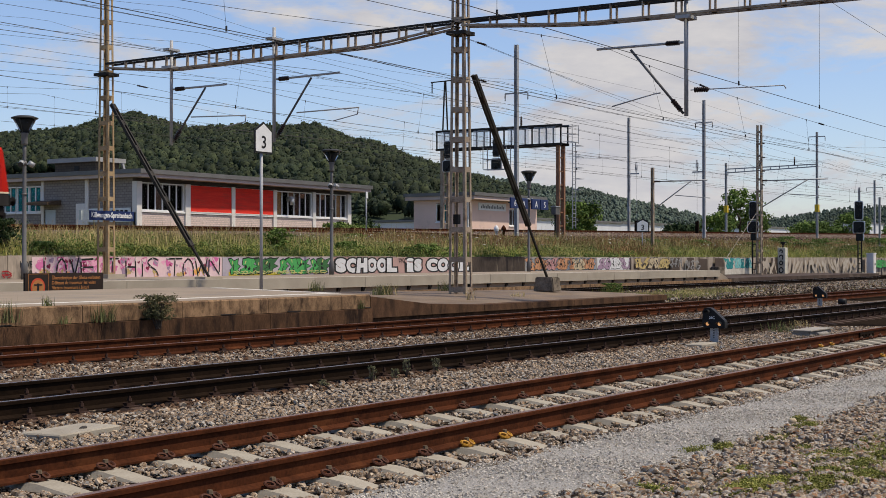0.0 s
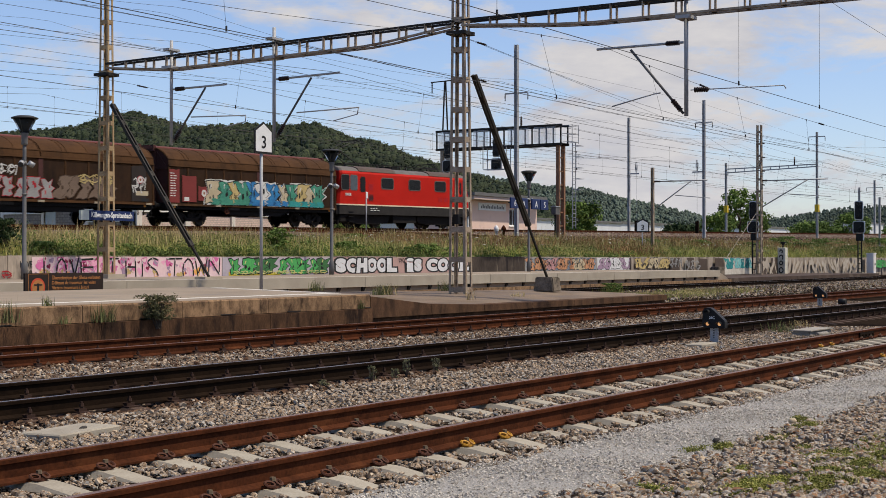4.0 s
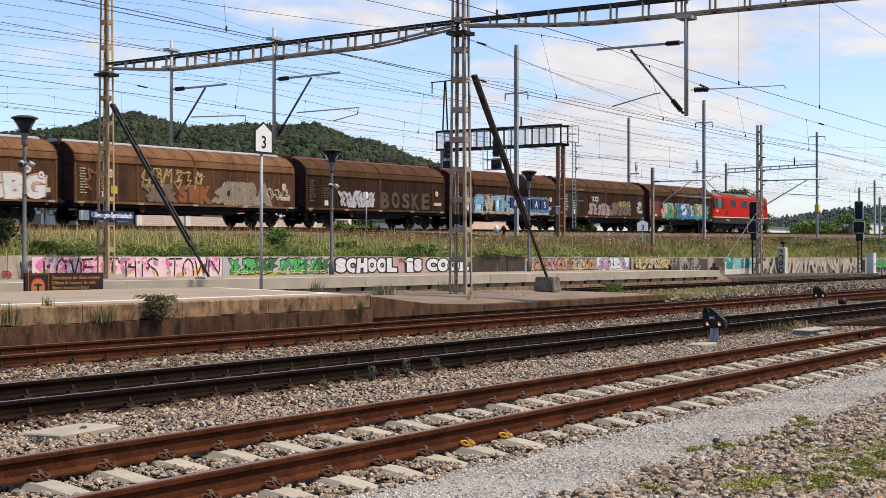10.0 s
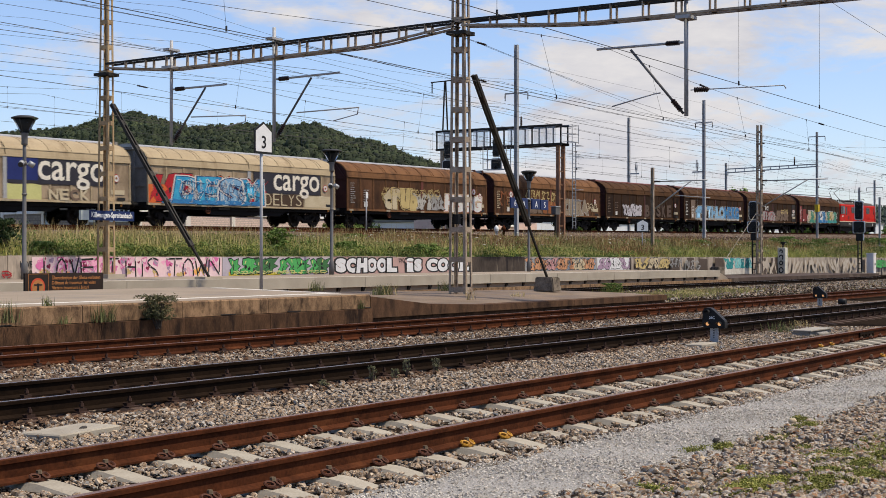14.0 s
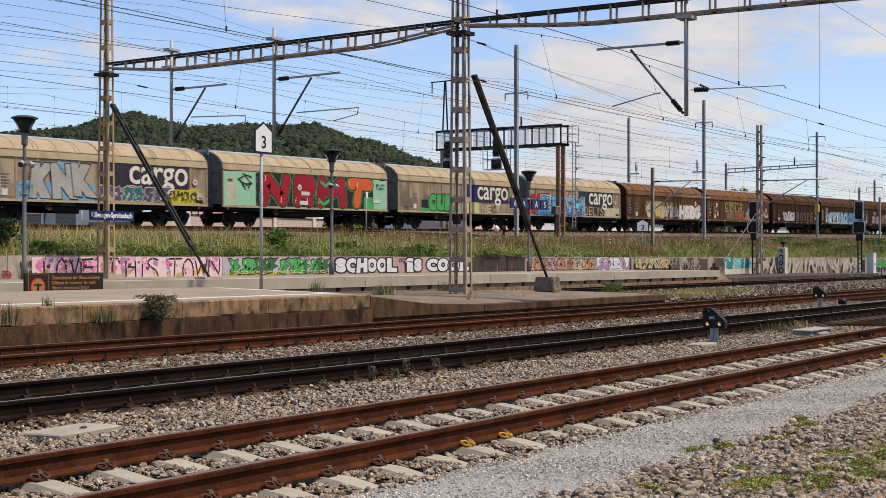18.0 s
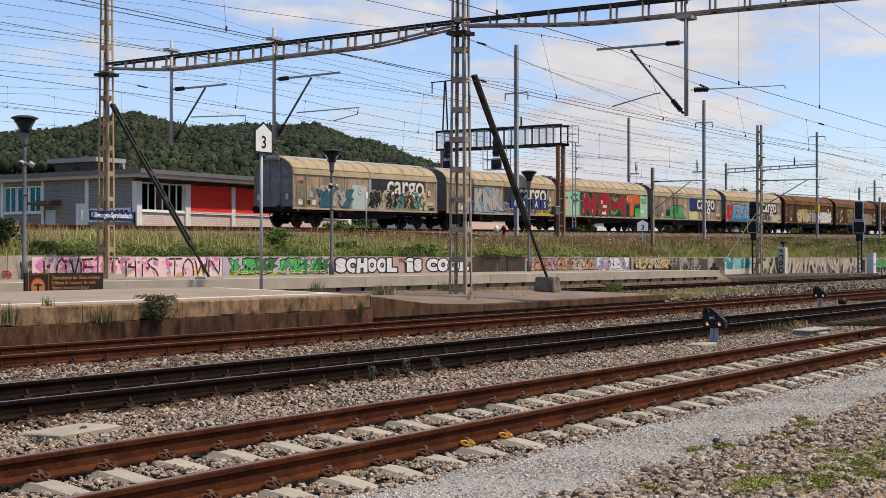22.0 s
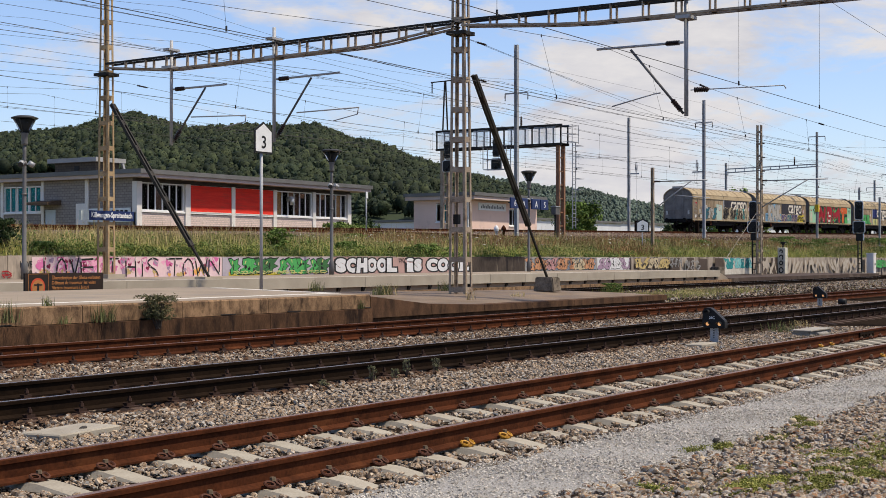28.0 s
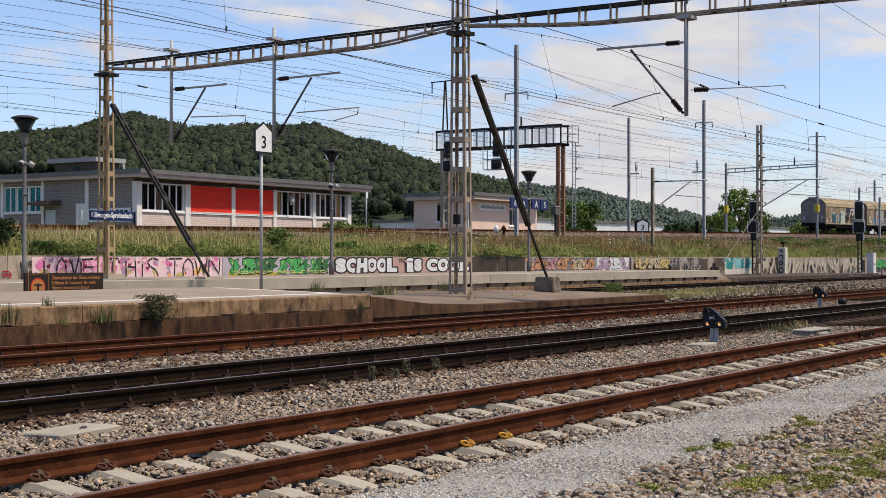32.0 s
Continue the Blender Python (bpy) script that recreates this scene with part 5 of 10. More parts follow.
# brambles that creep along the wall and hang over its top
q = []
for x0, x1, n, up in ((36.8, 41.6, 150, 0.35), (33.9, 36.8, 120, 0.4), (41.6, 48.5, 150, 0.3), (48.5, 61, 190, 0.3), (61, 80, 150, 0.3)):
    x, y = rng.uniform(x0, x1, n), 36.75 + rng.exponential(0.55, n)
    y = np.clip(y, 36.7, 39.2)
    q.append(np.stack([x, y, 1.36 + (y - 36.9) * 0.16 + up * rng.random(n) ** 1.5 * np.clip(1.2 - np.abs(y - 37.7), 0.15, 1)], 1))
q = np.concatenate(q)
joined("brambles", [leaf_cloud(q, rng.uniform(0.1, 0.24, (len(q), 1)) * np.array([[1.3, 1.2, 0.8]]), 60, 0.026, core=0.15)], BRAMBLE, "dark green brambles hanging over the wall top", "brambles")


def tree(x, y, z, h, w, material, leaf, label, n=60):
    t = thing("tree", (x, y, z), label, "tree", "trees behind the line")
    bm = bmesh.new()
    tube(bm, (0, 0, -0.3), (0, 0, h * 0.45), 0.028 * h, 0.018 * h, 8)
    tips = []
    for i in range(14):
        a = i * 2.4
        b = Vector((0, 0, h * (0.2 + 0.022 * i)))
        tip = Vector((math.cos(a) * w * random.uniform(0.2, 0.42), math.sin(a) * w * random.uniform(0.2, 0.42), h * random.uniform(0.5, 0.92)))
        tube(bm, b, tip, 0.011 * h, 0.003 * h, 5)
        tips.append(tip)
    part("trunk", bm, BARK, t)
    c = []
    for _ in range(n):
        a, q = random.uniform(0, 6.283), random.random()
        k = math.sin(math.pi * min(0.97, 0.2 + 0.75 * q)) ** 0.6
        rr = w * 0.5 * k * random.uniform(0.3, 0.95)
        c.append((math.cos(a) * rr, math.sin(a) * rr, h * (0.22 + 0.74 * q)))
    c = np.array(c + [tuple(q) for q in tips])
    r = np.full((len(c), 3), w * 0.13) * rng.uniform(0.55, 1.2, (len(c), 1))
    v, f = leaf_cloud(c, r, 60, leaf, core=0.25)
    ob = new("crown", raw_mesh("crown", v, f, material))
    ob.parent = t
    return t


for x, y, h, w, m in ((163, 61, 6.4, 6.2, LEAF), (156, 61, 3.4, 5.0, LEAF), (171, 62, 3.6, 4.4, LEAF), (118.4, 60, 3.9, 4.6, LEAF), (119, 60, 2.0, 3.0, LEAF), (86, 63, 1.5, 4.5, LEAF_DARK), (91, 66, 1.8, 5.0, LEAF_DARK), (89, 72, 2.4, 6, LEAF_DARK), (97, 72, 2.4, 6.0, LEAF_DARK), (186, 60, 2.4, 6, LEAF), (216, 63, 4.4, 6, LEAF), (250, 64, 2.8, 8, LEAF), (77, 57.5, 1.0, 2.6, LEAF), (79.5, 57.5, 0.9, 2.4, LEAF), (137, 57.6, 1.4, 4.5, LEAF_DARK), (186, 58.5, 2.2, 6, LEAF)):
    tree(x, y, ground_height(x, y) - 0.1, h, w, m, 0.016 * w + 0.05, "leafy green tree beyond the raised line")

# weeds in the yard
WEED = leaf_mat("dull_olive_weed", (0.07, 0.082, 0.028), (0.125, 0.138, 0.05), (0.21, 0.20, 0.09))
BUSH = leaf_mat("olive_bush_leaves", (0.045, 0.05, 0.022), (0.095, 0.095, 0.042), (0.19, 0.165, 0.08))
def tuft(x, y, z, w, h, n, material, label, wide=0.012):
    q = np.stack([x + rng.normal(0, w / 2.4, n), y + rng.normal(0, w / 2.4, n), np.full(n, z)], 1)
    v, f = blades(q, rng.uniform(0.35, 1.0, n) * h, np.full(n, wide), 0.6)
    return joined("weed", [(v, f)], material, label, "weed", "stuff")


for x, y, z, w, h, n, m in ((15.1, 17.75, 0.3, 0.25, 0.42, 90, WEED), (16.1, 17.9, 0.5, 0.12, 0.26, 50, WEED), (17.05, 17.66, 0.24, 0.3, 0.36, 150, WEED), (16.2, 17.66, 0.24, 0.16, 0.2, 50, WEED), (27.1, 20.8, 0.53, 0.2, 0.3, 90, WEED), (31.0, 21.6, 0.34, 0.34, 0.36, 150, WEED), (31.2, 21.5, 0.34, 0.3, 0.34, 60, DRY), (24.6, 17.72, 0.24, 0.14, 0.26, 50, WEED), (36.4, 23.0, 0.3, 0.3, 0.4, 110, WEED), (31.4, 19.1, 0.24, 0.12, 0.42, 26, DRY), (34.5, 19.4, 0.25, 0.3, 0.14, 60, DRY), (55.7, 26.6, -0.2, 0.6, 0.5, 300, FRESH), (28.0, 9.6, -0.2, 0.4, 0.28, 120, WEED), (30.2, 9.9, -0.2, 0.3, 0.22, 60, DRY)):
    tuft(x, y, z, w, h, n, m, "small green weed in a joint of the paving")
PALE_WEED = leaf_mat("grey_green_weed", (0.10, 0.10, 0.055), (0.17, 0.165, 0.085), (0.26, 0.25, 0.14))
for x, y, h in ((14.15, 10.0, 0.27), (14.75, 10.08, 0.17), (15.05, 10.1, 0.28), (15.75, 10.1, 0.25), (13.2, 10.02, 0.14)):
    shrub("weed", x, y, -0.23, 0.12, h, 16, 0.0055, PALE_WEED, "spindly grey-green weed beside the dark rail", "weed", "weeds beside the rail")
shrub("bush", 18.3, 17.55, 0.12, 0.62, 0.62, 95, 0.015, BUSH, "dark green bush growing on the platform edge", "bush")
shrub("bush", 55.7, 26.6, -0.25, 0.75, 0.55, 30, 0.03, LEAF, "small green bush growing beside the track", "bush")
# dry grass between the tracks and turf in the foreground
n = 500
x, y = rng.uniform(42, 95, n), rng.uniform(19.4, 26.2, n)
q = rng.normal(size=(9000, 2)) * np.array([4.6, 0.9]) + np.array([56.5, 23.6])
q[:, 1] += 0.12 * (q[:, 0] - 56.5)
lump = np.array([noise.noise((a * 0.55, b * 0.9, 7)) for a, b in q])
q, lump = q[lump > -0.15], lump[lump > -0.15]
p = np.concatenate([np.stack([x, y, np.full(n, -0.22)], 1), np.stack([q[:, 0], np.clip(q[:, 1], 19, 26.4), np.full(len(q), -0.22)], 1)])
tall = np.concatenate([np.full(n, 0.6), 0.55 + np.clip(lump, 0, 1)])
g = rng.random(len(p)) < 0.38
for sel, m, label in ((g, FRESH, "low green grass between the tracks"), (~g, DRY, "dry yellow grass between the tracks")):
    v, f = blades(p[sel], rng.uniform(0.08, 0.3, sel.sum()) * tall[sel], np.full(sel.sum(), 0.016), 1.0)
    joined("dry_grass", [(v, f)], m, label, "grass")
spots = ((10.72, 4.16, 0.1, 0.05, 100), (10.5, 4.3, 0.1, 0.06, 100), (11.45, 3.97, 0.2, 0.07, 260), (12.3, 4.03, 0.34, 0.06, 240), (12.9, 4.25, 0.14, 0.04, 90), (10.5, 3.2, 0.42, 0.16, 1400), (10.35, 2.98, 0.5, 0.16, 1700), (9.85, 2.8, 0.3, 0.1, 500), (10.9, 3.05, 0.35, 0.12, 700), (9.15, 3.15, 0.3, 0.12, 700), (8.85, 3.3, 0.25, 0.1, 500), (9.25, 2.95, 0.3, 0.1, 500), (11.95, 3.25, 0.25, 0.07, 260), (9.6, 3.6, 0.1, 0.05, 70), (8.55, 3.75, 0.06, 0.12, 90), (11.0, 3.6, 0.12, 0.05, 60))
cl, bl = [], []
for cx, cy, rx, ry, n in spots:
    q = rng.normal(size=(n, 2)) * np.array([rx, ry]) * 0.6 + np.array([cx, cy])
    lump = np.array([noise.noise((a * 5, b * 5, 2)) for a, b in q])
    bl.append(np.stack([q[:, 0], q[:, 1], np.full(n, -0.215)], 1)[lump > -0.2])
    q = rng.normal(size=(n, 2)) * np.array([rx, ry]) * 0.6 + np.array([cx, cy])
    lump = np.array([noise.noise((a * 5, b * 5, 2)) for a, b in q])
    cl.append(np.stack([q[:, 0], q[:, 1], -0.205 + 0.05 * np.clip(lump, 0, 1) + 0.012 * rng.random(n)], 1)[lump > -0.12])
p = np.concatenate(bl)
v, f = blades(p, rng.uniform(0.015, 0.07, len(p)), np.full(len(p), 0.005), 1.2)
joined("turf", [(v, f)], FRESH, "short green turf among loose stones", "grass")
p = np.concatenate(cl)
MOSS = leaf_mat("low_green_herbs", (0.085, 0.100, 0.020), (0.185, 0.190, 0.038), (0.34, 0.30, 0.095), 0.65, 0.0, 2.5)
joined("herbs", [leaf_cloud(p, np.full((len(p), 3), 0.03) * rng.uniform(0.5, 1.4, (len(p), 1)), 11, 0.0072, core=0.2)], MOSS, "low green herbs creeping over the stones", "herbs")

# ---------------------------------------------------------------- overhead line
INSUL = mat("brown_insulator", (0.035, 0.019, 0.015), (0.022, 0.013, 0.011), 0.3, 0, 5, 50, 0.02)
WIRE = mat("dull_copper_wire", (0.07, 0.065, 0.06), (0.045, 0.042, 0.04), 0.6, 0.4, 2, 20, 0)


def insulator(bm, p, q, n=6, r=0.075):
    p, q = Vector(p), Vector(q)
    for i in range(n):
        a, b = p.lerp(q, i / n), p.lerp(q, (i + 0.62) / n)
        tube(bm, a, b, r, r * 0.75, 10)
    tube(bm, p, q, r * 0.5, None, 8)


def lattice_mast(x, y, z0, z1, w0, w1, d0, d1, label, steel=None):
    """A mast of four angle legs joined by batten plates."""
    t = thing("lattice_mast", (x, y, z0), label, "catenary mast", "portal masts")
    h = z1 - z0
    steel = steel or OLD_STEEL
    def at(sx, sy, z):
        f = z / h
        return Vector((sx * (d0 + (d1 - d0) * f) / 2, sy * (w0 + (w1 - w0) * f) / 2, z))
    for sx in (-1, 1):
        for sy in (-1, 1):
            bm = bmesh.new()
            a, b = at(sx, sy, 0), at(sx, sy, h)
            bar(bm, a - Vector((0, sy * 0.035, 0)), b - Vector((0, sy * 0.035, 0)), 0.02, 0.075, (0, 1, 0))
            bar(bm, a - Vector((sx * 0.035, 0, 0)), b - Vector((sx * 0.035, 0, 0)), 0.075, 0.02, (0, 1, 0))
            part("leg", bm, steel, t)
    n = int(h / 0.86)
    for i in range(n + 1):
        z = min(h - 0.08, 0.12 + i * 0.86)
        for s in (-1, 1):
            bm = bmesh.new()
            a, b = at(-1, s, z), at(1, s, z)
            bar(bm, a, b, 0.012, 0.15)
            a, b = at(s, -1, z), at(s, 1, z)
            bar(bm, a, b, 0.012, 0.15)
            part("batten", bm, steel, t)
    return t


PX = 34.5
mast_a = lattice_mast(PX, 35.48, 0.64, 12.4, 0.52, 0.30, 0.34, 0.22, "rusty lattice mast of riveted angles on the far platform", OCHRE_STEEL)
mast_b = lattice_mast(PX, 21.29, 0.3, 12.4, 0.56, 0.34, 0.36, 0.26, "grey and rusty lattice mast on the platform end")
lattice_mast(PX, 2.2, -0.25, 12.4, 0.56, 0.34, 0.36, 0.26, "grey and rusty lattice mast beside the yard")
part("foot_plate", boxes((-0.4, 0.4, -0.5, 0.5, -0.25, 0.14)), PALE, mast_a)
bm = bmesh.new()
box(bm, -0.05, 0.08, 0.05, 0.22, 2.0, 2.28)
part("switch_box", bm, BLACK, mast_b)


STRUT_STEEL = mat("brown_black_steel", (0.034, 0.028, 0.020), (0.014, 0.012, 0.009), 0.6, 0.1, 2.5, 40, 0.1, 0, 0.25, (0.06, 0.034, 0.02), 0.66, 3)


def strut(x, y0, z0, y1, z1, label, foot=None):
    """A raking strut of two channels held apart by batten plates, drawn together at its foot."""
    t = thing("raking_strut", (0, 0, 0), label, "strut")
    a, b = Vector((foot or x, y0, z0)), Vector((x, y1, z1))
    o = Vector((0, 0.052, 0)) if foot else Vector((0.07, 0, 0))
    low = 0.27 if foot else 0.17
    wide, deep = (0.058, 0.09) if foot else (0.05, 0.105)
    for s in (-1, 1):
        bm = bmesh.new()
        bar(bm, a + o * 0.3 * s, a.lerp(b, low + 0.03) + o * 0.35 * s, wide * 0.45, deep * 0.6)
        bar(bm, a.lerp(b, low) + o * s, b + o * s, wide, deep)
        part("channel", bm, STRUT_STEEL, t)
    for f in (low, 0.42, 0.57, 0.72, 0.87, 0.97):
        bm = bmesh.new()
        bar(bm, a.lerp(b, f), a.lerp(b, f + 0.03), o.length * 2 if foot else 0.1, deep - 0.02)
        part("batten", bm, STRUT_STEEL, t)
    return t


strut(PX, 20.4, 0.72, 20.84, 6.55, "dark steel raking strut standing on a concrete block", 38.1)
strut(PX, 30.84, 0.72, 35.2, 6.55, "dark steel raking strut of the far mast")
bm = bmesh.new()
prism(bm, [(37.87, 20.1), (38.33, 20.1), (38.33, 20.7), (37.87, 20.7)], 0.31, 0.75)
for v in bm.verts:
    if v.co.z < 0.5:
        v.co.x += 0.05 if v.co.x > 38.1 else -0.05
        v.co.y += 0.05 if v.co.y > 20.4 else -0.05
bmesh.ops.bevel(bm, geom=bm.edges[:], offset=0.03, segments=2, affect="EDGES")
bmesh.ops.subdivide_edges(bm, edges=bm.edges[:], cuts=3, use_grid_fill=True)
for v in bm.verts:
    v.co += 0.018 * noise.noise_vector(v.co * 7)
BLOCK = mat("rough_anchor_concrete", (0.235, 0.19, 0.14), (0.10, 0.08, 0.06), 0.95, 0, 5, 40, 0.6, 0, 0.15, (0.045, 0.038, 0.03), 0.56, 3.0)
tagged(part("concrete_block", bm, BLOCK), "rough stained concrete anchor block on the slab", "concrete block")
tagged(part("anchor_plate", boxes((PX - 0.42, PX + 0.42, 30.62, 31.08, 0.64, 0.72)), PALE), "pale concrete foot plate of a strut", "foot plate")


def portal_beam(x, ya, yb, za, zb, label):
    """A beam of two lattice sides with tapered ends, from mast to mast."""
    t = thing("portal_beam", (0, 0, 0), label, "portal beam", "portal beams")
    def top(f):
        return za + (zb - za) * f
    def deep(f):
        return 0.14 + 0.29 * min(1.0, min(f, 1 - f) / 0.2)
    n = 18
    for s in (-1, 1):
        xx = x + s * 0.19
        bm = bmesh.new()
        for i in range(n):
            f0, f1 = i / n, (i + 1) / n
            y0, y1 = ya + (yb - ya) * f0, ya + (yb - ya) * f1
            bar(bm, (xx, y0, top(f0)), (xx, y1, top(f1)), 0.075, 0.06)
        part("top_chord", bm, DARK_STEEL, t)
        bm = bmesh.new()
        for i in range(n):
            f0, f1 = i / n, (i + 1) / n
            y0, y1 = ya + (yb - ya) * f0, ya + (yb - ya) * f1
            bar(bm, (xx, y0, top(f0) - deep(f0)), (xx, y1, top(f1) - deep(f1)), 0.075, 0.06)
        part("bottom_chord", bm, OLD_STEEL, t)
        m = max(2, int(abs(yb - ya) / 0.92))
        for i in range(1, m):
            f = i / m
            y = ya + (yb - ya) * f
            bm = bmesh.new()
            bar(bm, (xx, y, top(f)), (xx, y, top(f) - deep(f)), 0.1, 0.03, (0, 1, 0))
            part("post", bm, OLD_STEEL, t)
    m = max(2, int(abs(yb - ya) / 0.92))
    for i in range(0, m + 1):
        f = i / m
        y = ya + (yb - ya) * f
        bm = bmesh.new()
        bar(bm, (x - 0.19, y, top(f)), (x + 0.19, y, top(f)), 0.09, 0.02)
        bar(bm, (x - 0.19, y, top(f) - deep(f)), (x + 0.19, y, top(f) - deep(f)), 0.09, 0.02)
        part("tie_plate", bm, DARK_STEEL, t)
    return t


portal_beam(PX, 35.3, 21.45, 7.92, 8.12, "dark lattice portal beam across the tracks")
portal_beam(PX, 21.13, 2.4, 8.12, 8.1, "dark lattice portal beam across the tracks")
for y, z in ((35.48, 7.62), (21.29, 7.82)):
    tagged(part("beam_bracket", boxes((PX - 0.3, PX + 0.3, y - 0.3, y + 0.3, z - 0.1, z)), DARK_STEEL), "dark steel bracket carrying the portal beam", "bracket")


TUBE_STEEL = mat("dark_weathered_tube", (0.13, 0.125, 0.12), (0.085, 0.08, 0.078), 0.6, 0.15, 3, 40, 0.05)


def drop_post(y, z0, z1, arms, label):
    t = thing("drop_post", (PX, y, 0), label, "catenary support", "drop posts with cantilevers")
    bm = bmesh.new()
    tube(bm, (0, 0, z0), (0, 0, z1), 0.056, None, 12)
    part("post", bm, STEEL, t)
    part("clamp", boxes((-0.26, 0.26, -0.2, 0.2, 7.55, 7.64)), STEEL, t)
    part("clamp", boxes((-0.26, 0.26, -0.14, 0.14, 8.15, 8.22)), STEEL, t)
    for nm, pts, r, ins in arms:
        bm = bmesh.new()
        pts = [Vector((0, p[0] - y, p[1])) for p in pts]
        if ins:
            d = (pts[1] - pts[0]).normalized()
            insulator(bm, pts[0] + d * 0.12, pts[0] + d * 0.5)
            part("insulator", bm, INSUL, t)
            bm = bmesh.new()
        for p, q in zip(pts, pts[1:]):
            tube(bm, p, q, r, None, 10)
        part(nm, bm, TUBE_STEEL if nm == "diagonal_tube" else STEEL, t)
    return t


drop_post(32.49, 5.05, 8.5, [("top_tube", [(32.4, 6.88), (30.1, 6.9)], 0.034, True), ("diagonal_tube", [(32.4, 5.15), (31.0, 6.85)], 0.034, True), ("registration_tube", [(31.62, 5.93), (29.3, 5.86)], 0.021, False), ("steady_arm", [(29.3, 5.84), (29.32, 5.66), (30.25, 5.52)], 0.016, False)], "grey drop post with insulated cantilever")
drop_post(28.15, 4.96, 8.55, [("top_tube", [(28.05, 6.92), (25.6, 6.96)], 0.034, True), ("diagonal_tube", [(28.05, 5.1), (26.68, 6.88)], 0.034, True), ("registration_tube", [(27.25, 5.83), (24.88, 5.86)], 0.021, False), ("steady_arm", [(24.9, 5.84), (24.94, 5.66), (25.85, 5.5)], 0.016, False)], "grey drop post with insulated cantilever")
drop_post(14.37, 5.03, 8.2, [("top_tube", [(14.45, 6.96), (16.95, 6.97)], 0.034, True), ("diagonal_tube", [(14.45, 5.1), (15.95, 6.88)], 0.034, True), ("steady_arm", [(15.1, 5.68), (15.3, 5.66), (16.5, 5.4)], 0.018, False), ("pull_off", [(14.25, 5.7), (11.75, 5.66), (11.7, 5.58)], 0.014, True)], "grey drop post with insulated cantilever")


def strand(bm, pts, r):
    """One unbroken four-sided strand through the points, which run along x."""
    prev = None
    for p in pts:
        p = Vector(p)
        ring = [bm.verts.new(p + Vector((0, dy * r, dz * r))) for dy, dz in ((1, 0), (0, 1), (-1, 0), (0, -1))]
        if prev:
            for i in range(4):
                bm.faces.new((prev[i], prev[(i + 1) % 4], ring[(i + 1) % 4], ring[i]))
        prev = ring


def wire(pts, r=0.007, label="thin dark overhead wire", name="overhead_wire"):
    bm = bmesh.new()
    strand(bm, pts, r)
    return tagged(part(name, bm, WIRE), label, "overhead wire", "overhead wires")


def catenary(y, z_contact, z_mess, x0=-20, x1=300, span=48.0, first=34.5, rise=0.0, sag=0.75, r=0.0065, y_mess=None, drops=()):
    """A contact wire hung by droppers from a sagging messenger wire, one line of them."""
    y_mess = y if y_mess is None else y_mess
    def mess(x):
        ph = ((x - first) / span) % 1.0
        return y + (y_mess - y) * math.cos(ph * math.pi) ** 2, z_mess + rise * (x - first) - sag * 4 * ph * (1 - ph)
    t = thing("catenary_line", (0, 0, 0), "contact wire hung by droppers from a messenger wire", "overhead wire", "overhead wires")
    n = int((x1 - x0) / 1.0)
    bm = bmesh.new()
    strand(bm, [(x, *mess(x)) for x in [x0 + (x1 - x0) * i / n for i in range(n + 1)]], r)
    part("messenger_wire", bm, WIRE, t)
    bm = bmesh.new()
    strand(bm, [(a, y, z_contact + rise * (a - first)) for a in (x0, first, x1)], r * 1.1)
    part("contact_wire", bm, WIRE, t)
    last = drops[-1] if drops else x0 - 3
    for x in list(drops) + [last + 7.3 * (i + 1) for i in range(int((min(x1, 240) - last) / 7.3))]:
        zc, (ym, zm) = z_contact + rise * (x - first), mess(x)
        bm = bmesh.new()
        tube(bm, (x, y, zc), (x, ym, zm), 0.0042, None, 4, False)
        tube(bm, (x, y, zc - 0.03), (x, y, zc + 0.07), 0.02, None, 5)
        tube(bm, (x, ym, zm - 0.05), (x, ym, zm + 0.02), 0.016, None, 5)
        part("dropper", bm, WIRE, t)
    return t


catenary(16.5, 5.33, 7.12, y_mess=16.95, drops=(18.9, 31.3, 37.9, 44.6, 51.2))
catenary(11.7, 5.34, 8.5, sag=0.62, drops=(20.1, 31.2, 37.2))
catenary(25.85, 5.5, 6.96, y_mess=25.6, sag=0.55, drops=(30.0, 39.2, 45.5))
catenary(30.25, 5.5, 6.94, y_mess=30.1, sag=0.6, drops=(29.0, 38.6, 44.8))
catenary(52.3, 9.2, 10.6, x0=-40, x1=330, span=34, first=119.0, rise=0.01165, r=0.0072, sag=0.7)
catenary(57.2, 9.1, 10.7, x0=-40, x1=330, span=34, first=119.0, rise=0.01165, r=0.0072, sag=0.7)


def hung_wire(y, z, x0, x1, first, span, sag, r, rise=0.0):
    """A feeder wire that sags from mast to mast."""
    n = int((x1 - x0) / 1.5)
    xs = [x0 + (x1 - x0) * i / n for i in range(n + 1)]
    wire([(x, y, z + rise * (x - first) - 4 * sag * (((x - first) / span) % 1.0) * (1 - ((x - first) / span) % 1.0)) for x in xs], r)


for y, z in ((46.75, 11.9), (49.2, 11.9), (57.3, 14.0), (48.9, 13.6), (47.1, 13.6)):
    hung_wire(y, z, -40, 340, 85.1, 34.0, 0.8, 0.007, 0.004)
for y, z, sag in ((35.5, 7.46, 0.7), (35.5, 8.1, 0.15), (35.5, 6.12, 0.02), (21.3, 7.75, 1.1), (21.3, 5.86, 0.1), (25.6, 7.52, 0.12), (25.3, 7.46, 0.16), (30.6, 8.52, 0.5)):
    hung_wire(y, z, -20, 270, PX, 48.0, sag, 0.0058)
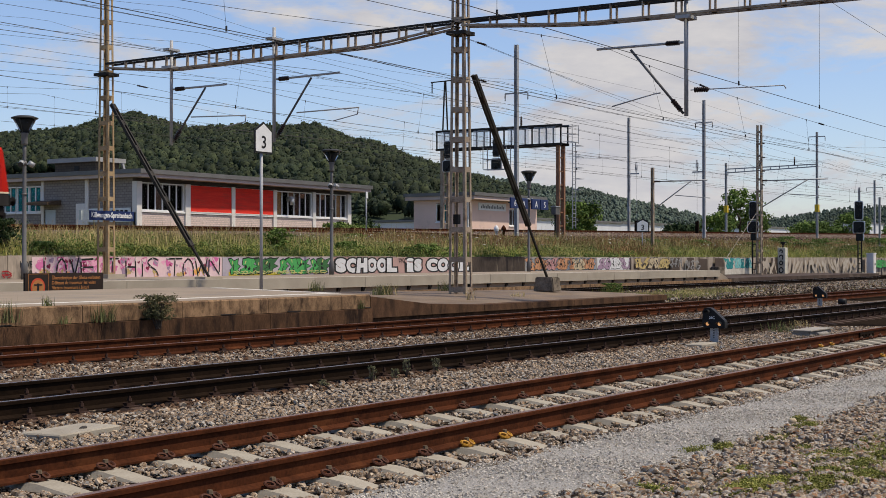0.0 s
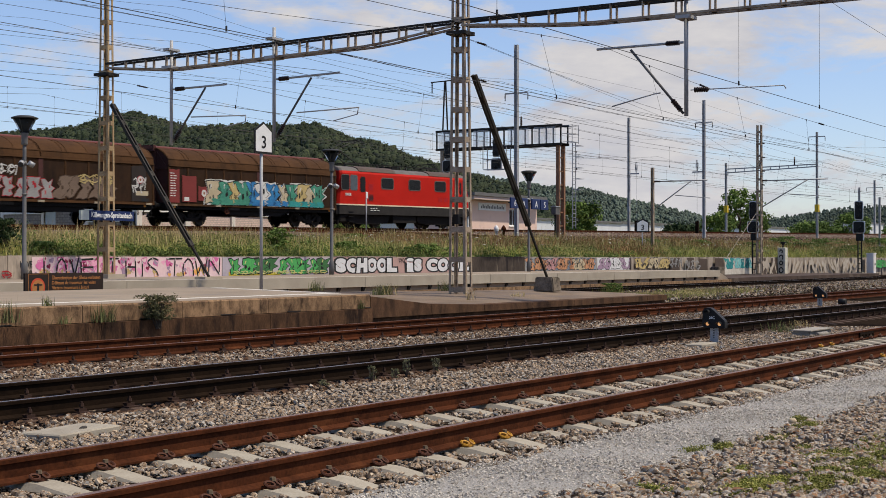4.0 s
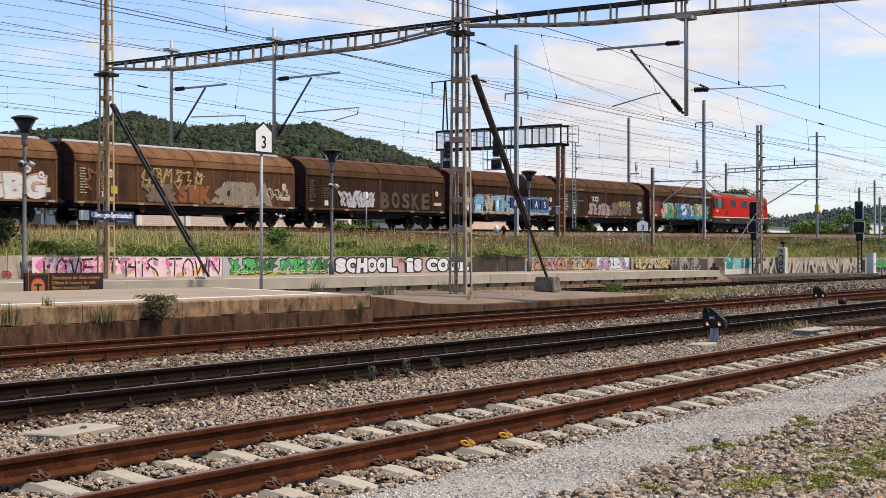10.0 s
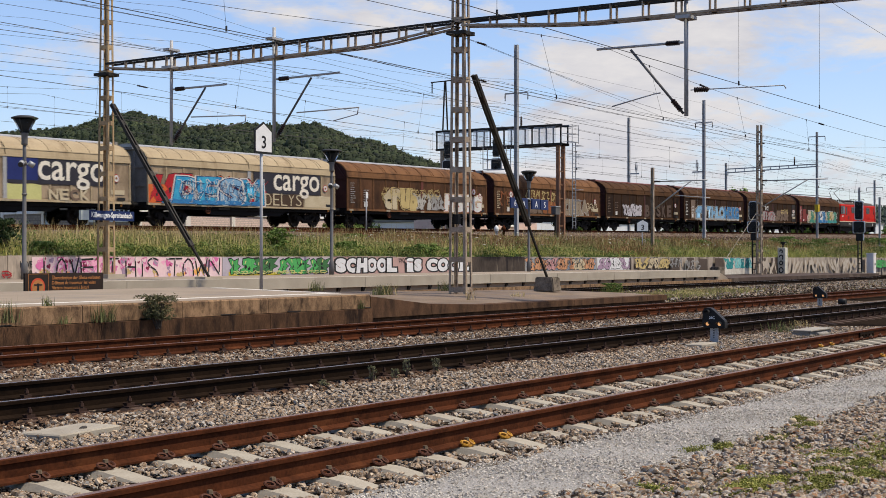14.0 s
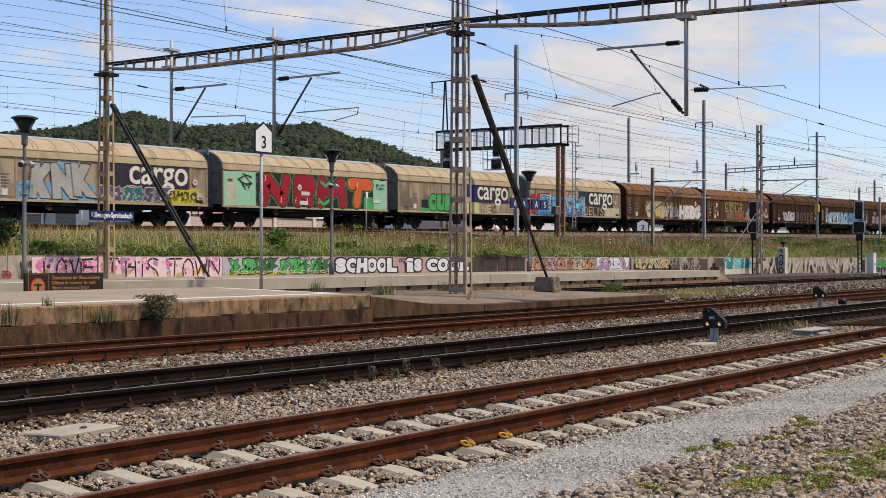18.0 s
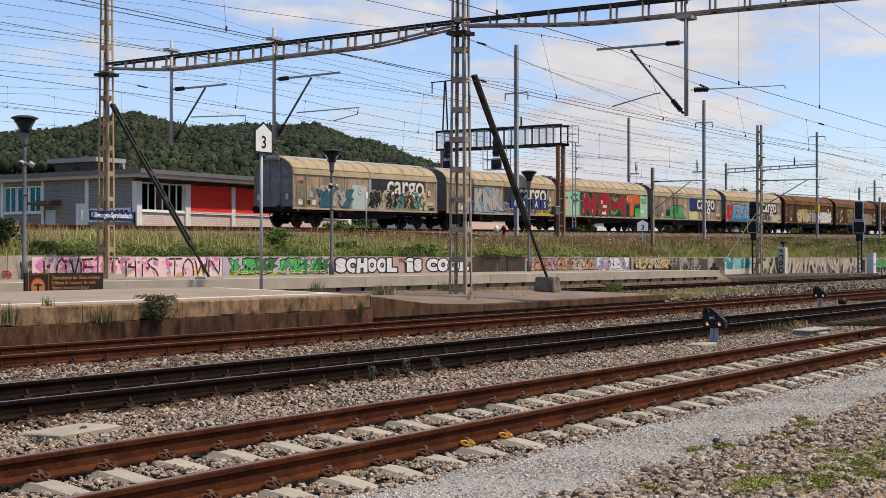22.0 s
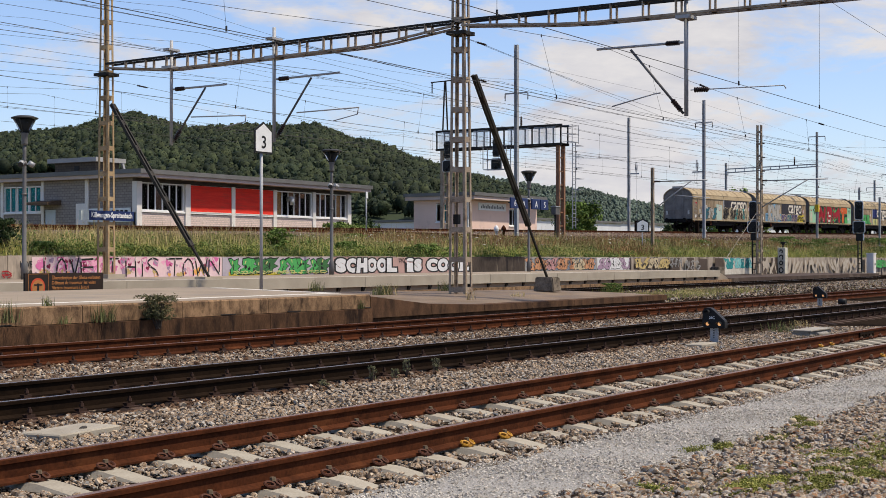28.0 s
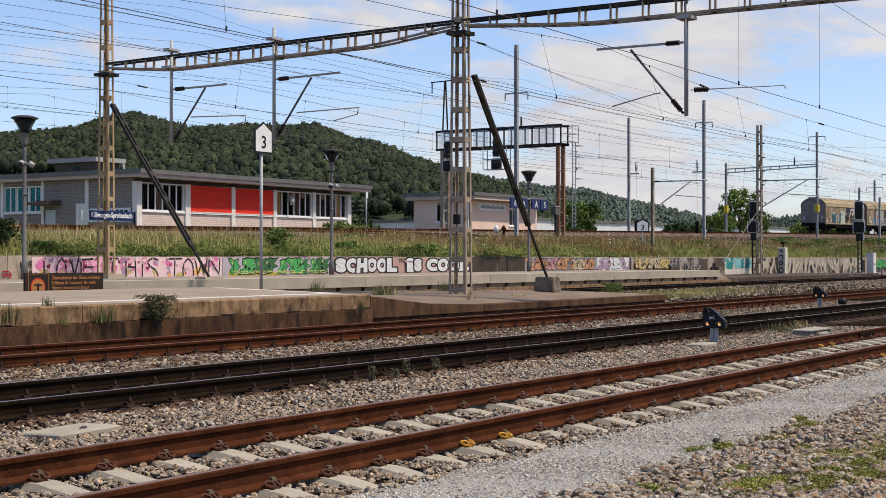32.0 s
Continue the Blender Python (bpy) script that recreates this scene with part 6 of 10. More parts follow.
# wires drawn aside to their anchor masts
wire([(PX, 21.4, 6.62), (48, 19.9, 6.25), (66, 17.4, 5.9)], 0.0055)
wire([(PX, 21.2, 7.66), (60, 24.5, 7.1), (98.8, 35.3, 7.6)], 0.0055)
wire([(85.1, 48, 14.9), (119.3, 48.4, 15.3), (182, 48, 13.1)], 0.007)
wire([(91.9, 59.3, 14.1), (60, 57.6, 12.0), (20, 56, 11.0)], 0.007)


def tension_insulator(x, y, z, length, slope=0.0):
    """A dark stick insulator let into a wire."""
    bm = bmesh.new()
    insulator(bm, (x, y, z), (x + length * 0.7, y, z + slope), 5, 0.032)
    tagged(part("insulator", bm, INSUL), "dark ribbed insulator strung in an overhead wire", "insulator", "wire insulators")


tension_insulator(35.6, 21.38, 6.58, 0.75, -0.02)
tension_insulator(35.4, 21.25, 7.63, 0.7, -0.01)
tension_insulator(36.0, 35.5, 7.37, 0.7, -0.03)
tension_insulator(41.6, 16.86, 6.742, 0.6, -0.02)
tension_insulator(52.6, 16.56, 6.415, 0.9, -0.01)


def steel_mast(x, y, z0, z1, w, label, arms=(), material=None, group="steel masts"):
    """A rolled-steel mast with flanges and cross arms."""
    t = thing("catenary_mast", (x, y, z0), label, "catenary mast", group)
    m = material or STEEL
    bm = bmesh.new()
    h = z1 - z0
    a, g = w / 2, 0.014
    o = [(-a, -a), (a, -a), (a, -a + 2 * g), (g, -a + 2 * g), (g, a - 2 * g), (a, a - 2 * g), (a, a), (-a, a), (-a, a - 2 * g), (-g, a - 2 * g), (-g, -a + 2 * g), (-a, -a + 2 * g)]
    prism(bm, o, 0, h)
    part("shaft", bm, m, t)
    part("base", boxes((-0.4, 0.4, -0.4, 0.4, -0.8, 0.05)), PALE, t)
    for z, half in arms:
        bm = bmesh.new()
        bar(bm, (0, -half, z - z0), (0, half, z - z0), 0.09, 0.09)
        ar = part("cross_arm", bm, m, t)
        for s in (-1, 1):
            bm = bmesh.new()
            insulator(bm, (0, s * half, z - z0 - 0.05), (0, s * half, z - z0 - 0.5), 5, 0.05)
            part("insulator", bm, INSUL, ar)
    return t


steel_mast(85.14, 48, 2.7, 16.1, 0.25, "tall grey steel mast with cross arms", [(12.75, 0.9)])
m = steel_mast(121.76, 56.5, 3.3, 14.6, 0.22, "tall grey steel mast with a tensioning wheel", [])
def wheel_gear(m, z, side):
    bm = bmesh.new()
    for i in range(16):
        a, b = i * math.pi / 8, (i + 1) * math.pi / 8
        for r in (0.5, 0.27):
            tube(bm, (0.35 + 0.25 * r * math.cos(a), side + r * math.cos(a) * 0.32, z + r * math.sin(a)), (0.35 + 0.25 * r * math.cos(b), side + r * math.cos(b) * 0.32, z + r * math.sin(b)), 0.03, None, 5, False)
    part("tensioning_wheel", bm, STEEL, m)
    bm = bmesh.new()
    bar(bm, (0, 0, z - 0.6), (0.3, side * 1.5, z - 0.6), 0.12)
    tube(bm, (0.35, side, z), (0.35, side, z - 5.2), 0.012, None, 4)
    part("bracket", bm, STEEL, m)
    part("weight", boxes((0.22, 0.48, side - 0.13, side + 0.13, z - 6.1, z - 5.0)), RUST_DARK, m)
wheel_gear(m, 6.6, -0.6)
m = steel_mast(119.28, 48, 3.1, 15.5, 0.24, "tall grey steel mast with cross arms and cantilever", [(13.5, 0.8)])
wheel_gear(m, 6.6, 0.8)
def cantilever(m, reach, z):
    bm = bmesh.new()
    insulator(bm, (0, 0.15 * reach / abs(reach), z), (0, 0.6 * reach / abs(reach), z), 5, 0.07)
    part("insulator", bm, INSUL, m)
    bm = bmesh.new()
    tube(bm, (0, 0.5 * reach / abs(reach), z), (0, reach, z), 0.045, None, 8)
    part("top_tube", bm, STEEL, m)
    bm = bmesh.new()
    tube(bm, (0, 0.2 * reach / abs(reach), z - 1.9), (0, reach * 0.72, z), 0.045, None, 8)
    part("diagonal_tube", bm, STEEL, m)
    bm = bmesh.new()
    tube(bm, (0, reach * 0.42, z - 1.0), (0, reach * 1.05, z - 1.25), 0.03, None, 8)
    part("registration_tube", bm, STEEL, m)
m1446 = steel_mast(151.7, 48, 3.5, 15.1, 0.22, "tall grey steel mast with a yellow band", [(14.6, 0.9)])
YELLOW = mat("yellow_band", (0.65, 0.45, 0.03), (0.5, 0.34, 0.03), 0.6)
part("band", boxes((-0.21, 0.21, -0.21, 0.21, 2.9, 3.7)), YELLOW, m1446)
m1285 = steel_mast(151.68, 58.4, 3.6, 12.1, 0.22, "grey steel portal mast with a yellow band", [])
part("band", boxes((-0.21, 0.21, -0.21, 0.21, 2.9, 3.7)), YELLOW, m1285)
small_beam = thing("portal_beam", (0, 0, 0), "light lattice portal beam over the raised line", "portal beam", "portal beams")
for dz in (0, -0.42):
    bm = bmesh.new()
    bar(bm, (151.7, 58.3, 11.4 + dz), (151.7, 48.1, 11.6 + dz * 0.6), 0.12)
    part("chord", bm, STEEL, small_beam)
for i in range(11):
    f = i / 10
    y, z = 58.3 - 10.2 * f, 11.4 + 0.2 * f
    bm = bmesh.new()
    bar(bm, (151.7, y, z), (151.7, y, z - 0.42 * (1 - 0.4 * f)), 0.06)
    part("post", bm, STEEL, small_beam)
bm = bmesh.new()
insulator(bm, (151.7, 50.5, 11.6), (151.7, 50.5, 12.5), 5, 0.1)
insulator(bm, (151.7, 54.5, 11.5), (151.7, 54.5, 12.3), 5, 0.1)
part("insulator", bm, INSUL, small_beam)
m = steel_mast(92.3, 41, 1.75, 7.75, 0.2, "short brown steel post on the embankment with a cantilever", (), OLD_STEEL)
cantilever(m, -4.1, 5.0)
steel_mast(210.6, 58, 4.2, 12.9, 0.26, "grey steel mast beside the line", [(11.8, 1.2)])
steel_mast(202.7, 58, 4.2, 11.5, 0.26, "grey steel mast beside the line")
steel_mast(150.8, 41, 1.9, 7.8, 0.2, "short grey steel post on the embankment")
steel_mast(182, 48, 4.0, 13.2, 0.26, "grey steel mast beside the line", [(12.0, 1.2)])
# brown riveted mast beside the far platform, with its cantilever
brown_mast = lattice_mast(98.8, 35.5, 0.05, 11.0, 0.42, 0.34, 0.36, 0.3, "dark brown lattice mast by the wall with cantilever")
cantilever(brown_mast, -5.0, 6.9)
bm = bmesh.new()
for z in (6.6, 7.6, 8.6, 9.6):
    tube(bm, (-0.2, -0.3, z), (0.2, -0.3, z), 0.05, None, 6)
part("insulator", bm, INSUL, brown_mast)
guy = thing("guy_wire", (0, 0, 0), "pale guy rod from mast to block", "guy wire")
bm = bmesh.new()
tube(bm, (98.6, 35.6, 4.7), (94.9, 36.5, 1.38), 0.022, None, 6)
part("rod", bm, PALE, guy)
bm = bmesh.new()
prism(bm, [(90.9, 35.5), (92.0, 35.5), (92.0, 36.2), (90.9, 36.2)], 0.1, 0.75)
bmesh.ops.bevel(bm, geom=bm.edges[:], offset=0.06, segments=2, affect="EDGES")
tagged(part("concrete_block", bm, BLOCK), "grey concrete anchor block beside the wall", "concrete block")


relay = thing("relay_box", (89.0, 47.0, ground_height(89, 47)), "small grey relay box on a dark post", "relay box")
part("post", boxes((-0.06, 0.06, -0.06, 0.06, -0.1, 1.75)), DARK_STEEL, relay)
part("box", boxes((-0.3, 0.3, -0.18, 0.18, 1.76, 2.3)), TUBE_STEEL, relay)
part("lid", boxes((-0.34, 0.34, -0.22, 0.22, 2.303, 2.36)), STEEL, relay)
for x, m, label in ((84.1, WHITE, "small white point lantern beside the raised track"), (85.1, RUST, "small rusty point lever beside the raised track")):
    pl = thing("point_lantern", (x, 49.0, ground_height(x, 49.0)), label, "track fitting", "point fittings")
    bm = bmesh.new()
    lathe(bm, [(0.09, 0), (0.1, 0.3), (0.17, 0.34), (0.17, 0.55), (0.08, 0.68), (0.04, 0.74)], 10)
    part("body", bm, m, pl)
    part("base", boxes((-0.25, 0.25, -0.15, 0.15, -0.08, 0.0)), DARK_STEEL, pl)


# signal gantry over the raised line
gantry = thing("signal_gantry", (91.9, 0, 0), "dark steel signal gantry with mesh panels and rusty legs", "signal gantry")
RUSTY_LEG = mat("rusty_column", (0.286, 0.143, 0.078), (0.169, 0.091, 0.058), 0.8, 0.1, 2, 30, 0.15)
for y, z0, m in ((48.1, 2.9, RUSTY_LEG), (58.1, 3.2, OLD_STEEL)):
    for dx in (-0.4, 0.4):
        bm = bmesh.new()
        box(bm, dx - 0.12, dx + 0.12, y - 0.12, y + 0.12, z0, 9.6)
        part("column", bm, m, gantry)
    for i in range(6):
        bm = bmesh.new()
        bar(bm, (-0.3, y, z0 + 0.8 + i), (0.3, y, z0 + 0.8 + i), 0.08)
        part("stay", bm, m, gantry)
for dx in (-0.55, 0.55):
    for z in (9.65, 11.05):
        bm = bmesh.new()
        bar(bm, (dx, 47.7, z), (dx, 58.6, z), 0.1, 0.16)
        part("chord", bm, DARK_STEEL, gantry)
    for i in range(10):
        bm = bmesh.new()
        bar(bm, (dx, 47.8 + i * 1.19, 9.65), (dx, 47.8 + i * 1.19, 11.05), 0.09, 0.09, (0, 1, 0))
        part("post", bm, DARK_STEEL, gantry)
WIREMESH = mat("thin_wire", (0.62, 0.64, 0.66), (0.52, 0.54, 0.56), 0.5, 0.1, 4, 20, 0)
for y0, y1 in ((48.2, 50.0), (50.4, 52.2), (53.9, 55.2), (55.5, 56.8), (57.0, 58.3)):
    bm = bmesh.new()
    n = 30
    for i in range(n + 1):
        bar(bm, (-0.62, y0 + (y1 - y0) * i / n, 9.8), (-0.62, y0 + (y1 - y0) * i / n, 10.95), 0.009)
    for i in range(21):
        z = 9.8 + 1.15 * i / 20
        bar(bm, (-0.62, y0, z), (-0.62, y1, z), 0.008)
    tagged(part("mesh_panel", bm, WIREMESH, gantry), kind="stuff")
part("walkway", boxes((-0.5, 0.5, 47.8, 58.4, 9.72, 9.76)), DARK_STEEL, gantry)
for z in (9.8, 10.4, 11.0):
    bm = bmesh.new()
    bar(bm, (-0.5, 46.9, z), (0.5, 46.9, z), 0.04)
    bar(bm, (-0.5, 46.9, z), (-0.5, 47.7, z), 0.04)
    bar(bm, (0.5, 46.9, z), (0.5, 47.7, z), 0.04)
    part("end_rail", bm, STEEL, gantry)
for s in (-0.5, 0.5):
    bm = bmesh.new()
    bar(bm, (s, 46.9, 9.7), (s, 46.9, 11.05), 0.04)
    bar(bm, (s * 0.5, 47.0, 3.5), (s * 0.5, 47.0, 9.8), 0.05)
    part("ladder_stile", bm, STEEL, gantry)
for i in range(20):
    bm = bmesh.new()
    bar(bm, (-0.25, 47.0, 3.7 + i * 0.3), (0.25, 47.0, 3.7 + i * 0.3), 0.03)
    part("rung", bm, STEEL, gantry)
for i in range(6):
    bm = bmesh.new()
    z = 5.5 + i * 0.8
    for p, q in (((-0.3, 47.0), (-0.35, 46.4)), ((-0.35, 46.4), (0.35, 46.4)), ((0.35, 46.4), (0.3, 47.0))):
        bar(bm, (p[0], p[1], z), (q[0], q[1], z), 0.035)
    part("cage_hoop", bm, STEEL, gantry)
bm = bmesh.new()
insulator(bm, (0, 51.4, 11.15), (0, 51.4, 11.9), 5, 0.1)
part("insulator", bm, INSUL, gantry)
for sx in (-1, 1):
    bm = bmesh.new()
    bar(bm, (sx * 0.35, 58.1, 11.1), (sx * 0.06, 58.1, 15.0), 0.09)
    part("top_mast", bm, DARK_STEEL, gantry)
bm = bmesh.new()
bar(bm, (0, 57.3, 15.0), (0, 59.4, 14.95), 0.08)
insulator(bm, (0, 59.3, 14.9), (0, 59.3, 14.1), 5, 0.06)
part("cross_arm", bm, DARK_STEEL, gantry)


def signal_heads(parent, x, y, z, scale=1.0):
    """Black light-signal plates facing along the line, each with a white border and hooded lamps."""
    for z0, w, h in ((z + 0.93 * scale, 0.62 * scale, 1.37 * scale), (z, 0.88 * scale, 0.87 * scale)):
        b = bmesh.new()
        prism2 = [(y - w / 2 + 0.1, z0), (y + w / 2 - 0.1, z0), (y + w / 2, z0 + 0.1), (y + w / 2, z0 + h - 0.1), (y + w / 2 - 0.1, z0 + h), (y - w / 2 + 0.1, z0 + h), (y - w / 2, z0 + h - 0.1), (y - w / 2, z0 + 0.1)]
        sweep(b, prism2, x - 0.05, x)
        board = part("signal_plate", b, WHITE, parent, "black signal plate with white border")
        b = bmesh.new()
        cy, cz = y, z0 + h / 2
        sweep(b, [(cy + (p - cy) * 0.83, cz + (q - cz) * 0.9) for p, q in prism2], x - 0.12, x - 0.052)
        part("face", b, BLACK, board)
        for k in range(3 if h > 1.1 * scale else 2):
            b = bmesh.new()
            tube(b, (x - 0.28, y + 0.12 * (-1) ** k, z0 + h * (0.24 + 0.26 * k)), (x - 0.121, y + 0.12 * (-1) ** k, z0 + h * (0.24 + 0.26 * k)), 0.1 * scale, None, 10)
            part("hood", b, BLACK, board)


for y in (53.1, 57.4):
    signal_heads(gantry, -0.72, y, 7.9, 1.05)
bm = bmesh.new()
for y in (52.0, 54.0):
    bar(bm, (-0.55, y, 9.6), (-0.55, y, 8.0), 0.05)
    bar(bm, (-1.2, y, 9.6), (-1.2, y, 8.0), 0.05)
for z in (7.95, 8.7):
    bar(bm, (-0.55, 52.0, z), (-0.55, 54.0, z), 0.05)
    bar(bm, (-1.2, 52.0, z), (-1.2, 54.0, z), 0.05)
    bar(bm, (-0.55, 52.0, z), (-1.2, 52.0, z), 0.05)
    bar(bm, (-0.55, 54.0, z), (-1.2, 54.0, z), 0.05)
part("service_cage", bm, STEEL, gantry)


def yard_signal(x, y, z0, label, high, size, material):
    t = thing("light_signal", (x, y, z0), label, "railway signal", "light signals")
    for s in (-1, 1):
        bm = bmesh.new()
        bar(bm, (0, s * 0.16, 0), (0, s * 0.16, high + 2.0 * size), 0.1)
        part("post", bm, material, t)
    for i in range(int(high / 0.45) - 1):
        part("rung", boxes((-0.02, 0.02, -0.16, 0.16, 0.4 + i * 0.45, 0.45 + i * 0.45)), material, t)
    signal_heads(t, -0.25, 0.0, high, size)
    part("lower_box", boxes((-0.3, -0.24, -0.28 * size, 0.2 * size, high - 0.55 * size, high - 0.05)), BLACK, t)
    part("edge_strip", boxes((-0.31, -0.24, -0.36 * size, -0.29 * size, high - 0.5 * size, high - 0.05)), WHITE, t, "white edge strip")
    part("concrete_base", boxes((-0.3, 0.3, -0.3, 0.3, -0.4, 0.1)), PALE, t)
    return t


yard_signal(99.03, 35.95, 0.1, "black light signal with white-edged plates on a dark post", 3.09, 1.0, DARK_STEEL)
yard_signal(125.6, 35.9, 0.0, "black light signal with white-edged plates on a dark lattice post", 3.55, 1.25, DARK_STEEL)
# painted pillar and pale cabinet by the wall
pillar = thing("concrete_pillar", (105.6, 36.1, 0), "white painted pillar with black ring shapes", "pillar")
bm = bmesh.new()
box(bm, -0.3, 0.3, -0.3, 0.3, -0.2, 2.15)
bmesh.ops.bevel(bm, geom=bm.edges[:], offset=0.03, segments=1, affect="EDGES")
part("shaft", bm, mat("grubby_white_paint", (0.6, 0.58, 0.5), (0.42, 0.38, 0.28), 0.8, 0, 3, 40, 0.08, 0, 0.2, (0.35, 0.27, 0.1), 0.62, 2.0), pillar)
for z, r in ((0.42, 0.2), (0.98, 0.15), (1.4, 0.18), (1.85, 0.13)):
    bm = bmesh.new()
    pts = [(math.cos(a) * r * 0.8 + 0.02, z + math.sin(a) * r) for a in [i * math.pi / 6 for i in range(13 if z < 1 else 9)]]
    for p, q in zip(pts, pts[1:]):
        bar(bm, (-0.305, p[0], p[1]), (-0.305, q[0], q[1]), 0.09, 0.012, (1, 0, 0))
    part("ring_mark", bm, BLACK, pillar)
horn = bmesh.new()
lathe(horn, [(0.02, 0), (0.1, 0.1), (0.26, 0.3)], 10, (0.1, 0, 2.3))
bar(horn, (0.1, 0, 2.14), (0.1, 0, 2.32), 0.08)
part("horn", horn, BLACK, pillar)
cabinet = thing("cable_cabinet", (129.2, 35.9, -0.2), "pale grey steel cable cabinet by the wall", "cabinet")
part("body", boxes((-0.45, 0.45, -0.3, 0.3, 0, 1.95)), FRAME, cabinet)
part("roof", boxes((-0.5, 0.5, -0.35, 0.35, 1.953, 2.03)), FRAME, cabinet)
for s in (0, 1):
    d = part("door", boxes((-0.43 + s * 0.44, -0.02 + s * 0.44, -0.33, -0.303, 0.1, 1.88)), FRAME, cabinet)
    part("handle", boxes((-0.1 + s * 0.16, -0.06 + s * 0.16, -0.36, -0.331, 0.9, 1.1)), BLACK, d)


# ---------------------------------------------------------------- lamps and signs
LAMP_GREY = mat("dark_grey_lamp_paint", (0.045, 0.045, 0.045), (0.03, 0.03, 0.03), 0.6, 0.1, 3, 40, 0.03)
POLE_GREY = mat("grey_pole_paint", (0.15, 0.145, 0.14), (0.11, 0.106, 0.102), 0.55, 0.1, 3, 40, 0.03)
LAMP_GLASS = glass_mat("lamp_glass", (0.55, 0.56, 0.56), 0.06)
SILVER = mat("silver_housing", (0.36, 0.36, 0.36), (0.28, 0.28, 0.28), 0.45, 0.3, 5, 50, 0.02)


def platform_lamp(x, label, speakers=2):
    t = thing("platform_lamp", (x, 35.5, 0.64), label, "lamp post", "platform lamps")
    bm = bmesh.new()
    lathe(bm, [(0.11, 0), (0.11, 0.5), (0.07, 0.56), (0.06, 4.1), (0.06, 4.3)], 12)
    part("pole", bm, POLE_GREY, t)
    bm = bmesh.new()
    lathe(bm, [(0.095, 4.3), (0.1, 4.36), (0.1, 4.58), (0.125, 4.66), (0.13, 4.69)], 14)
    part("socket", bm, POLE_GREY, t)
    # the dark light trap fills most of the clear cone
    bm = bmesh.new()
    lathe(bm, [(0.10, 4.70), (0.13, 4.80), (0.2, 4.95), (0.31, 5.13)], 16)
    part("reflector", bm, LAMP_GREY, t)
    bm = bmesh.new()
    lathe(bm, [(0.135, 4.692), (0.37, 5.14)], 18)
    g = part("shade", bm, LAMP_GLASS, t, "clear conical lamp glass")
    g.visible_shadow = False
    for i in range(4):
        a = i * math.pi / 2 + 0.4
        bm = bmesh.new()
        bar(bm, (0.14 * math.cos(a), 0.14 * math.sin(a), 4.69), (0.38 * math.cos(a), 0.38 * math.sin(a), 5.15), 0.018)
        part("rib", bm, LAMP_GREY, t)
    bm = bmesh.new()
    lathe(bm, [(0.42, 5.142), (0.43, 5.16), (0.42, 5.18), (0.26, 5.235), (0.05, 5.25)], 24)
    part("cap", bm, LAMP_GREY, t)
    for s in ((-1, 1), (1,), (-1, 1))[speakers]:
        bm = bmesh.new()
        bar(bm, (0, 0, 3.72), (0.2 * s, -0.06, 3.7), 0.04)
        part("arm", bm, SILVER, t)
        d = Vector((-0.65, -0.5, -0.4)).normalized() if s < 0 else Vector((0.7, -0.35, -0.45)).normalized()
        c = Vector((0.2 * s, -0.08, 3.7))
        bm = bmesh.new()
        tube(bm, c - d * 0.09, c + d * 0.1, 0.085, 0.092, 14)
        sp = part("loudspeaker", bm, SILVER, t)
        bm = bmesh.new()
        tube(bm, c + d * 0.101, c + d * 0.112, 0.092, 0.08, 14)
        part("grille", bm, LAMP_GREY, sp)
    bm = bmesh.new()
    tube(bm, (0, 0, 2.7), (0, 0, 2.76), 0.085, None, 12)
    tube(bm, (0, 0, 3.66), (0, 0, 3.78), 0.08, None, 12)
    part("collar", bm, POLE_GREY, t)
    return t


platform_lamp(30.97, "dark grey platform lamp with conical glass and loudspeakers")
platform_lamp(47.29, "dark grey platform lamp with conical glass and loudspeakers")
lamp_3 = platform_lamp(64.28, "dark grey platform lamp with conical glass and sector signs")


def sector_sign(x, y, z, w, h, text, label, frac=0.62):
    t = thing("sector_sign", (x, y, z), label, "sign", "sector signs")
    bm = bmesh.new()
    box(bm, 0, w, -0.05, 0.05, 0, h)
    bmesh.ops.bevel(bm, geom=bm.edges[:], offset=0.012, segments=1, affect="EDGES")
    part("plate", bm, NAVY, t)
    me = letters("lettering", text, h * frac * 1.35, WHITE, 0.006)
    xs = [v.co.x for v in me.vertices]
    ob = part("lettering", me, None, t)
    ob.location = (w / 2 - (max(xs) + min(xs)) / 2, -0.056, h * 0.2)
    return t


for x, tx in ((61.98, "6"), (62.88, "A"), (64.2, "A"), (65.12, "5")):
    sector_sign(x, 35.3, 3.87, 0.84, 0.53, tx, "navy square sign with a white character on the lamp post")
bm = bmesh.new()
bar(bm, (62.0, 35.42, 4.15), (65.9, 35.42, 4.15), 0.05)
part("sign_arm", bm, LAMP_GREY, lamp_3).matrix_parent_inverse = lamp_3.matrix_basis.inverted()

name_sign = thing("station_sign", (33.05, 35.2, 2.6), "navy enamel sign with the white station name", "sign")
part("plate", boxes((0.36, 2.44, -0.05, 0.05, 0, 0.325)), NAVY, name_sign)
part("end_box", boxes((0, 0.355, -0.05, 0.05, 0, 0.32)), mat("pale_green_panel", (0.5, 0.54, 0.5), (0.42, 0.46, 0.42), 0.5), name_sign)
ob = part("lettering", letters("lettering", "Killwangen-Spreitenbach", 0.25, WHITE, 0.006, 0.006, 1.88), None, name_sign)
ob.location = (0.46, -0.055, 0.1)

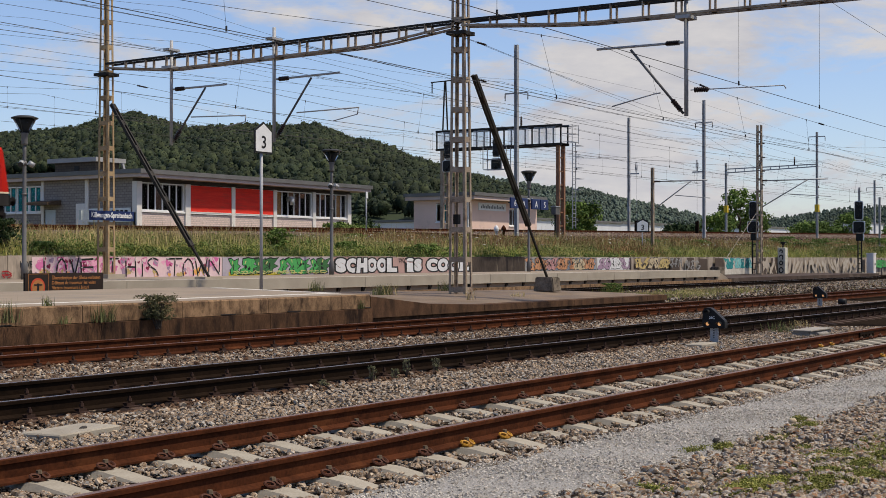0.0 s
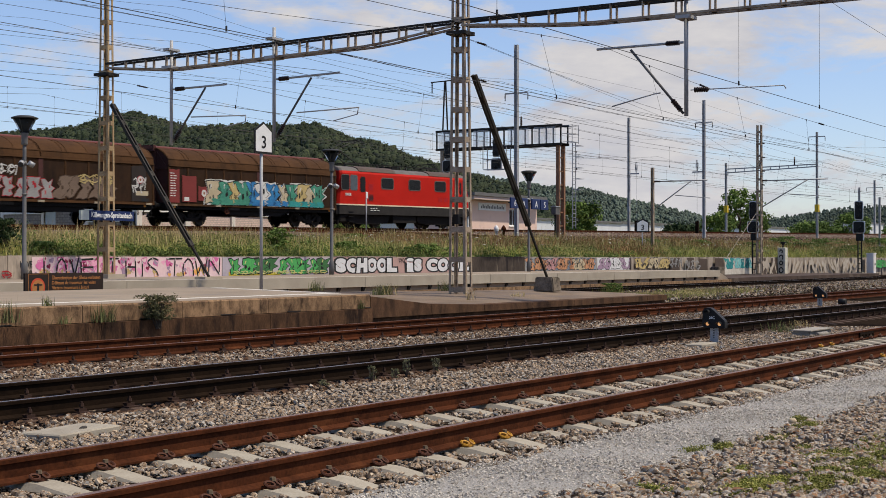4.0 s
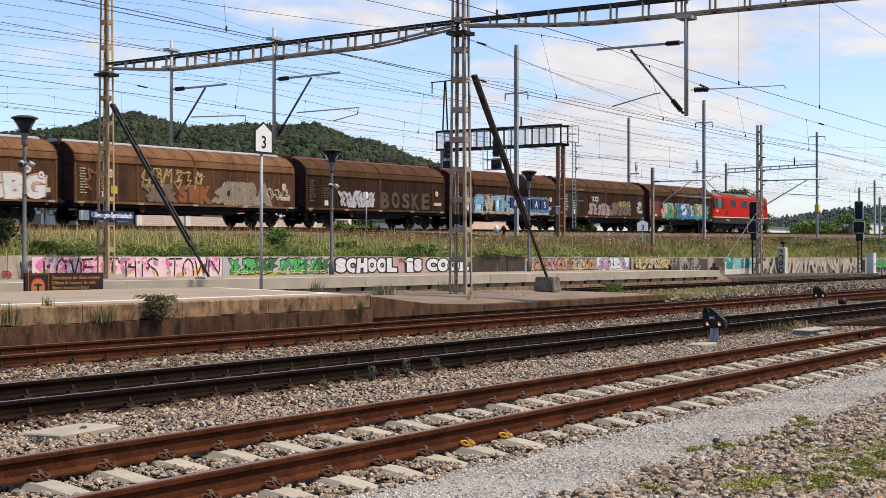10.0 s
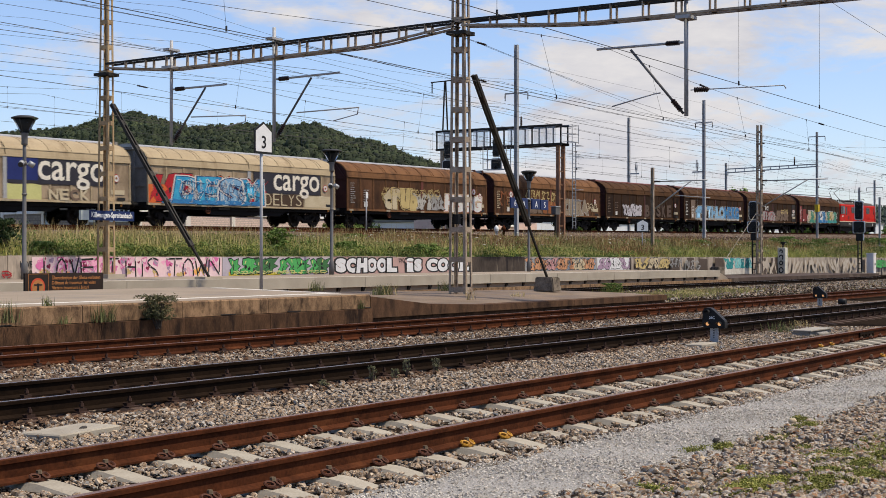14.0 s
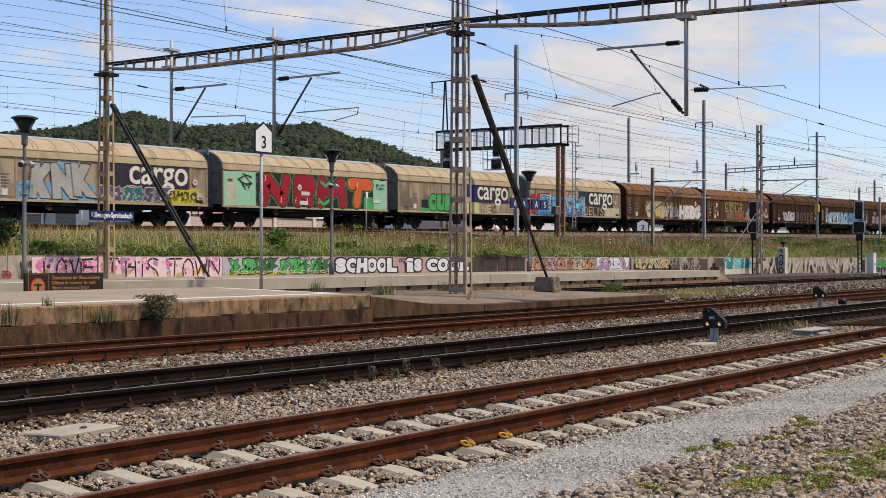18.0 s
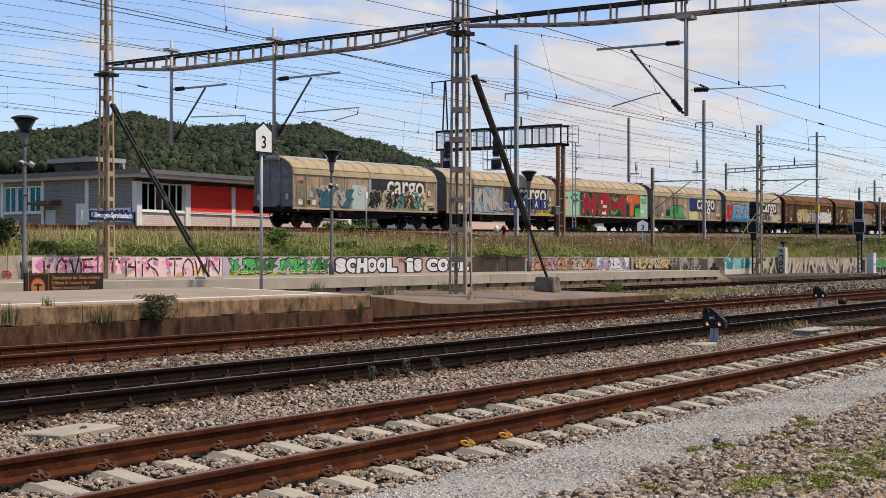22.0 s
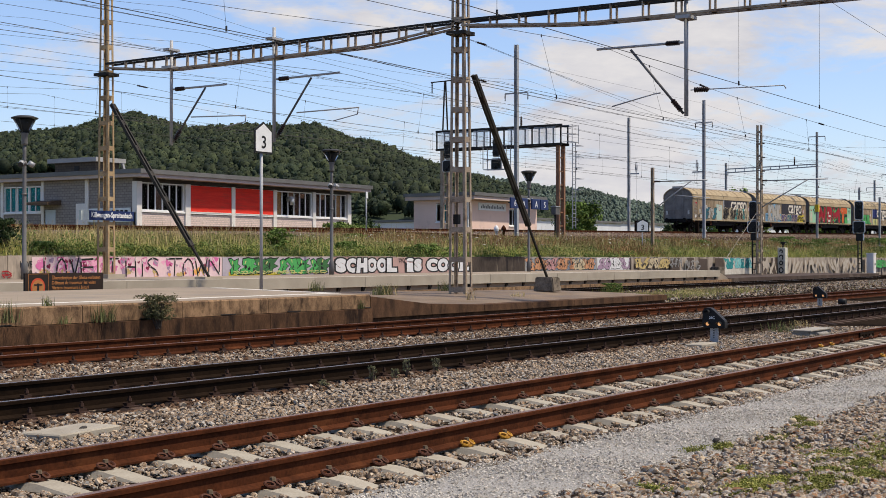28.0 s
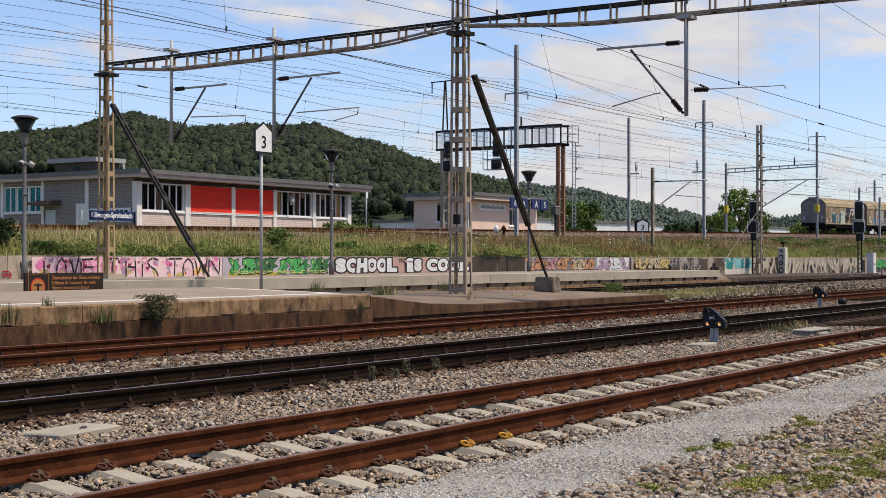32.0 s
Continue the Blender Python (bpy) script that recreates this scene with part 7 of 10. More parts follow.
warning = thing("warning_board", (23.64, 27.1, 0.0), "dark brown board with orange warning text in three languages", "sign")
BROWN_BOARD = mat("dark_brown_board", (0.028, 0.018, 0.013), (0.02, 0.013, 0.01), 0.5, 0, 2, 40, 0.02)
ORANGE = mat("orange_print", (0.42, 0.18, 0.06), (0.34, 0.14, 0.045), 0.6)
part("board", boxes((0, 2.58, -0.03, 0.03, 0.36, 0.95)), BROWN_BOARD, warning)
for x in (0.3, 2.2):
    part("post", boxes((x, x + 0.07, 0.032, 0.1, -0.25, 0.9)), DARK_STEEL, warning)
for i, tx in enumerate(("Überschreiten der Gleise verboten", "Défense de traverser les voies", "Vietato traversare i binari")):
    ob = part("lettering", letters("lettering", tx, 0.125, ORANGE, 0.004, 0.001, (1.62, 1.46, 1.22)[i]), None, warning)
    ob.location = (0.85, -0.034, 0.79 - 0.125 * i)
bm = bmesh.new()
tube(bm, (0.4, -0.031, 0.6), (0.4, -0.036, 0.6), 0.23, None, 24)
part("ring", bm, mat("red_ring", (0.5, 0.07, 0.03), (0.42, 0.06, 0.03), 0.6), warning)
bm = bmesh.new()
tube(bm, (0.4, -0.037, 0.6), (0.4, -0.040, 0.6), 0.185, None, 24)
part("disc", bm, ORANGE, warning)
bm = bmesh.new()
box(bm, 0.37, 0.43, -0.046, -0.0405, 0.44, 0.7)
box(bm, 0.27, 0.53, -0.0475, -0.0465, 0.645, 0.68)
part("pictogram_bar", bm, BLACK, warning)
for a in ((0.1, 0.75, 0.925, 0.935), (0.1, 0.75, 0.375, 0.385)):
    part("frame_line", boxes((a[0], a[1], -0.034, -0.031, a[2], a[3])), ORANGE, warning)
for x in (0.1, 0.74):
    part("frame_line", boxes((x, x + 0.01, -0.034, -0.031, 0.386, 0.924)), ORANGE, warning)


def track_sign(x, y, z0, zs, w, h, label, inner=0.88, turn=0):
    """A white pentagon with a black border and the figure 3 on a post."""
    t = thing("track_sign", (x, y, z0), label, "sign", "pentagon signs", turn)
    bm = bmesh.new()
    tube(bm, (0, 0.07, -0.3), (0, 0.07, zs + h * 0.5 - z0), 0.042, None, 10)
    part("post", bm, STEEL, t)
    b = zs - z0
    def pent(k, d0, d1, m, nm):
        cz = b + h * 0.47
        bm = bmesh.new()
        o = [(-w / 2, b), (w / 2, b), (w / 2, b + h * 0.72), (0, b + h), (-w / 2, b + h * 0.72)]
        o = [(px * k, cz + (pz - cz) * k) for px, pz in o]
        f = [bm.verts.new((px, d0, pz)) for px, pz in o]
        r = [bm.verts.new((px, d1, pz)) for px, pz in o]
        bm.faces.new(f)
        bm.faces.new(r[::-1])
        for i in range(5):
            bm.faces.new((f[i], r[i], r[(i + 1) % 5], f[(i + 1) % 5]))
        part(nm, bm, m, t)
    pent(1.0, -0.01, 0.025, BLACK, "border")
    pent(inner, -0.016, -0.0105, WHITE, "face")
    me = letters("figure", "3", h * 0.55, BLACK, 0.004, 0.006)
    xs = [v.co.x for v in me.vertices]
    ob = part("figure", me, None, t)
    ob.location = (-(max(xs) + min(xs)) / 2, -0.0195, b + h * 0.17)
    return t


track_sign(29.09, 24.1, 0.53, 4.1, 0.74, 0.84, "white pentagon sign with black figure 3 on a steel post")
track_sign(89.5, 40.5, 1.7, 3.12, 0.95, 0.95, "white pentagon sign with black figure 3 on the embankment", 0.8, -52)
post = thing("marker_post", (70.38, 50.2, 2.6), "slim grey post with small white plate", "marker post")
bm = bmesh.new()
tube(bm, (0, 0, 0), (0, 0, 2.8), 0.045, None, 8)
part("post", bm, STEEL, post)
part("plate", boxes((-0.1, 0.1, -0.06, -0.045, 2.4, 2.78)), WHITE, post)


def dwarf_signal(x, y, s, text, label):
    t = thing("dwarf_signal", (x, y, -0.22), label, "shunting signal", "dwarf signals")
    part("post", boxes((-0.04, 0.0, -0.09, 0.09, 0, 0.42)), STEEL, t)
    for k in range(5):
        part("slot", boxes((-0.046, -0.041, -0.012, 0.012, 0.14 + k * 0.05, 0.165 + k * 0.05)), BLACK, t)
    bm = bmesh.new()
    sweep(bm, [(-0.27, 0.36), (0.2, 0.36), (0.24, 0.4), (0.24, 0.74), (0.17, 0.8), (0.05, 0.8), (-0.27, 0.52)], -0.1, 0.06)
    bmesh.ops.bevel(bm, geom=[e for e in bm.edges if abs(e.verts[0].co.x - e.verts[1].co.x) > 0.1], offset=0.015, segments=2, affect="EDGES")
    part("housing", bm, BLACK, t)
    for yy, zz, m in ((-0.15, 0.45, "LIT"), (0.12, 0.45, "LIT"), (0.12, 0.7, "OFF")):
        bm = bmesh.new()
        tube(bm, (-0.112, yy, zz), (-0.101, yy, zz), 0.038, None, 14)
        part("lamp" if m == "LIT" else "dark_lamp", bm, AMBER if m == "LIT" else DARK_STEEL, t)
        bm = bmesh.new()
        n = 8
        arc = [(yy + r * math.cos(math.pi * k / n), zz + r * math.sin(math.pi * k / n)) for r, ks in ((0.059, range(n + 1)), (0.051, range(n, -1, -1))) for k in ks]
        sweep(bm, arc, -0.2, -0.1)
        part("hood", bm, BLACK, t)
    if text:
        me = letters("lettering", text, 0.078, WHITE, 0.003, 0.001)
        me.transform(Matrix.Rotation(radians(-90), 4, "Z"))
        ob = part("lettering", me, None, t)
        ob.location = (-0.1035, 0.09, 0.56)
    t.scale = (s, s, s)
    return t


AMBER = mat("warm_signal_lamp", (0.9, 0.5, 0.25), (0.9, 0.45, 0.2), 0.3, 0, 5, 50, 0, glow=(1.0, 0.5, 0.2, 0.55))
dwarf_signal(23.85, 9.4, 0.82, "26C", "black dwarf signal with two lit lamps on a steel post")
dwarf_signal(43.9, 13.8, 0.82, "", "black dwarf signal with two lit lamps on a steel post")
motor = thing("track_box", (27.3, 8.75, -0.24), "low grey steel trackside box with a sloping lid", "trackside box")
bm = bmesh.new()
box(bm, -0.68, 0.68, -0.18, 0.18, 0, 0.15)
bmesh.ops.bevel(bm, geom=bm.edges[:], offset=0.02, segments=2, affect="EDGES")
BOX_GREY = mat("dusty_grey_enamel", (0.27, 0.245, 0.205), (0.19, 0.17, 0.14), 0.7, 0, 3, 40, 0.05)
part("body", bm, BOX_GREY, motor)
part("lid", boxes((-0.71, 0.71, -0.21, 0.21, 0.153, 0.172)), mat("dusty_lid", (0.33, 0.30, 0.25), (0.24, 0.21, 0.175), 0.75, 0, 3, 40, 0.05), motor)
bm = bmesh.new()
tube(bm, (-0.5, -0.26, 0.08), (0.1, -0.26, 0.08), 0.05, None, 10)
part("cable_gland", bm, BOX_GREY, motor)
for x, y, w, d, a in ((8.5, 9.15, 0.8, 0.42, 8), (22.85, 9.25, 0.8, 0.3, 3)):
    bm = bmesh.new()
    box(bm, -w / 2, w / 2, -d / 2, d / 2, 0, 0.09)
    bmesh.ops.bevel(bm, geom=bm.edges[:], offset=0.012, segments=1, affect="EDGES")
    ob = tagged(part("concrete_slab", bm, CONCRETE), "flat concrete cover slab lying in the ballast", "concrete slab")
    ob.matrix_basis = pose(x, y, -0.232, 0, 0, a)
bm = bmesh.new()
tube(bm, (0, -0.12, 0.12), (0, 0.12, 0.12), 0.1, None, 10)
bar(bm, (0, 0, -0.05), (0, 0, 0.1), 0.05)
ob = tagged(part("loose_valve", bm, BLACK), "small black round fitting on a stalk", "track fitting")
ob.matrix_basis = pose(45.6, 13.6, -0.2)
# end of a rail with an insulated joint
joint = thing("rail_joint", (26.2, 6.645, 0), "bolted rail joint with fish plates", "rail joint")
for dy in (-0.7525, 0.7525):
    part("fish_plate", boxes((-0.45, 0.45, dy - 0.045, dy - 0.014, -0.14, -0.04)), RUST_DARK, joint)
    for k in range(4):
        bm = bmesh.new()
        tube(bm, (-0.33 + k * 0.22, dy - 0.07, -0.09), (-0.33 + k * 0.22, dy - 0.045, -0.09), 0.02, None, 6)
        part("bolt", bm, RUST_DARK, joint)

# ---------------------------------------------------------------- the train
LENGTHS = (15.3, 15.83, 15.81, 15.95, 17.73, 17.46, 16.84, 16.81, 16.63, 16.61, 16.36)
TRAIN = []
WHEELS = []
# running gear: the shade below the train is put into these near-black tones
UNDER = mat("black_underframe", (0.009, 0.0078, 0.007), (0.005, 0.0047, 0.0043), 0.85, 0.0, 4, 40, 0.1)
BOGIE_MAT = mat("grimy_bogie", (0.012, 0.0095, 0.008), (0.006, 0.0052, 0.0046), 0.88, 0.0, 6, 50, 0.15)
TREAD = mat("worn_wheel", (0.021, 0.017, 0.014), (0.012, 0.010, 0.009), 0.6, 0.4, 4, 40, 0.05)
END_GREY = mat("slate_grey_end", (0.26, 0.245, 0.225), (0.13, 0.122, 0.112), 0.7, 0.05, 2, 30, 0.08)
END_RED = mat("dark_red_end", (0.085, 0.03, 0.024), (0.045, 0.02, 0.017), 0.7, 0.05, 2, 30, 0.08)
RIDGE_SILVER = mat("pale_ridge_sheet", (0.42, 0.41, 0.4), (0.3, 0.29, 0.28), 0.5, 0.3, 2, 30, 0.05)
RIDGE_RED = mat("red_brown_ridge", (0.15, 0.045, 0.03), (0.1, 0.03, 0.022), 0.6, 0.05, 2, 30, 0.05)
def wagon_mat(name, a, b, stain, at, spot=0.0):
    return mat(name, a, b, 0.85, 0.0, 0.9, 14, 0.06, spot, 0.12, stain, at, 0.8, None, True, (1, 1, 0.35))


BODY = {
    "dark": wagon_mat("wagon_dark_brown", (0.078, 0.036, 0.0135), (0.046, 0.021, 0.0085), (0.022, 0.0120, 0.0066), 0.6),
    "tan": wagon_mat("wagon_faded_brown", (0.175, 0.084, 0.036), (0.112, 0.052, 0.023), (0.040, 0.020, 0.0115), 0.6),
    "beige": wagon_mat("wagon_beige", (0.385, 0.302, 0.188), (0.30, 0.23, 0.14), (0.19, 0.132, 0.074), 0.62),
}
# panels toned below posts and roof: grime, plus recess shade put into the colour
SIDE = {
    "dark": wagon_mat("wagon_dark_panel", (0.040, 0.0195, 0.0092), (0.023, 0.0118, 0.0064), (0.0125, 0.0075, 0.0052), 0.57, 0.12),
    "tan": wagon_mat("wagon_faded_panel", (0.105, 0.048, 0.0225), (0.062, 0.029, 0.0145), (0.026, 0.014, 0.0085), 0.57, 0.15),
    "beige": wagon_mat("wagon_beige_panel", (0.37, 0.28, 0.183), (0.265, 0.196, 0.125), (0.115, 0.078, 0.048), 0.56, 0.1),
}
PAINT = {}


def paint(name, a, b=None, scale=1.4):
    if name not in PAINT:
        PAINT[name] = mat("spray_" + name, a, b or tuple(c * 0.75 for c in a), 0.7, 0, scale, 12, 0.02)
    return PAINT[name]


P_WHITE = paint("white", (0.62, 0.6, 0.55))
P_BLACK = paint("black", (0.02, 0.02, 0.02))
P_TEAL = paint("teal", (0.04, 0.30, 0.27), (0.02, 0.16, 0.17))
P_BLUE = paint("blue", (0.04, 0.22, 0.42), (0.02, 0.09, 0.24))
P_CYAN = paint("cyan", (0.05, 0.36, 0.50), (0.02, 0.15, 0.36))
P_SKY = paint("sky", (0.24, 0.42, 0.55), (0.1, 0.22, 0.36))
P_RED = paint("red", (0.42, 0.02, 0.025), (0.28, 0.012, 0.02))
P_ORANGE = paint("orange", (0.6, 0.13, 0.03), (0.45, 0.07, 0.02))
P_GREEN = paint("green", (0.08, 0.36, 0.10), (0.04, 0.22, 0.06))
P_MINT = paint("mint", (0.30, 0.52, 0.33), (0.24, 0.42, 0.27))
P_YELLOW = paint("yellow", (0.52, 0.42, 0.03), (0.4, 0.3, 0.03))
P_CREAM = paint("cream", (0.5, 0.42, 0.28), (0.4, 0.32, 0.2))
P_GREY = paint("grey", (0.30, 0.29, 0.27), (0.2, 0.19, 0.18))
P_PINK = paint("pink", (0.5, 0.28, 0.28), (0.38, 0.2, 0.2))
P_PURPLE = paint("purple", (0.10, 0.07, 0.15), (0.05, 0.04, 0.1))
P_GHOST = paint("ghost", (0.17, 0.12, 0.085), (0.13, 0.085, 0.06))
P_RUST = paint("rust", (0.26, 0.09, 0.03), (0.17, 0.055, 0.02))
P_BOARD = paint("board_red", (0.20, 0.035, 0.03), (0.15, 0.028, 0.024))
P_VIOLET = paint("violet", (0.34, 0.24, 0.32), (0.25, 0.17, 0.24))
P_SALMON = paint("salmon", (0.52, 0.27, 0.14), (0.42, 0.2, 0.1))
P_SAND = paint("sand", (0.5, 0.38, 0.16), (0.4, 0.3, 0.12))


def ribbon(bm, pts, w, y):
    """A band of paint of width w through points (x, z), at depth y; each piece a hair before the last."""
    k = [0]
    def lift():
        k[0] += 1
        return y - 4e-5 * k[0]
    for p, q in zip(pts, pts[1:]):
        d = Vector((q[0] - p[0], q[1] - p[1]))
        if d.length < 1e-5:
            continue
        n = Vector((-d.y, d.x)).normalized() * (w / 2)
        yy = lift()
        bm.faces.new([bm.verts.new(c) for c in ((p[0] - n.x, yy, p[1] - n.y), (q[0] - n.x, yy, q[1] - n.y), (q[0] + n.x, yy, q[1] + n.y), (p[0] + n.x, yy, p[1] + n.y))])
    for p in pts:
        yy = lift()
        bm.faces.new([bm.verts.new((p[0] + w / 2 * math.cos(a), yy, p[1] + w / 2 * math.sin(a))) for a in [i * math.pi / 4 for i in range(8)]])


def curve_through(ctrl, n=5):
    out = []
    c = [ctrl[0]] + list(ctrl) + [ctrl[-1]]
    for i in range(1, len(c) - 2):
        for k in range(n):
            t = k / n
            out.append(tuple(0.5 * (2 * c[i][j] + (c[i + 1][j] - c[i - 1][j]) * t + (2 * c[i - 1][j] - 5 * c[i][j] + 4 * c[i + 1][j] - c[i + 2][j]) * t * t + (3 * c[i][j] - c[i - 1][j] - 3 * c[i + 1][j] + c[i + 2][j]) * t ** 3) for j in (0, 1)))
    out.append(tuple(ctrl[-1]))
    return out


def wild_stroke(rnd, cx, cz, w, h, lean):
    """An angular or curling stroke that fills a cell: no letter."""
    k = rnd.randrange(3)
    if k == 0:
        a = [(-0.45, 0.4), (0.1, 0.48), (-0.1, 0.0), (0.45, -0.1), (0.0, -0.48)]
    elif k == 1:
        a = [(-0.4, -0.45), (-0.3, 0.45), (0.15, 0.1), (0.3, 0.48), (0.5, -0.35)]
    else:
        a = [(0.42, 0.3), (-0.1, 0.5), (-0.45, 0.05), (0.0, -0.25), (0.45, 0.0), (0.1, -0.5)]
    m = rnd.choice((-1, 1))
    return [(cx + w * (m * p + rnd.uniform(-0.16, 0.16)) + lean * h * q, cz + h * (q * 0.96 + rnd.uniform(-0.1, 0.1))) for p, q in a]


def graffiti(parent, x0, x1, z0, z1, n, fills, outline, seed, y=-1.497, halo=None, thick=0.3, hilite=None):
    """A row of interlocking sprayed shapes: glow, outline, fill and lights."""
    if thick >= 0.2:
        return shards(parent, x0, x1, z0, z1, max(2, int(n * 1.25)), fills, outline, seed, y, 0.035, 2 if outline else 0, hilite)
    rnd = random.Random(seed)
    cw, H = (x1 - x0) / n, z1 - z0
    w = thick * min(cw, H) * 0.72
    lean = rnd.uniform(-0.12, 0.2)
    layers = {}
    for i in range(n):
        fill = fills[(i * len(fills)) // n]
        for j in range(2 if n > 1 else 3):
            cx = x0 + cw * (i + 0.5 + rnd.uniform(-0.12, 0.12))
            cz = (z0 + z1) / 2
            pts = wild_stroke(rnd, cx, cz, cw * 0.92 - w, (H - w * 1.5), lean)
            pts = [(p, min(z1 - w * 0.5, max(z0 + w * 0.5, q))) for p, q in pts]
            if rnd.random() < 0.45:
                pts = curve_through(pts, 4)
            ww = w * rnd.uniform(0.75, 1.2)
            for nm, k, m, dy in (("halo", 2.1, halo, 0.0), ("outline", 1.5, outline, -0.005 - 0.004 * j), ("fill", 1.0, fill, -0.008 - 0.004 * j)):
                if m:
                    bm = layers.setdefault((nm, m.name), (bmesh.new(), m))[0]
                    ribbon(bm, pts, ww * k, y + dy - 0.0009 * (i % 2))
            if hilite and rnd.random() < 0.7:
                q = rnd.randrange(0, len(pts) - 1)
                bm = layers.setdefault(("hilite", hilite.name), (bmesh.new(), hilite))[0]
                ribbon(bm, [(p[0] - w * 0.2, p[1] + w * 0.22) for p in pts[q:q + 2]], w * 0.15, y - 0.0175)
    for (nm, _), (bm, m) in layers.items():
        tagged(part("graffiti_" + nm, bm, m, parent, "sprayed paint lines"), kind="stuff")


def shards(parent, x0, x1, z0, z1, n, fills, outline, seed, y=-1.497, edge=0.05, slits=2, hilite=None, lean=0.32):
    """Interlocking angular masses of sprayed paint that fill a band: outline, fill, slits and lights."""
    rnd = random.Random(seed)
    cw, H = (x1 - x0) / n, z1 - z0
    def face(nm, m, pts, yy):
        bm = bmesh.new()
        bm.faces.new([bm.verts.new((p, yy, min(z1 + 0.03, max(z0 - 0.01, q)))) for p, q in pts])
        part("graffiti_" + nm, bm, m, parent)
    for i in range(n):
        m = fills[(i * len(fills)) // n]
        c = x0 + cw * (i + 0.5 + rnd.uniform(-0.18, 0.18))
        k = rnd.uniform(-lean, lean) * H
        hw = cw * rnd.uniform(0.36, 0.66)
        lo, hi = z0 + H * rnd.uniform(0.0, 0.08), z1 - H * rnd.uniform(0.0, 0.1)
        # walk round: along the foot, up one side with a barb, along the top, down with a notch
        foot = [(c - hw - k, lo), (c - hw * 0.2 - k, lo + H * rnd.uniform(0, 0.16)), (c + hw * 0.3 - k, lo - H * 0.01), (c + hw - k, lo + H * rnd.uniform(0, 0.1))]
        right = [(c + hw * rnd.uniform(0.55, 0.8), z0 + H * 0.36), (c + hw * rnd.uniform(1.1, 1.45), z0 + H * 0.5), (c + hw * 0.7, z0 + H * 0.62)]
        top = [(c + hw * rnd.uniform(0.8, 1.2) + k, hi), (c + hw * 0.25 + k, hi - H * rnd.uniform(0, 0.2)), (c - hw * 0.3 + k, hi), (c - hw + k, hi - H * rnd.uniform(0, 0.14))]
        left = [(c - hw * rnd.uniform(0.6, 0.9), z0 + H * 0.6), (c - hw * rnd.uniform(0.3, 0.6), z0 + H * 0.47), (c - hw * rnd.uniform(0.8, 1.05), z0 + H * 0.34)]
        pts = foot + right + top + left
        cz = (z0 + z1) / 2
        yy = y - 0.0042 * (i % 3)
        if outline:
            kx, kz = 1 + edge / hw, 1 + 2 * edge / H
            face("outline", outline, [(c + (p - c) * kx, cz + (q - cz) * kz) for p, q in pts], yy)
        face("fill", m, pts, yy - 0.0012)
        for j in range(slits):
            sx, sz, sw, sh = c + hw * rnd.uniform(-0.5, 0.4), z0 + H * rnd.uniform(0.12, 0.6), hw * rnd.uniform(0.16, 0.34), H * rnd.uniform(0.12, 0.3)
            face("slit", outline or fills[0], [(sx, sz), (sx + sw, sz + sh * 0.3), (sx + sw * 0.7, sz + sh), (sx - sw * 0.2, sz + sh * 0.8)], yy - 0.0024)
        if hilite:
            sx, sz = c - hw * rnd.uniform(0.1, 0.7), z0 + H * rnd.uniform(0.55, 0.72)
            face("light", hilite, [(sx, sz), (sx + hw * 0.12, sz), (sx + hw * 0.22 + k * 0.3, sz + H * 0.18), (sx + hw * 0.08 + k * 0.3, sz + H * 0.2)], yy - 0.0036)


def piece(parent, text, x0, x1, z0, z1, fills, outline, seed, y=-1.4975, edge=0.05, fat=0.075, hilite=None, lean=0.12, overlap=0.12, rim=None):
    """Sprayed block letters, swollen until they touch: rim, outline, fill and lights."""
    rnd = random.Random(seed)
    n = len(text)
    cw = (x1 - x0) / n
    for i, ch in enumerate(text):
        fill = fills[(i * len(fills)) // n]
        base = letters("graffiti_fill", ch, 1.0, fill, 0.0, fat)
        vs = [v.co for v in base.vertices]
        bx0, bx1, bz0, bz1 = min(v.x for v in vs), max(v.x for v in vs), min(v.z for v in vs), max(v.z for v in vs)
        w, h = cw * (1 + overlap), (z1 - z0) * rnd.uniform(0.9, 1.0)
        cx, cz = x0 + cw * (i + 0.5), z0 + (z1 - z0 - h) * rnd.random() + h / 2
        sx, sz, k, tap = w / (bx1 - bx0), h / (bz1 - bz0), rnd.uniform(-lean, lean), rnd.uniform(-0.16, 0.16)
        tilt = rnd.uniform(-0.05, 0.05)
        yy = y - 0.0075 * (i % 3)
        def put(me, nm, dy):
            for v in me.vertices:
                px, pz = (v.co.x - (bx0 + bx1) / 2) * sx, (v.co.z - (bz0 + bz1) / 2) * sz
                px, pz = px * (1 + tap * pz / h) + k * pz, pz + tilt * px
                v.co = (cx + px, yy + dy, min(z1 + 0.04, max(z0 - 0.03, cz + pz)))
            part("graffiti_" + nm, me, None, parent)
        if rim:
            put(letters("graffiti_rim", ch, 1.0, rim, 0.0, fat + (edge + 0.055) / min(sx, sz)), "rim", 0.0012)
        if outline:
            put(letters("graffiti_outline", ch, 1.0, outline, 0.0, fat + edge / min(sx, sz)), "outline", 0.0)
        put(base, "fill", -0.002)
        if hilite:
            for _ in range(2):
                bm = bmesh.new()
                hx, hz = cx + cw * rnd.uniform(-0.36, 0.05), cz + h * rnd.uniform(0.05, 0.36)
                ribbon(bm, [(hx, hz), (hx + cw * 0.05, hz + h * 0.07)], 0.045, yy - 0.004)
                part("graffiti_light", bm, hilite, parent)


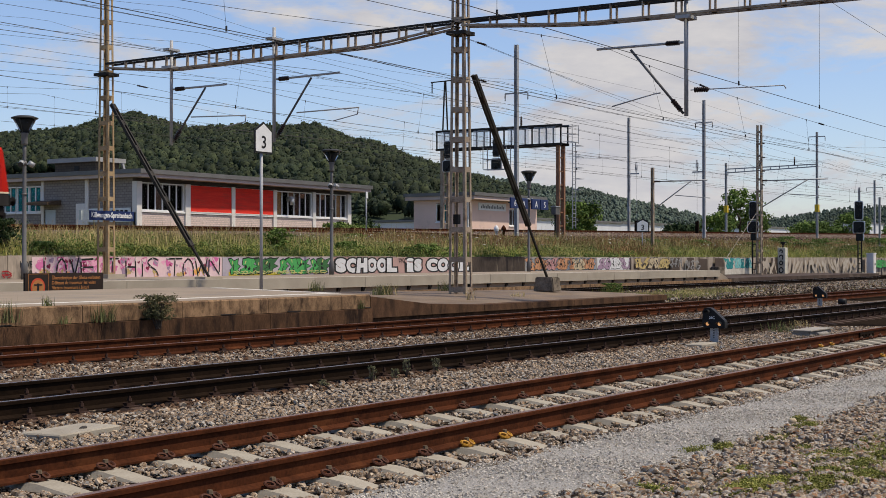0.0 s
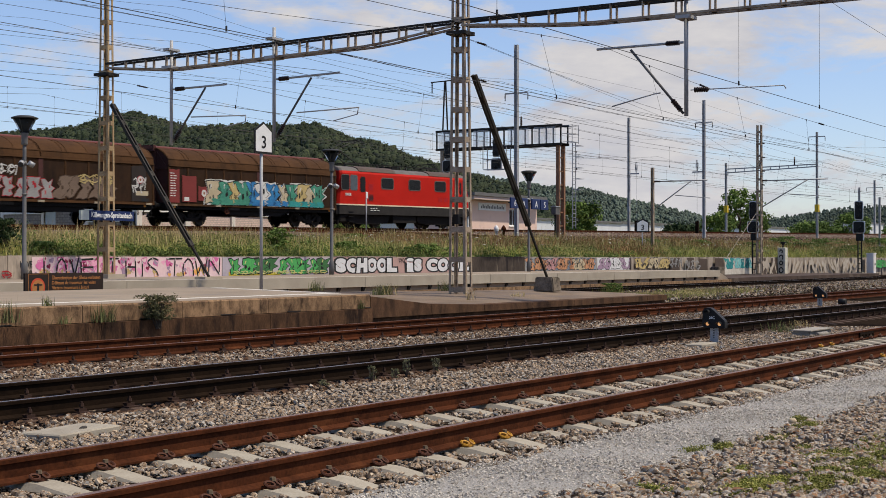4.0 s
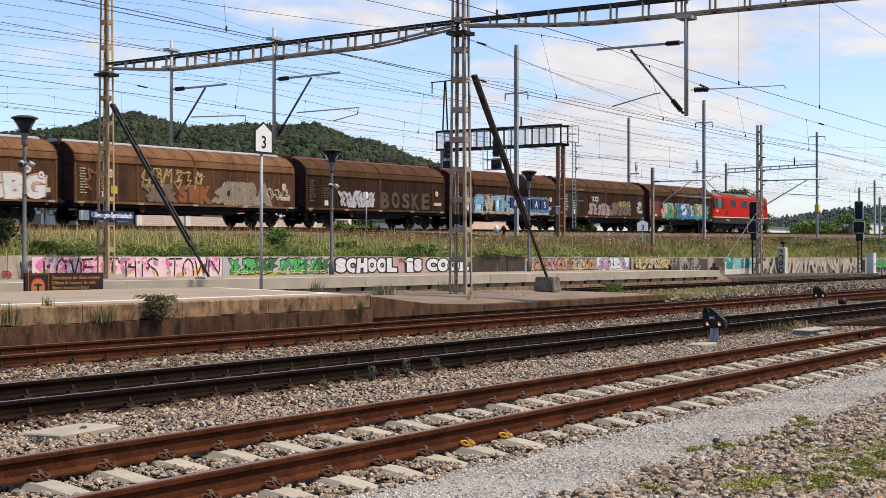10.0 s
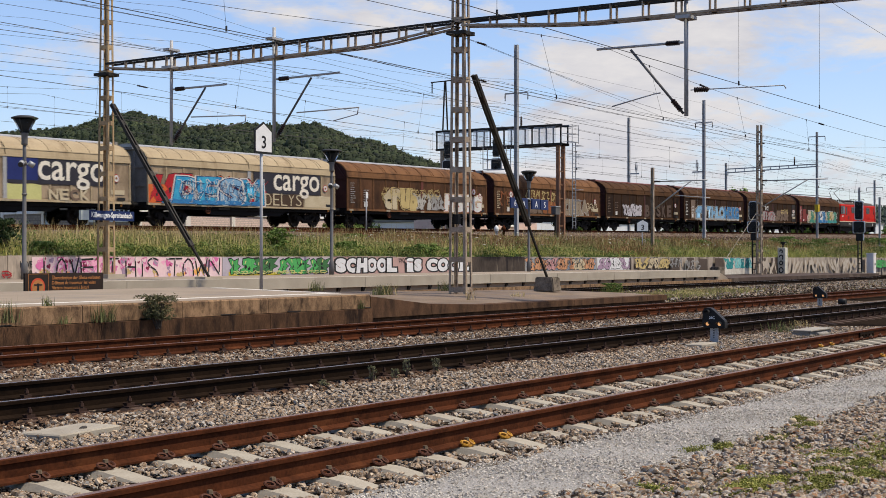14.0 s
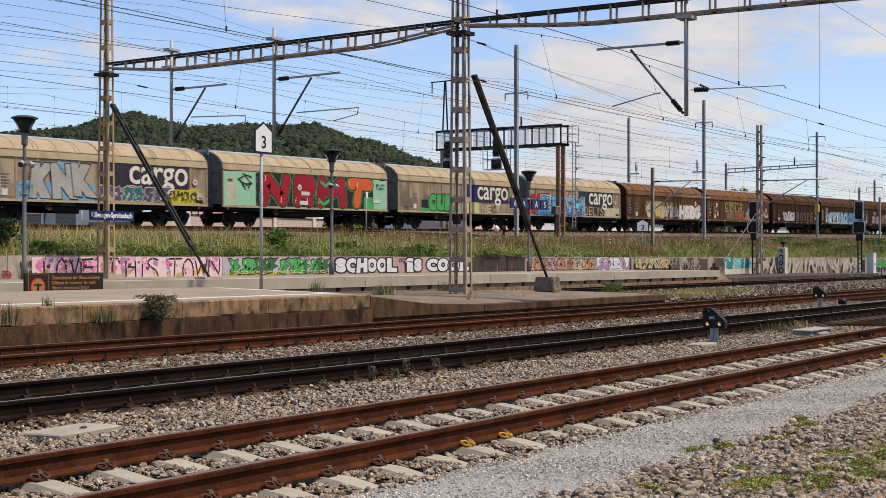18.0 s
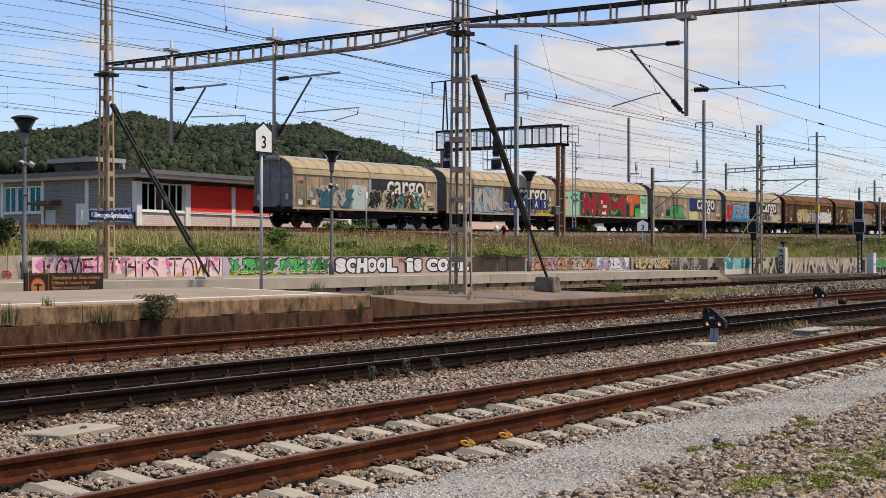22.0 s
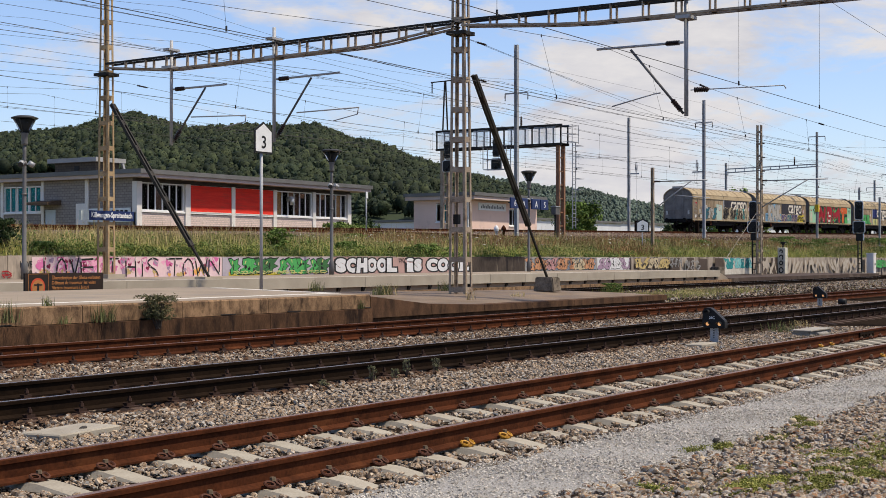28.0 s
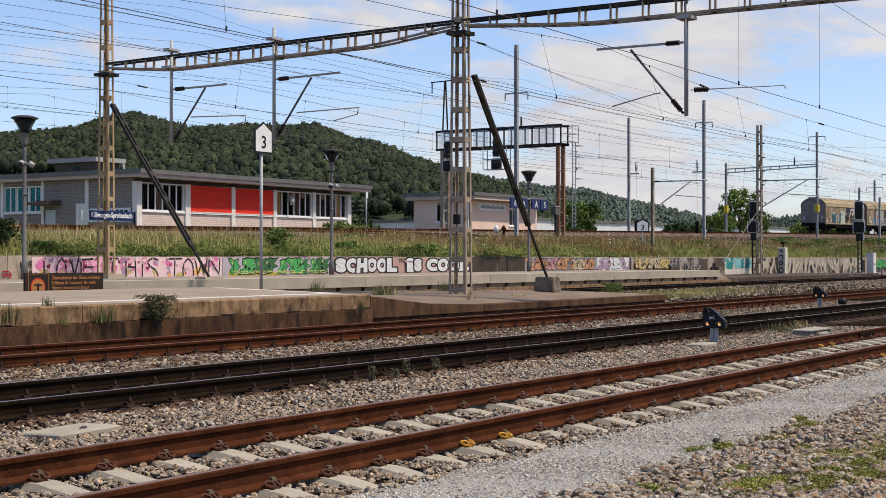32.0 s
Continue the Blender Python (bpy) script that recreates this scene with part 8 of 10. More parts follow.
def patch(parent, x0, x1, z0, z1, material, y=-1.492, name="painted_patch", label=""):
    """A field of paint with an uneven edge."""
    rnd = random.Random(int(x0 * 100 + z1 * 7))
    pts = []
    nx = max(3, int((x1 - x0) / 0.5))
    for i in range(nx + 1):
        pts.append((x0 + (x1 - x0) * i / nx, z1 + rnd.uniform(-0.06, 0.03)))
    for i in range(nx, -1, -1):
        pts.append((x0 + (x1 - x0) * i / nx, z0))
    bm = bmesh.new()
    bm.faces.new([bm.verts.new((a, y, b)) for a, b in pts])
    ob = part(name, bm, material, parent, label)
    return ob


def shell(y0=-1.45, up=3.2, steps=9, out=0.0):
    """The outer outline of one side, from the sill over the folded shoulder to the ridge."""
    pts = [(y0 - out, 1.10), (y0 - out, 3.06), (y0 - 0.035 - out, 3.13), (y0 - 0.03 - out, 3.2), (y0 * 0.985 - out, 3.46)]
    for i in range(1, steps + 1):
        a = radians(17 + 60 * i / steps)
        pts.append(((y0 - out) * math.cos(a) * 1.01, up + (0.92 + out) * math.sin(a)))
    return pts


def wheelset_mesh(r, half=0.75):
    bm = bmesh.new()
    for s in (-1, 1):
        o = [(0.08, s * (half - 0.08)), (r * 0.6, s * (half - 0.055)), (r - 0.06, s * (half - 0.07)), (r + 0.028, s * (half - 0.07)), (r + 0.02, s * (half - 0.04)), (r, s * (half - 0.03)), (r - 0.01, s * (half + 0.065)), (r - 0.07, s * (half + 0.065)), (r * 0.58, s * (half + 0.02)), (0.1, s * (half + 0.06)), (0.09, s * (half + 0.1))]
        lathe(bm, o, 20, (0, 0, 0), "y")
    tube(bm, (0, -half, 0), (0, half, 0), 0.08, None, 8)
    for k in range(3):
        a = k * 2 * math.pi / 3
        box(bm, *(v for v in (-0.04 + r * 0.4 * math.cos(a), 0.04 + r * 0.4 * math.cos(a), -half - 0.09, -half - 0.05, -0.04 + r * 0.4 * math.sin(a), 0.04 + r * 0.4 * math.sin(a))))
    return mesh_of("wheelset", bm, TREAD)


WHEEL_S, WHEEL_L = wheelset_mesh(0.46), wheelset_mesh(0.63)


def wheelset(parent, x, r):
    ob = new("wheelset", WHEEL_S if r < 0.5 else WHEEL_L)
    ob.parent = parent
    ob.matrix_parent_inverse = Matrix.Translation((x, 0, r))
    WHEELS.append((ob, r))
    return ob


def bogie(parent, xc, wb, r):
    bm = bmesh.new()
    for s in (-1, 1):
        y = s * 1.0
        h = wb / 2
        sweep_pts = [(-h - 0.32, r + 0.06), (-h - 0.22, r + 0.22), (-h + 0.25, r + 0.2), (-0.35, r - 0.02), (0.35, r - 0.02), (h - 0.25, r + 0.2), (h + 0.22, r + 0.22), (h + 0.32, r + 0.06), (h + 0.2, r - 0.02), (h - 0.3, r - 0.0), (0.4, r - 0.22), (-0.4, r - 0.22), (-h + 0.3, r - 0.0), (-h - 0.2, r - 0.02)]
        a = [bm.verts.new((xc + px, y - 0.07, pz)) for px, pz in sweep_pts]
        b = [bm.verts.new((xc + px, y + 0.07, pz)) for px, pz in sweep_pts]
        n = len(a)
        for i in range(n):
            bm.faces.new((a[i], a[(i + 1) % n], b[(i + 1) % n], b[i]))
        bm.faces.new(a[::-1])
        bm.faces.new(b)
        for dx in (-h, h):
            box(bm, xc + dx - 0.15, xc + dx + 0.15, y - 0.13 * 1, y + 0.13, r - 0.13, r + 0.14)
        for dx in (-0.22, 0.0, 0.22):
            tube(bm, (xc + dx, y, r - 0.2), (xc + dx, y, r + 0.24), 0.075, None, 8)
    box(bm, xc - 0.22, xc + 0.22, -1.05, 1.05, r, r + 0.3)
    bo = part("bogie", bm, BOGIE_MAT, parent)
    for dx in (-wb / 2, wb / 2):
        wheelset(bo, xc + dx, r)
    return bo


def buffers(parent, x, d, z=1.05):
    for y in (-0.875, 0.875):
        bm = bmesh.new()
        lathe(bm, [(0.13, 0), (0.13, d * 0.3), (0.085, d * 0.31), (0.085, d * 0.52), (0.21, d * 0.55), (0.22, d * 0.6)] if d > 0 else [(0.22, d * 0.6), (0.21, d * 0.55), (0.085, d * 0.52), (0.085, d * 0.31), (0.13, d * 0.3), (0.13, 0)], 12, (x, y, z), "x")
        part("buffer", bm, UNDER, parent)
    bm = bmesh.new()
    bar(bm, (x, 0, z - 0.03), (x + d * 0.45, 0, z - 0.1), 0.08)
    bar(bm, (x + d * 0.3, 0, z - 0.1), (x + d * 0.32, 0, z - 0.5), 0.05)
    part("coupling", bm, UNDER, parent)


POST_MESH = {}
P_TAB = mat("worn_cream_tab", (0.36, 0.30, 0.21), (0.2, 0.16, 0.11), 0.8, 0, 6, 40, 0.05)
WHEEL_RUST = mat("rusty_handwheel", (0.16, 0.05, 0.022), (0.1, 0.034, 0.017), 0.8)
UNDER_GREY = mat("dusty_underframe", (0.05, 0.044, 0.038), (0.03, 0.026, 0.023), 0.8)
LAMPGLOW = mat("orange_reflector", (0.75, 0.33, 0.05), (0.6, 0.25, 0.04), 0.4)


def dot_mark(w, x, z, r=0.17):
    bm = bmesh.new()
    tube(bm, (x, -1.492, z), (x, -1.512, z), r, None, 18)
    d = part("round_mark", bm, P_RED, w)
    bm = bmesh.new()
    tube(bm, (x, -1.5125, z), (x, -1.514, z), r * 0.86, None, 16)
    part("mark_field", bm, P_WHITE, d)
    bm = bmesh.new()
    tube(bm, (x, -1.5145, z), (x, -1.5155, z), r * 0.34, None, 10)
    part("mark_centre", bm, P_RUST, d)


def bars(w, x0, z0, cols, rows, bw, bh, gx, gz, material):
    rnd = random.Random(int(x0 * 31 + z0 * 57))
    bm = bmesh.new()
    for i in range(rows):
        x = x0
        for j in range(cols):
            l = bw * rnd.uniform(0.4, 1.1)
            box(bm, x, x + l, -1.4955, -1.492, z0 - i * gz, z0 - i * gz + bh)
            x += l + gx
    tagged(part("small_print", bm, material, w), "rows of small lettering", kind="stuff")


FRONT_GAP = {"dark": 0.45, "tan": 0.45, "beige": 0.59}


def wagon(L, style, end_mat, ridge_mat, label, panel_step=1.36):
    """A bogie wagon with two sliding walls a side that curve up into the roof."""
    w = thing("sliding_wall_wagon", (0, 0, 0), label, "freight wagon", "wagons of the train")
    a, b = 0.59, L - FRONT_GAP[style]
    mid = (a + b) / 2
    body = BODY[style]
    for k, (x0, x1) in enumerate(((a, mid - 0.02), (mid + 0.02, b))):
        for s in (1, -1):
            bm = bmesh.new()
            pts = [(y * s, z) for y, z in shell()]
            inner = [((y + 0.05 * (1 if z < 3.2 else 0.8)) * s, z - (0 if z < 3.2 else 0.05)) for y, z in shell()]
            outline = pts + inner[::-1]
            sweep(bm, outline, x0 + 0.01, x1 - 0.01)
            part("sliding_wall", bm, body, w)
    # posts on the flat side and ribs over the curve
    key = style
    if key not in POST_MESH:
        bm = bmesh.new()
        sweep(bm, [(-1.488, 1.14), (-1.45, 1.14), (-1.45, 3.06), (-1.488, 3.02)], -0.045, 0.045)
        pm = mesh_of("side_post", bm, body)
        bm = bmesh.new()
        arc = shell()[4:]
        sweep(bm, [(y * 1.012, z + 0.014) for y, z in arc] + [(y * 0.99, z - 0.015) for y, z in arc][::-1], -0.02, 0.02)
        POST_MESH[key] = (pm, mesh_of("roof_rib", bm, body))
    pm, rm = POST_MESH[key]
    n = max(4, round((mid - a) / panel_step))
    for k in range(2):
        x0, x1 = (a, mid) if k == 0 else (mid, b)
        for i in range(n + 1):
            x = x0 + 0.06 + (x1 - x0 - 0.12) * i / n
            place("side_post", pm, w, x, 0)
            if 0 < i < n and i % 2:
                place("roof_rib", rm, w, x - 0.13, 0)
                place("roof_rib", rm, w, x + 0.13, 0)
            else:
                place("roof_rib", rm, w, x, 0)
        for i in range(n):
            p0 = x0 + 0.06 + (x1 - x0 - 0.12) * i / n + 0.07
            p1 = x0 + 0.06 + (x1 - x0 - 0.12) * (i + 1) / n - 0.07
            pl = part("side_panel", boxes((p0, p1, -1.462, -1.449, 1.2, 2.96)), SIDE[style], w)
    bm = bmesh.new()
    sweep(bm, [(-1.515, 3.08), (-1.44, 3.08), (-1.44, 3.16), (-1.5, 3.17)], a + 0.02, b - 0.02)
    part("drip_rail", bm, body, w)
    bm = bmesh.new()
    sweep(bm, [(-1.455, 3.435), (-1.4, 3.435), (-1.4, 3.475), (-1.445, 3.475)], a + 0.02, b - 0.02)
    part("fold_rail", bm, body, w)
    for i in range(5):
        x = a + 0.4 + (b - a - 0.8) * i / 4
        part("sill_tab", boxes((x - 0.2, x + 0.2, -1.515, -1.502, 1.03, 1.13)), P_TAB, w)
    bm = bmesh.new()
    ring = [Vector((a + 4.6 + 0.17 * math.cos(k * math.pi / 6), -1.37, 0.83 + 0.17 * math.sin(k * math.pi / 6))) for k in range(12)]
    closed_loop(bm, ring, 0.02)
    bar(bm, ring[0], ring[6], 0.03)
    bar(bm, ring[3], ring[9], 0.03)
    part("brake_wheel", bm, WHEEL_RUST, w)
    part("data_board", boxes((mid - 2.4, mid - 1.5, -1.385, -1.365, 0.88, 1.02)), UNDER_GREY, w)
    strip = RIDGE_SILVER if style == "beige" else RIDGE_RED if style == "tan" else END_RED
    part("joint_strip", boxes((mid - 0.14, mid + 0.14, -1.4905, -1.4885, 1.16, 3.06)), strip, w)
    bm = bmesh.new()
    sweep(bm, [(-1.5, 1.04), (-1.4, 1.04), (-1.4, 1.15), (-1.49, 1.15)], a, b)
    part("door_sill", bm, body, w)
    bm = bmesh.new()
    sweep(bm, [(-0.46, 4.03), (0.46, 4.03), (0.44, 4.12), (0.2, 4.2), (-0.2, 4.2), (-0.44, 4.12)], a - 0.1, b + 0.1)
    part("roof_ridge", bm, ridge_mat, w)
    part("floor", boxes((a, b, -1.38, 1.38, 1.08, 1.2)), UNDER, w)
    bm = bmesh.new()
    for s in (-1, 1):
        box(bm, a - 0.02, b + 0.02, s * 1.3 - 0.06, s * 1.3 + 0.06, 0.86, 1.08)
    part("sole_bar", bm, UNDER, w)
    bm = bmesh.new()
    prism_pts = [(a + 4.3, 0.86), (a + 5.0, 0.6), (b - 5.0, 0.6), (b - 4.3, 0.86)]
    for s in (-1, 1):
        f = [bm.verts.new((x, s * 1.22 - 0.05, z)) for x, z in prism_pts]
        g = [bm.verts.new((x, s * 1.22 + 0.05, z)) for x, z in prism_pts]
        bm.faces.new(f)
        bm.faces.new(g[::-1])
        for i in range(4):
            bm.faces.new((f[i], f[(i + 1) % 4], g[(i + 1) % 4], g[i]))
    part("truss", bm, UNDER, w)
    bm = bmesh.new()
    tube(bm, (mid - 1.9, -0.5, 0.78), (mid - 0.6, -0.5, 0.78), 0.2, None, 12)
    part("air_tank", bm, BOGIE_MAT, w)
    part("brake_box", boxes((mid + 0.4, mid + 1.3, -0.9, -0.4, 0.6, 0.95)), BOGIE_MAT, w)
    # end walls with their posts and beams
    for x, d in ((a, -1), (b, 1)):
        bm = bmesh.new()
        pts = shell(-1.4)
        outline = pts + [(-y, z) for y, z in pts][::-1]
        x0 = x + (0.12 if d < 0 else -0.17)
        sweep(bm, outline[::-1], x0, x0 + 0.05)
        e = part("end_wall", bm, end_mat, w)
        xo = x0 - 0.06 if d < 0 else x0 + 0.05
        for y in (-0.42, 0.42):
            part("end_post", boxes((xo, xo + 0.06, y - 0.06, y + 0.06, 1.0, 4.0)), end_mat, e)
        for z in (2.0, 2.95):
            part("end_beam", boxes((xo + 0.0, xo + 0.06, -1.4, -0.482, z, z + 0.1), (xo, xo + 0.06, -0.358, 0.358, z, z + 0.1), (xo, xo + 0.06, 0.482, 1.4, z, z + 0.1)), end_mat, e)
        for s in (-1, 1):
            bm = bmesh.new()
            bar(bm, (xo + 0.03, s * 0.5, 3.95), (xo + 0.03, s * 1.2, 3.1), 0.05, 0.05)
            part("end_brace", bm, end_mat, e)
        part("head_stock", boxes((x - 0.06, x + 0.06, -1.3, 1.3, 0.86, 1.17)), UNDER, w)
        buffers(w, x + d * 0.03, d * 0.93)
        part("step", boxes((x - d * 0.15 - 0.2, x - d * 0.15 + 0.2, -1.42, -1.2, 0.42, 0.46), (x - d * 0.15 - 0.02, x - d * 0.15 + 0.02, -1.4, -1.36, 0.46, 0.9)), UNDER, w)
    for x in (a - 0.08, b - 0.12):
        part("ridge_cap", boxes((x, x + 0.2, -0.5, 0.5, 3.9, 4.215)), end_mat, w)
    for x in (a + 2.15, b - 2.15):
        bogie(w, x, 1.8, 0.46)
    for x in (a + 0.55, b - 0.55):
        part("reflector", boxes((x - 0.06, x + 0.06, -1.375, -1.36, 0.92, 1.03)), LAMPGLOW, w)
    return w


# --- locomotive
LOCO_RED = mat("bright_red_loco_paint", (0.50, 0.0145, 0.0062), (0.40, 0.011, 0.005), 0.6, 0, 0.8, 30, 0.01, 0, 0.12, (0.33, 0.011, 0.006), 0.66, 1.2)
LOCO_GREY = mat("loco_grey_skirt", (0.036, 0.033, 0.030), (0.023, 0.021, 0.019), 0.75, 0, 2, 30, 0.05, 0, 0.1)
LOCO_ROOF = mat("loco_grey_roof", (0.1584, 0.1386, 0.1221), (0.0990, 0.0858, 0.0759), 0.6, 0.1, 1.5, 30, 0.05)
ROOF_BROWN = mat("brown_roof_cover", (0.11, 0.075, 0.06), (0.075, 0.052, 0.042), 0.7, 0.05, 2, 30, 0.05)
CREAM = mat("cream_stripe", (0.7, 0.6, 0.42), (0.6, 0.5, 0.34), 0.5)
DARK_GLASS = mat("dark_cab_glass", (0.010, 0.011, 0.012), (0.007, 0.008, 0.009), 0.22, 0, 5, 50, 0, 0, 0.12)
CAB_GLASS = mat("blue_grey_cab_glass", (0.05, 0.065, 0.08), (0.03, 0.04, 0.05), 0.1, 0, 5, 50, 0, 0, 0.6)
L0, LL = -0.2, 14.75


def loco_shell(bm, outline, x0, x1, slant_from=2.25, slant=0.30, cuts=(0.0, 0.10, 0.45), widths=(0.86, 0.97, 1.0)):
    """An outline of (y, z) with rounded, raked ends."""
    stations = [(x0 + c, w, -1) for c, w in zip(cuts, widths)] + [(x1 - c, w, 1) for c, w in zip(cuts[::-1], widths[::-1])]
    rings = []
    for x, w, s in stations:
        ring = []
        for y, z in outline:
            k = max(0.0, z - slant_from) * slant
            near = 1.0 if (abs(x - x0) < 0.3 or abs(x - x1) < 0.3) else 0.5
            ring.append(bm.verts.new((x - s * k * near, y * w, z)))
        rings.append(ring)
    n = len(outline)
    for r0, r1 in zip(rings, rings[1:]):
        for i in range(n):
            bm.faces.new((r0[i], r0[(i + 1) % n], r1[(i + 1) % n], r1[i]))
    bm.faces.new(rings[0][::-1])
    bm.faces.new(rings[-1])


loco = thing("locomotive", (0, 0, 0), "bright red electric locomotive with grey skirt and raised pantograph", "locomotive")
bm = bmesh.new()
loco_shell(bm, [(-1.47, 1.45), (1.47, 1.45), (1.47, 3.33), (1.4, 3.47), (-1.4, 3.47), (-1.47, 3.33)], L0, LL)
part("body", bm, LOCO_RED, loco)
bm = bmesh.new()
loco_shell(bm, [(-1.48, 1.37), (1.48, 1.37), (1.48, 1.448), (-1.48, 1.448)], L0 - 0.005, LL + 0.005)
part("stripe", bm, CREAM, loco)
bm = bmesh.new()
loco_shell(bm, [(-1.46, 0.82), (1.46, 0.82), (1.46, 1.368), (-1.46, 1.368)], L0, LL)
part("skirt", bm, LOCO_GREY, loco)
bm = bmesh.new()
loco_shell(bm, [(-1.4, 3.472), (1.4, 3.472), (1.26, 3.63), (0.9, 3.77), (0, 3.82), (-0.9, 3.77), (-1.26, 3.63)], L0 + 0.02, LL - 0.02)
part("roof", bm, LOCO_ROOF, loco)
for x0, x1 in ((1.9, 5.85), (9.75, 13.2)):
    bm = bmesh.new()
    sweep(bm, [(-1.43, 3.48), (1.43, 3.48), (1.3, 3.68), (0.92, 3.82), (-0.92, 3.82), (-1.3, 3.68)], x0, x1)
    part("roof_cover", bm, ROOF_BROWN, loco)
for x0, x1, z0, z1, g in ((4.16, 5.55, 2.44, 3.17, 1), (7.22, 8.62, 2.44, 3.17, 1), (10.28, 11.68, 2.44, 3.17, 1)):
    bm = bmesh.new()
    box(bm, x0, x1, -1.492, -1.468, z0, z1)
    bmesh.ops.bevel(bm, geom=[e for e in bm.edges if abs(e.verts[0].co.y - e.verts[1].co.y) > 0.01], offset=0.09, segments=3, affect="EDGES")
    fr = part("window_frame", bm, LOCO_ROOF, loco)
    bm = bmesh.new()
    box(bm, x0 + 0.05, x1 - 0.05, -1.498, -1.4925, z0 + 0.05, z1 - 0.05)
    bmesh.ops.bevel(bm, geom=[e for e in bm.edges if abs(e.verts[0].co.y - e.verts[1].co.y) > 0.003], offset=0.07, segments=3, affect="EDGES")
    part("pane", bm, CAB_GLASS if g == 0 else DARK_GLASS, fr)
for x0, x1, z0, z1, m in ((0.02, 0.86, 2.28, 3.24, DARK_GLASS), (0.92, 1.68, 2.28, 3.24, CAB_GLASS), (1.95, 2.5, 2.2, 3.16, DARK_GLASS), (13.4, 13.62, 2.34, 3.2, DARK_GLASS)):
    bm = bmesh.new()
    box(bm, x0, x1, -1.482, -1.466, z0, z1)
    bmesh.ops.bevel(bm, geom=[e for e in bm.edges if abs(e.verts[0].co.y - e.verts[1].co.y) > 0.01], offset=0.07, segments=2, affect="EDGES")
    cw = part("cab_window", bm, LOCO_ROOF if x0 < 1.5 else BLACK, loco)
    bm = bmesh.new()
    box(bm, x0 + 0.04, x1 - 0.04, -1.4865, -1.4825, z0 + 0.04, z1 - 0.04)
    bmesh.ops.bevel(bm, geom=[e for e in bm.edges if abs(e.verts[0].co.y - e.verts[1].co.y) > 0.003], offset=0.05, segments=2, affect="EDGES")
    part("pane", bm, m, cw)
for z0, z1, m in ((2.3, 2.75, P_RED), (1.62, 2.12, BLACK)):
    g = part("grille", boxes((2.78, 3.36, -1.476, -1.471, z0, z1)), LOCO_RED, loco)
    for k in range(6):
        zz = z0 + 0.04 + (z1 - z0 - 0.06) * k / 6
        part("slat", boxes((2.82, 3.32, -1.484, -1.4765, zz, zz + 0.045)), m, g)
for x in (10.7, 11.4):
    g = part("grille", boxes((x, x + 0.55, -1.476, -1.471, 1.75, 2.1)), LOCO_RED, loco)
    for k in range(4):
        part("slat", boxes((x + 0.04, x + 0.51, -1.484, -1.4765, 1.79 + k * 0.08, 1.83 + k * 0.08)), P_RED, g)
for xc in (3.05, 10.95):
    bm = bmesh.new()
    prism_pts = [(xc - 2.4, 0.6), (xc - 2.2, 0.36), (xc - 0.9, 0.24), (xc + 0.9, 0.24), (xc + 2.2, 0.36), (xc + 2.4, 0.6), (xc + 2.4, 0.815), (xc - 2.4, 0.815)]
    f = [bm.verts.new((x, -1.2, z)) for x, z in prism_pts]
    g = [bm.verts.new((x, -1.1, z)) for x, z in prism_pts]
    bm.faces.new(f)
    bm.faces.new(g[::-1])
    for i in range(8):
        bm.faces.new((f[i], f[(i + 1) % 8], g[(i + 1) % 8], g[i]))
    part("bogie_skirt", bm, BOGIE_MAT, loco)
for x in (13.72, 14.1):
    bm = bmesh.new()
    tube(bm, (x, -1.53, 1.5), (x, -1.53, 2.75), 0.018, None, 6)
    part("handrail", bm, P_RED, loco)
for s, x in ((-1, L0), (1, LL)):
    for y0, y1 in ((-1.1, -0.06), (0.06, 1.1)):
        bm = bmesh.new()
        q = [bm.verts.new((x + s * (0.012 - (z - 2.25) * 0.30), y, z)) for y, z in ((y0, 2.33), (y1, 2.33), (y1, 3.1), (y0, 3.1))]
        r = [bm.verts.new((v.co.x + s * 0.02, v.co.y, v.co.z)) for v in q]
        bm.faces.new(q)
        bm.faces.new(r[::-1])
        for i in range(4):
            bm.faces.new((q[i], q[(i + 1) % 4], r[(i + 1) % 4], r[i]))
        part("windscreen", bm, CAB_GLASS, loco)
    for y, z in ((-0.95, 1.62), (0.95, 1.62), (0, 3.2)):
        bm = bmesh.new()
        xx = x - s * max(0, (z - 2.25)) * 0.3
        tube(bm, (xx - s * 0.02, y, z), (xx + s * 0.06, y, z), 0.1, None, 12)
        part("headlamp", bm, SILVER, loco)
    buffers(loco, x + s * 0.02, s * 0.95)
    part("head_beam", boxes((x - 0.09, x + 0.09, -1.3, 1.3, 0.8, 1.3)), UNDER, loco)
    part("rail_guard", boxes((x - 0.08 - s * 0.2, x + 0.08 - s * 0.2, -1.25, 1.25, 0.2, 0.5)), UNDER, loco)
    for k in range(3):
        part("step", boxes((x - s * 1.2 - 0.25, x - s * 1.2 + 0.25, -1.5, -1.32, 0.36 + 0.3 * k, 0.39 + 0.3 * k)), UNDER, loco)
for x0, x1 in ((L0 + 0.22, L0 + 0.9), (LL - 0.9, LL - 0.22)):
    bm = bmesh.new()
    prism(bm, [(x0, -1.34), (x1, -1.34), (x1, 1.34), (x0, 1.34)], 0.3, 0.818)
    bmesh.ops.bevel(bm, geom=bm.edges[:], offset=0.08, segments=1, affect="EDGES")
    part("end_apron", bm, BOGIE_MAT, loco)
part("tank", boxes((5.7, 8.3, -1.3, 1.3, 0.34, 0.815)), BOGIE_MAT, loco)
for x in (3.05, 10.95):
    bogie(loco, x, 2.8, 0.63)
bars(loco, 0.4, 1.95, 5, 1, 0.12, 0.16, 0.05, 0.2, P_WHITE)
